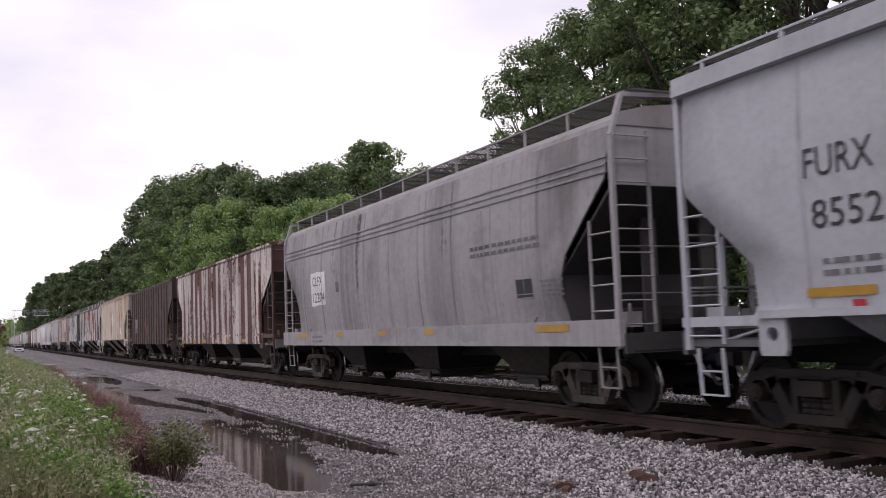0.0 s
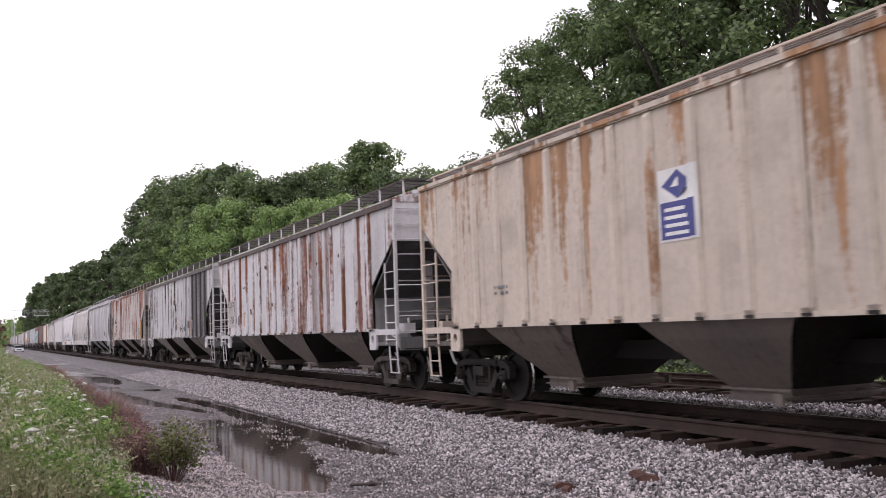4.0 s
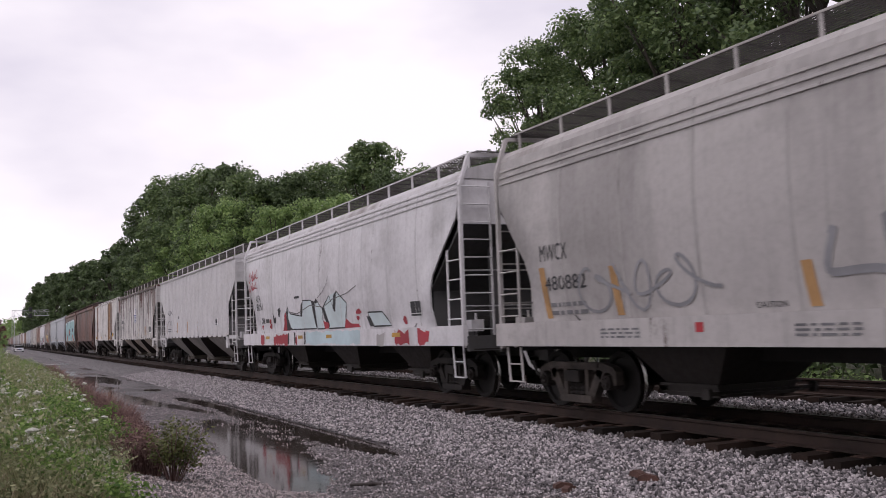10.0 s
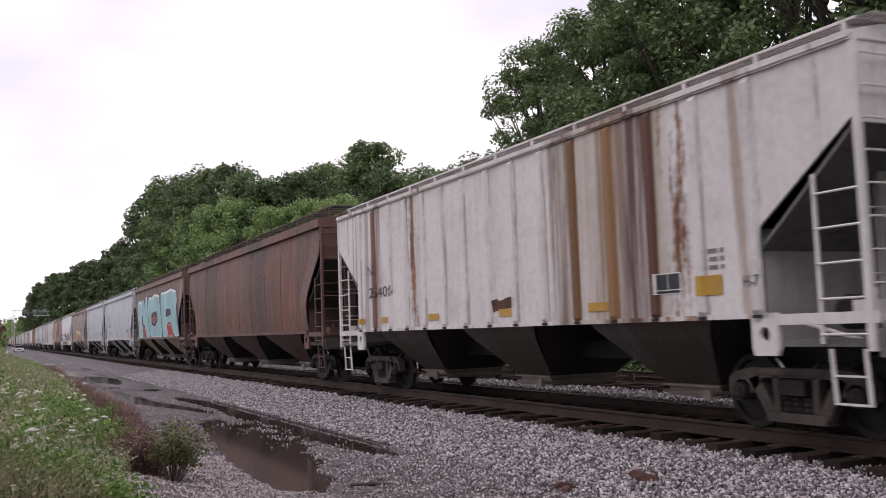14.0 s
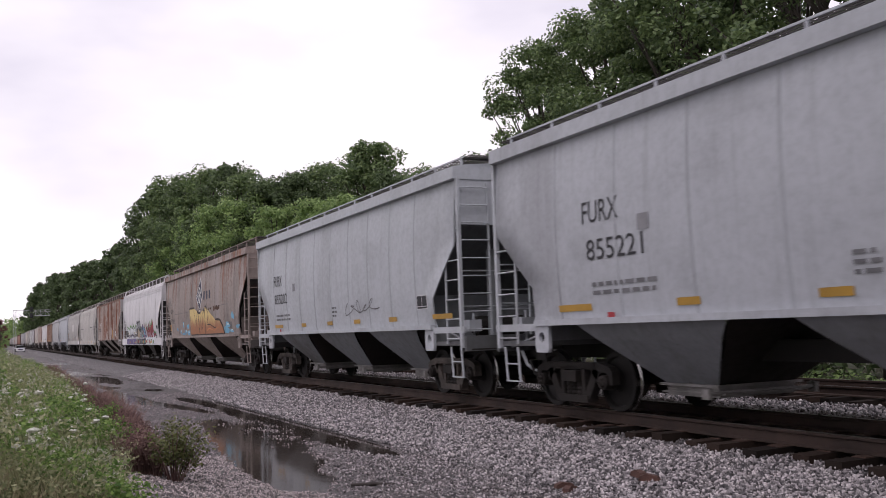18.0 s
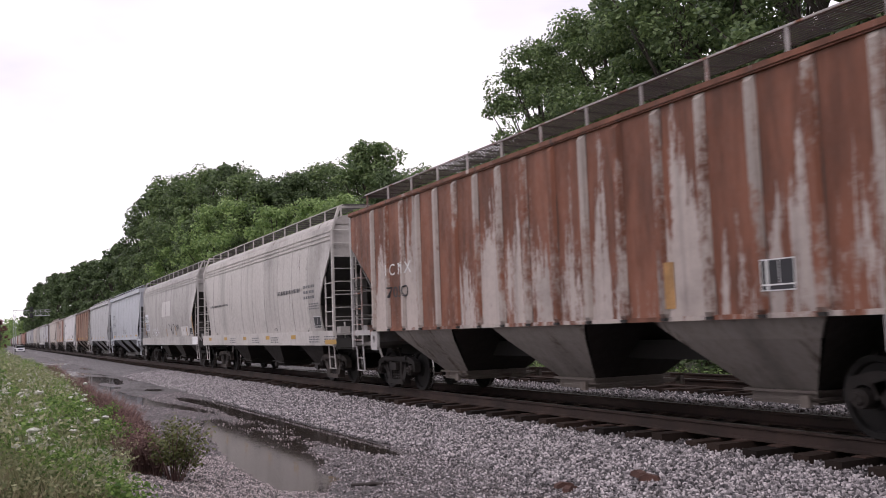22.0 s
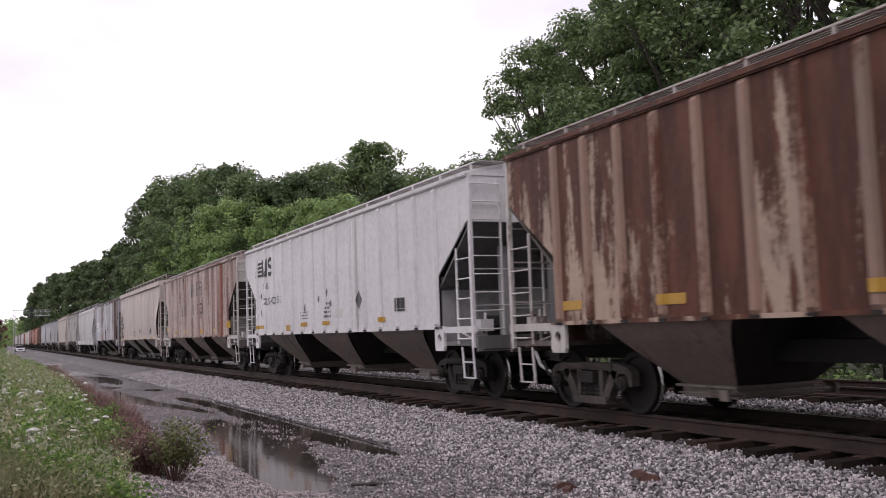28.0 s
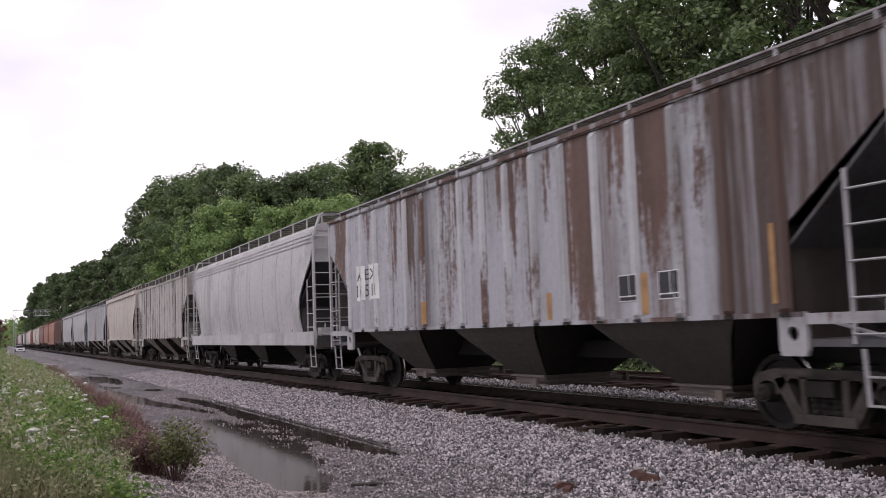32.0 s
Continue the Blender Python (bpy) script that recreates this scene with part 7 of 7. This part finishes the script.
for path in ([(7.0, 2.1), (7.3, 1.9), (7.7, 1.5)], [(8.2, 2.1), (8.1, 1.8), (8.15, 1.5)], [(9.5, 2.1), (9.55, 1.8), (9.45, 1.55)], [(10.1, 1.6), (10.6, 1.7), (11.6, 1.6), (12.6, 1.75)]):
    ribbon(18, path, 0.05, M_SPRAYORANGE, 0.0165)
for k, (a, z, ra, rz) in enumerate(((6.1, 1.56, 0.35, 0.1), (6.0, 1.85, 0.2, 0.12), (4.15, 1.63, 0.2, 0.1), (4.9, 1.52, 0.4, 0.06), (5.4, 1.62, 0.28, 0.09), (3.3, 1.75, 0.18, 0.08), (4.9, 1.95, 0.16, 0.12), (11.2, 1.9, 0.6, 0.1), (10.7, 1.96, 0.2, 0.1), (13.75, 1.6, 0.42, 0.14), (14.0, 1.78, 0.35, 0.1), (14.88, 2.1, 0.22, 0.14), (14.6, 1.55, 0.3, 0.06), (9.1, 1.9, 0.12, 0.2), (7.8, 1.5, 0.12, 0.05), (15.6, 1.7, 0.3, 0.07))):
    blob(18, a, z, ra, rz, M_SKYBLUE, k, 0.0065)
    if k % 2 == 0:
        blob(18, a + 0.05, z + 0.03, ra * 0.5, rz * 0.45, M_PALEBLUE, k + 50, 0.0068)
patch(18, "rust_scab", 11.58, 12.7, 2.40, 2.54, M_BROWNPATCH, 0.007, rag=0.04)
patch(18, "rust_scab", 10.55, 11.2, 2.44, 2.52, M_BROWNPATCH, 0.007, rag=0.05)
ribbon(18, [(2.4, 2.46), (5.0, 2.48), (8.0, 2.5), (14.2, 2.56)], 0.016, M_SMUDGE, 0.0066, "weld_line")
patch(18, "yellow_panel", 1.3, 1.65, 1.7, 2.0, M_ORANGE)
patch(18, "dark_panel", 14.27, 14.46, 1.64, 1.90, M_SMUDGE)
patch(18, "dark_panel", 14.5, 14.7, 1.63, 1.88, M_SMUDGE)
scrawl(18, 0.9, 1.8, 2.8, 3.4, M_SMUDGE, 0.03, 4, 8)

letter(19, "AEX", 1.41, 1.89, 2.45, 2.67)
letter(19, "7861", 1.47, 2.06, 2.16, 2.38)
zig = ((2.36, 1.98), (2.5, 2.14), (3.0, 2.08), (3.59, 2.0), (3.85, 2.16), (4.1, 2.16), (4.38, 2.27), (4.55, 2.12), (5.01, 2.09), (5.2, 2.2), (5.48, 2.24), (6.03, 2.0), (6.3, 2.12), (6.62, 2.22))
poly(19, [(2.4, 1.44), *zig, (6.7, 1.44)], M_SPRAYWHITE, 0.006, "sprayed_fill")
ribbon(19, [(a, z + 0.02) for a, z in zig], 0.085, M_LEAFGREEN, 0.011)
ribbon(19, [(a + 0.03, z - 0.06) for a, z in zig], 0.035, M_BLACK, 0.010)
for a, top, lean in ((3.86, 2.1, 0.0), (4.5, 2.12, 0.5), (5.32, 2.4, 0.12), (5.5, 2.16, 0.35), (6.2, 2.0, 0.3)):
    ribbon(19, [(a, top), (a + lean * 0.5, (top + 1.5) / 2), (a + lean, 1.5)], 0.05, M_BLACK, 0.0125)
for k, a in enumerate((2.8, 5.6, 6.35)):
    ribbon(19, [(a, 1.5), (a + 0.05, 1.75), (a + 0.3, 1.8), (a + 0.45, 1.5)], 0.06, M_YELLOWLINE, 0.014)
for k in range(34):
    r = random.Random(k + 5)
    a, z, w = 2.6 + 0.12 * k, r.uniform(1.48, 1.66), r.uniform(0.06, 0.15)
    poly(19, [(a, z - w * 0.7), (a + w, z - w * 0.3), (a + w * 0.7, z + w * 0.8), (a - w * 0.4, z + w * 0.5)], (M_VIOLET, M_SPRAYWHITE, M_PURPLE)[k % 3], 0.0108 + 0.0002 * (k % 3), "sprayed_chip", M_PURPLE, 0.025)
# striped black and white swirls
poly(19, [(6.66, 1.55), (6.63, 1.85), (6.72, 2.2), (6.9, 2.42), (7.25, 2.48), (7.5, 2.42), (7.66, 2.34), (7.9, 2.44), (8.25, 2.5), (8.55, 2.42), (8.66, 2.1), (8.6, 1.75), (8.75, 1.46), (8.1, 1.46), (7.3, 1.44)], M_BLACK, 0.0065, "sprayed_fill")
poly(19, [(7.12, 1.46), (7.08, 1.75), (7.3, 1.95), (7.62, 1.86), (7.9, 1.95), (8.06, 1.76), (7.95, 1.46)], M_TANPATCH, 0.010, "sprayed_fill")
for k in range(12):
    ca, cz, q = (7.1, 1.98, 0.10 + 0.065 * k) if k < 6 else (8.15, 2.02, 0.08 + 0.062 * (k - 6))
    ribbon(19, [(ca + q * (1.0 + 0.08 * math.sin(3 * s + k)) * math.cos(s), cz + 0.95 * q * (1.0 + 0.08 * math.sin(4 * s + 2 * k)) * math.sin(s)) for s in [0.25 + 0.2 * j for j in range(16)]], 0.028, M_SPRAYWHITE, 0.017)
for k in range(6):
    ribbon(19, [(8.15 + 0.1 * k, 1.9 - 0.03 * k), (8.25 + 0.08 * k, 1.68), (8.2 + 0.1 * k, 1.48)], 0.04, M_SPRAYWHITE, 0.017)
# overlapping letters in violet, teal and blue
wild = (([(8.62, 1.92), (8.9, 1.98), (9.02, 2.08), (9.3, 2.1), (9.35, 1.9), (9.1, 1.8), (9.3, 1.46), (8.72, 1.46), (8.9, 1.78)], M_TEAL), ([(9.25, 2.1), (9.64, 2.24), (9.72, 1.95), (9.9, 1.46), (9.4, 1.46), (9.2, 1.75)], M_VIOLET),
        ([(9.7, 2.12), (9.95, 2.0), (10.2, 2.06), (10.3, 1.8), (10.35, 1.46), (9.85, 1.46)], M_SKYBLUE), ([(10.2, 2.02), (10.4, 2.02), (10.52, 2.26), (10.5, 1.93), (10.72, 1.7), (10.7, 1.46), (10.3, 1.46)], M_VIOLET), ([(10.3, 1.98), (10.5, 2.28), (10.5, 1.9)], M_CRIMSON))
for k, (pts, colour) in enumerate(wild):
    poly(19, pts, colour, 0.0085 + 0.0012 * k, "sprayed_letters", M_BLACK if k % 2 else M_PURPLE, 0.035)
for k in range(12):
    r = random.Random(40 + k)
    blob(19, r.uniform(8.9, 10.6), r.uniform(1.5, 1.9), r.uniform(0.05, 0.13), r.uniform(0.06, 0.16), (M_MAGENTA, M_TEAL, M_VIOLET, M_SPRAYORANGE)[k % 4], k, 0.0165)
for k in range(16):
    r = random.Random(300 + k)
    a, z = 8.75 + 0.125 * k, r.uniform(1.55, 1.8)
    ribbon(19, [(a, z + 0.32), (a + r.uniform(-0.12, 0.12), z + 0.1), (a + r.uniform(-0.2, 0.2), z - 0.08)], r.uniform(0.02, 0.045), (M_BLACK, M_PALEBLUE, M_BLACK, M_SPRAYWHITE)[k % 4], 0.0185)
# crimson flame letters
flames = ([(10.86, 2.08), (11.0, 2.24), (11.12, 2.22), (11.08, 2.0), (11.45, 1.85), (11.75, 1.46), (11.25, 1.46), (11.0, 1.75)],
          [(11.5, 2.02), (11.62, 2.0), (11.75, 1.85), (11.85, 2.0), (11.95, 2.24), (12.08, 2.1), (12.05, 1.8), (12.3, 1.46), (11.88, 1.46), (11.7, 1.65)],
          [(12.05, 1.9), (12.2, 2.1), (12.3, 1.85), (12.5, 2.3), (12.62, 2.25), (12.6, 1.9), (12.85, 1.46), (12.4, 1.46), (12.3, 1.7)],
          [(12.7, 1.9), (12.85, 2.15), (13.1, 2.1), (13.3, 2.4), (13.42, 2.38), (13.38, 2.15), (13.65, 2.16), (13.7, 1.8), (13.9, 1.55), (14.45, 1.52), (14.4, 1.62), (13.95, 1.72), (13.75, 1.46), (13.3, 1.46), (13.1, 1.75), (13.0, 1.46), (12.75, 1.46)])
for k, pts in enumerate(flames):
    poly(19, [(a - 0.05, z + 0.05) for a, z in pts], M_BLACK, 0.0070, "sprayed_shadow", M_LEAFGREEN if k != 1 else M_BLACK, 0.09)
    poly(19, pts, M_CRIMSON, 0.0120, "sprayed_letters", M_BLACK, 0.04)
for k in range(26):
    r = random.Random(90 + k)
    blob(19, r.uniform(11.1, 13.7), r.uniform(1.47, 1.72), r.uniform(0.02, 0.06), r.uniform(0.04, 0.14), (M_SPRAYWHITE, M_MAGENTA, M_SPRAYWHITE)[k % 3], k, 0.0165)
for k in range(18):
    r = random.Random(400 + k)
    a, z = 11.0 + 0.155 * k, r.uniform(1.5, 1.62)
    ribbon(19, [(a, z), (a + r.uniform(-0.06, 0.1), z + 0.2), (a + r.uniform(-0.05, 0.14), z + 0.38)], r.uniform(0.015, 0.04), (M_BLACK, M_SPRAYWHITE, M_BLACK, M_MAGENTA)[k % 4], 0.0175)
# the sill: one picture running into the next
patch(19, "sprayed_band", 2.5, 6.9, 1.05, 1.39, M_VIOLET, sill=True, rag=0.03)
patch(19, "sprayed_band", 6.95, 9.2, 1.05, 1.39, M_SMUDGE, sill=True, rag=0.04)
patch(19, "sprayed_band", 9.25, 11.0, 1.05, 1.39, M_PURPLE, sill=True, rag=0.04)
patch(19, "sprayed_band", 11.05, 14.3, 1.05, 1.39, M_SPRAYWHITE, sill=True, rag=0.04)
for k, a in enumerate((2.8, 3.3, 4.2, 4.9, 5.6, 6.3)):
    ribbon(19, [(a, 1.08), (a + 0.12, 1.2), (a + 0.08, 1.36)], 0.045, (M_YELLOWLINE, M_SPRAYWHITE, M_PURPLE)[k % 3], 0.012, sill=True)
for k in range(30):
    r = random.Random(200 + k)
    a = 6.9 + k * 0.25
    ink = M_BLACK if k % 3 else (M_LEAFGREEN if a > 10.5 else M_SMUDGE)
    ribbon(19, [(a + 0.16 * math.cos(s + k) * (1 - 0.08 * s), 1.215 + 0.13 * math.sin(s + k) * (1 - 0.08 * s)) for s in [0.4 * j for j in range(r.randint(7, 13))]], r.uniform(0.02, 0.055), ink, 0.0125 + 0.0004 * (k % 4), sill=True)
for k, (a, colour) in enumerate(((7.3, M_TANPATCH), (7.9, M_CRIMSON), (8.5, M_TANPATCH), (9.5, M_TEAL), (10.0, M_SPRAYORANGE), (10.5, M_TEAL), (11.0, M_GOLD), (11.35, M_CRIMSON), (11.9, M_GOLD), (12.5, M_MAGENTA), (13.2, M_GOLD), (13.9, M_LEAFGREEN))):
    blob(19, a, 1.22, 0.15, 0.09, colour, k, 0.0105, sill=True)
patch(19, "stencil_panel", 1.55, 2.78, 1.52, 1.92, M_BLACK, 0.009, "black data panel with pale writing", slant=0.02)
letter(19, "LD LMT 222200", 1.62, 2.62, 1.76, 1.86, M_GREYSPRAY, 0.013)
letter(19, "LT WT 62800", 1.66, 2.64, 1.60, 1.70, M_GREYSPRAY, 0.013)
plate(19, 14.6, 15.1, 1.85, 2.1)
for a in (3.8, 6.4, 9.8, 12.6):
    reflector(19, a, a + 0.45, 1.12, 1.22, True)

letter(20, "IC MX", 2.35, 3.65, 2.55, 2.80, M_WHITELETTER)
letter(20, "7050", 2.38, 3.47, 2.06, 2.30)
plate(20, 13.6, 14.06, 1.64, 2.0)
bar(20, 11.9, 12.05, 1.5, 2.1)

plate(21, 14.85, 15.45, 1.48, 1.80)
lines(21, 11.4, 13.8, 2.52, 2.74, 1, M_SMUDGE)
lines(21, 14.1, 15.1, 2.3, 2.75, 3)
lines(21, 1.5, 4.6, 2.48, 2.62, 1, M_SMUDGE)
letter(21, "CAUTION", 10.65, 11.11, 1.47, 1.54)
lines(21, 14.5, 15.4, 2.0, 2.2, 3)
for a in (1.2, 3.98, 6.96, 10.0, 12.87):
    reflector(21, a, a + 0.46, 1.2, 1.31, True)
reflector(21, 16.0, 16.9, 1.05, 1.17, True)
for a in (4.9, 8.2, 10.6, 14.6, 15.9):
    lines(21, a, a + 0.9, 1.1, 1.3, 3, sill=True)

patch(22, "overpaint", 6.97, 9.5, 2.46, 3.2, M_PALEPATCH, 0.006, "pale painted-over rectangle")
patch(22, "overpaint", 12.28, 14.1, 1.45, 1.87, M_PALEPATCH, 0.006)
patch(22, "number_panel", 1.0, 2.22, 2.28, 2.72, M_SPRAYWHITE, 0.008, "white repainted number panel", rag=0.02)
letter(22, "MWCX", 1.07, 2.02, 2.34, 2.62, proud=0.012)
patch(22, "number_panel", 1.06, 2.5, 1.80, 2.2, M_BLUEGREY, 0.008, "pale blue-grey number panel", rag=0.02)
letter(22, "480877", 1.15, 2.38, 1.87, 2.15, proud=0.012)
letter(22, "LD LMT 221300", 1.2, 2.2, 1.62, 1.70)
letter(22, "LT WT 64700", 1.2, 2.2, 1.48, 1.56)
plate(22, 14.44, 15.05, 1.5, 1.8)
bar(22, 15.2, 15.36, 1.45, 2.28, -0.2)
bar(22, 13.6, 13.75, 1.45, 1.83, -0.1)
bar(22, 8.12, 8.26, 1.45, 1.81, -0.1)
bar(22, 10.75, 10.87, 1.5, 1.9, -0.1)
bar(22, 0.95, 1.1, 1.5, 2.3, -0.1)
scrawl(22, 9.0, 10.8, 1.5, 2.05, M_BLACK, 0.045, 3, 11)
scrawl(22, 11.0, 11.7, 1.7, 2.0, M_BLACK, 0.035, 4, 12)
letter(22, "DOME", 11.0, 12.0, 1.10, 1.34, proud=0.09)
scrawl(22, 3.4, 5.6, 1.5, 1.95, M_SPRAYWHITE, 0.03, 6, 13)
patch(22, "overpaint", 15.3, 16.6, 1.06, 1.38, M_WHITELETTER, sill=True)

for a, w in ((1.6, 0.5), (3.91, 0.53), (7.22, 0.42), (9.4, 0.45), (11.73, 0.48)):
    reflector(25, a, a + w, 1.56, 1.70)
patch(25, "yellow_panel", 14.83, 15.4, 1.54, 1.78, M_AMBER, 0.012)
plate(25, 13.3, 13.9, 1.66, 2.2)

for k in range(4):
    shape(26, [(1.2 + 0.03 * k, 3.24 + 0.13 * k), (2.1, 3.24 + 0.13 * k), (2.25, 3.32 + 0.13 * k), (1.2 + 0.03 * k, 3.32 + 0.13 * k)], M_BLACK, 0.008, "company_emblem")
shape(26, [(2.12, 3.22), (2.3, 3.22), (2.32, 3.78), (2.14, 3.78)], M_BLACK, 0.009, "company_emblem")
shape(26, [(2.2, 3.78), (2.4, 3.78), (2.72, 3.22), (2.52, 3.22)], M_BLACK, 0.010, "company_emblem")
shape(26, [(2.58, 3.22), (2.74, 3.22), (2.76, 3.78), (2.6, 3.78)], M_BLACK, 0.011, "company_emblem")
ribbon(26, [(3.4, 3.70), (3.1, 3.74), (2.92, 3.66), (2.95, 3.54), (3.3, 3.47), (3.4, 3.38), (3.3, 3.27), (2.9, 3.27)], 0.13, M_BLACK, 0.011, "company_emblem")
letter(26, "NS", 2.41, 2.88, 2.80, 3.0, M_GREYLETTER)
letter(26, "254057", 2.43, 4.5, 2.31, 2.52, M_GREYLETTER)
for a, w in ((1.5, 0.9), (6.51, 0.46), (8.43, 0.47), (12.3, 0.46)):
    reflector(26, a, a + w, 1.55, 1.66)
patch(26, "yellow_panel", 4.83, 5.44, 1.44, 1.62, M_AMBER, 0.012)
patch(26, "overpaint", 9.31, 9.95, 1.71, 1.95, M_PALEPATCH)
shape(26, [(10.85, 2.1), (11.1, 2.34), (11.35, 2.1), (11.1, 1.88)], M_SMUDGE, 0.008, "stencil_panel")
plate(26, 13.4, 13.9, 1.75, 2.05, M_GREYPATCH)
lines(26, 6.5, 7.0, 1.75, 2.0, 3)
lines(26, 8.35, 9.0, 1.75, 2.2, 4)
for k, (a, z) in enumerate(((6.75, 2.05), (8.0, 2.25), (8.7, 2.4), (9.0, 2.1), (2.0, 2.6), (2.0, 2.05))):
    blob(26, a, z, 0.07, 0.10, M_SMUDGE, k)
patch(26, "seam_plate", 10.92, 11.02, 1.4, 4.08, M_PALEPATCH, 0.062)

for word, a, z in (("H", 7.62, 3.1), ("E", 8.66, 3.12), ("R", 9.5, 3.12)):
    letter(27, word, a, a + 0.38, z, z + 0.6, M_GREYLETTER)
for word, a in (("8", 4.99), ("8", 5.75), ("0", 7.7), ("5", 8.7), ("3", 9.6)):
    letter(27, word, a, a + 0.28, 2.33, 2.78, M_BLACK)
for a in (3.22, 5.7, 9.45, 12.0):
    reflector(27, a, a + 0.5, 1.54, 1.66)
for a in (0.88, 14.6):
    patch(27, "yellow_panel", a, a + 0.45, 1.66, 1.92, M_AMBER, 0.012)

patch(28, "number_panel", 0.98, 1.75, 2.54, 2.88, M_BLACK, 0.007)
letter(28, "NDYX", 1.05, 1.68, 2.61, 2.81, M_WHITELETTER, 0.012)
patch(28, "number_panel", 1.05, 2.12, 2.10, 2.44, M_BLACK, 0.007)
letter(28, "849411", 1.12, 2.05, 2.17, 2.37, M_WHITELETTER, 0.012)
for a, w in ((1.6, 0.9), (3.92, 0.46), (6.92, 0.46), (9.29, 0.48), (11.79, 0.5), (14.08, 0.9)):
    reflector(28, a, a + w, 1.35, 1.44, True)
plate(28, 13.75, 14.3, 1.62, 1.96)
lines(28, 9.3, 10.1, 1.66, 2.0, 5)
lines(28, 6.5, 7.2, 1.6, 1.9, 4)
lines(28, 11.0, 11.6, 1.62, 1.78, 2)
lines(28, 12.3, 12.9, 1.62, 1.72, 2)
scrawl(28, 13.25, 13.65, 1.55, 1.85, M_SMUDGE, 0.04, 2, 5)

patch(29, "overpaint", 1.98, 2.55, 2.08, 2.9, M_WHITELETTER, 0.005, rag=0.02)
patch(29, "overpaint", 2.8, 3.42, 2.08, 2.9, M_WHITELETTER, 0.005, rag=0.02)
letter(29, "AEX", 2.02, 3.35, 2.55, 2.80)
letter(29, "17511", 2.0, 3.36, 2.16, 2.44)
for a in (12.47, 13.34):
    plate(29, a, a + 0.48, 1.63, 2.0)
for a, z0, z1 in ((5.85, 1.45, 1.9), (10.57, 1.43, 1.85), (12.98, 1.45, 2.0), (15.32, 1.5, 2.4)):
    bar(29, a, a + 0.14, z0, z1)
lines(24, 13.25, 13.9, 3.45, 3.75, 2, M_GREYLETTER)
for a in (2.0, 4.7, 7.0, 9.0, 11.3):
    reflector(24, a, a + 0.45, 1.54, 1.63)

SPEED = 15.955


def motions():
    """The train rolls past at an even pace; its wheels turn while they are near."""
    for car, x0 in CARS:
        walk(car, [(t, pose(x0 + SPEED * t, TRACK, 0)) for t in (0.0, 8.0, 16.0, 24.0, 32.0)])
    turn = SPEED / WHEEL_R
    for wheel, car, at in WHEELSETS:
        x0 = next(x for c, x in CARS if c == car)
        first, last = ((-45 - at - x0) / SPEED, (4 - at - x0) / SPEED)
        first, last = max(0.0, first), min(32.0, last)
        rows = [(0.0, 0.0)] if first > 0 else []
        k = 0
        if last > first:
            count = int((last - first) * 30)
            rows += [(first + i / 30, math.degrees(turn * i / 30)) for i in range(count + 1)]
        if not rows:
            rows = [(0.0, 0.0)]
        if rows[-1][0] < 31.97:
            rows.append((32.0, rows[-1][1]))
        walk(wheel, [(t, pose(at, 0, WHEEL_R, 0, a, 0)) for t, a in rows])


motions()
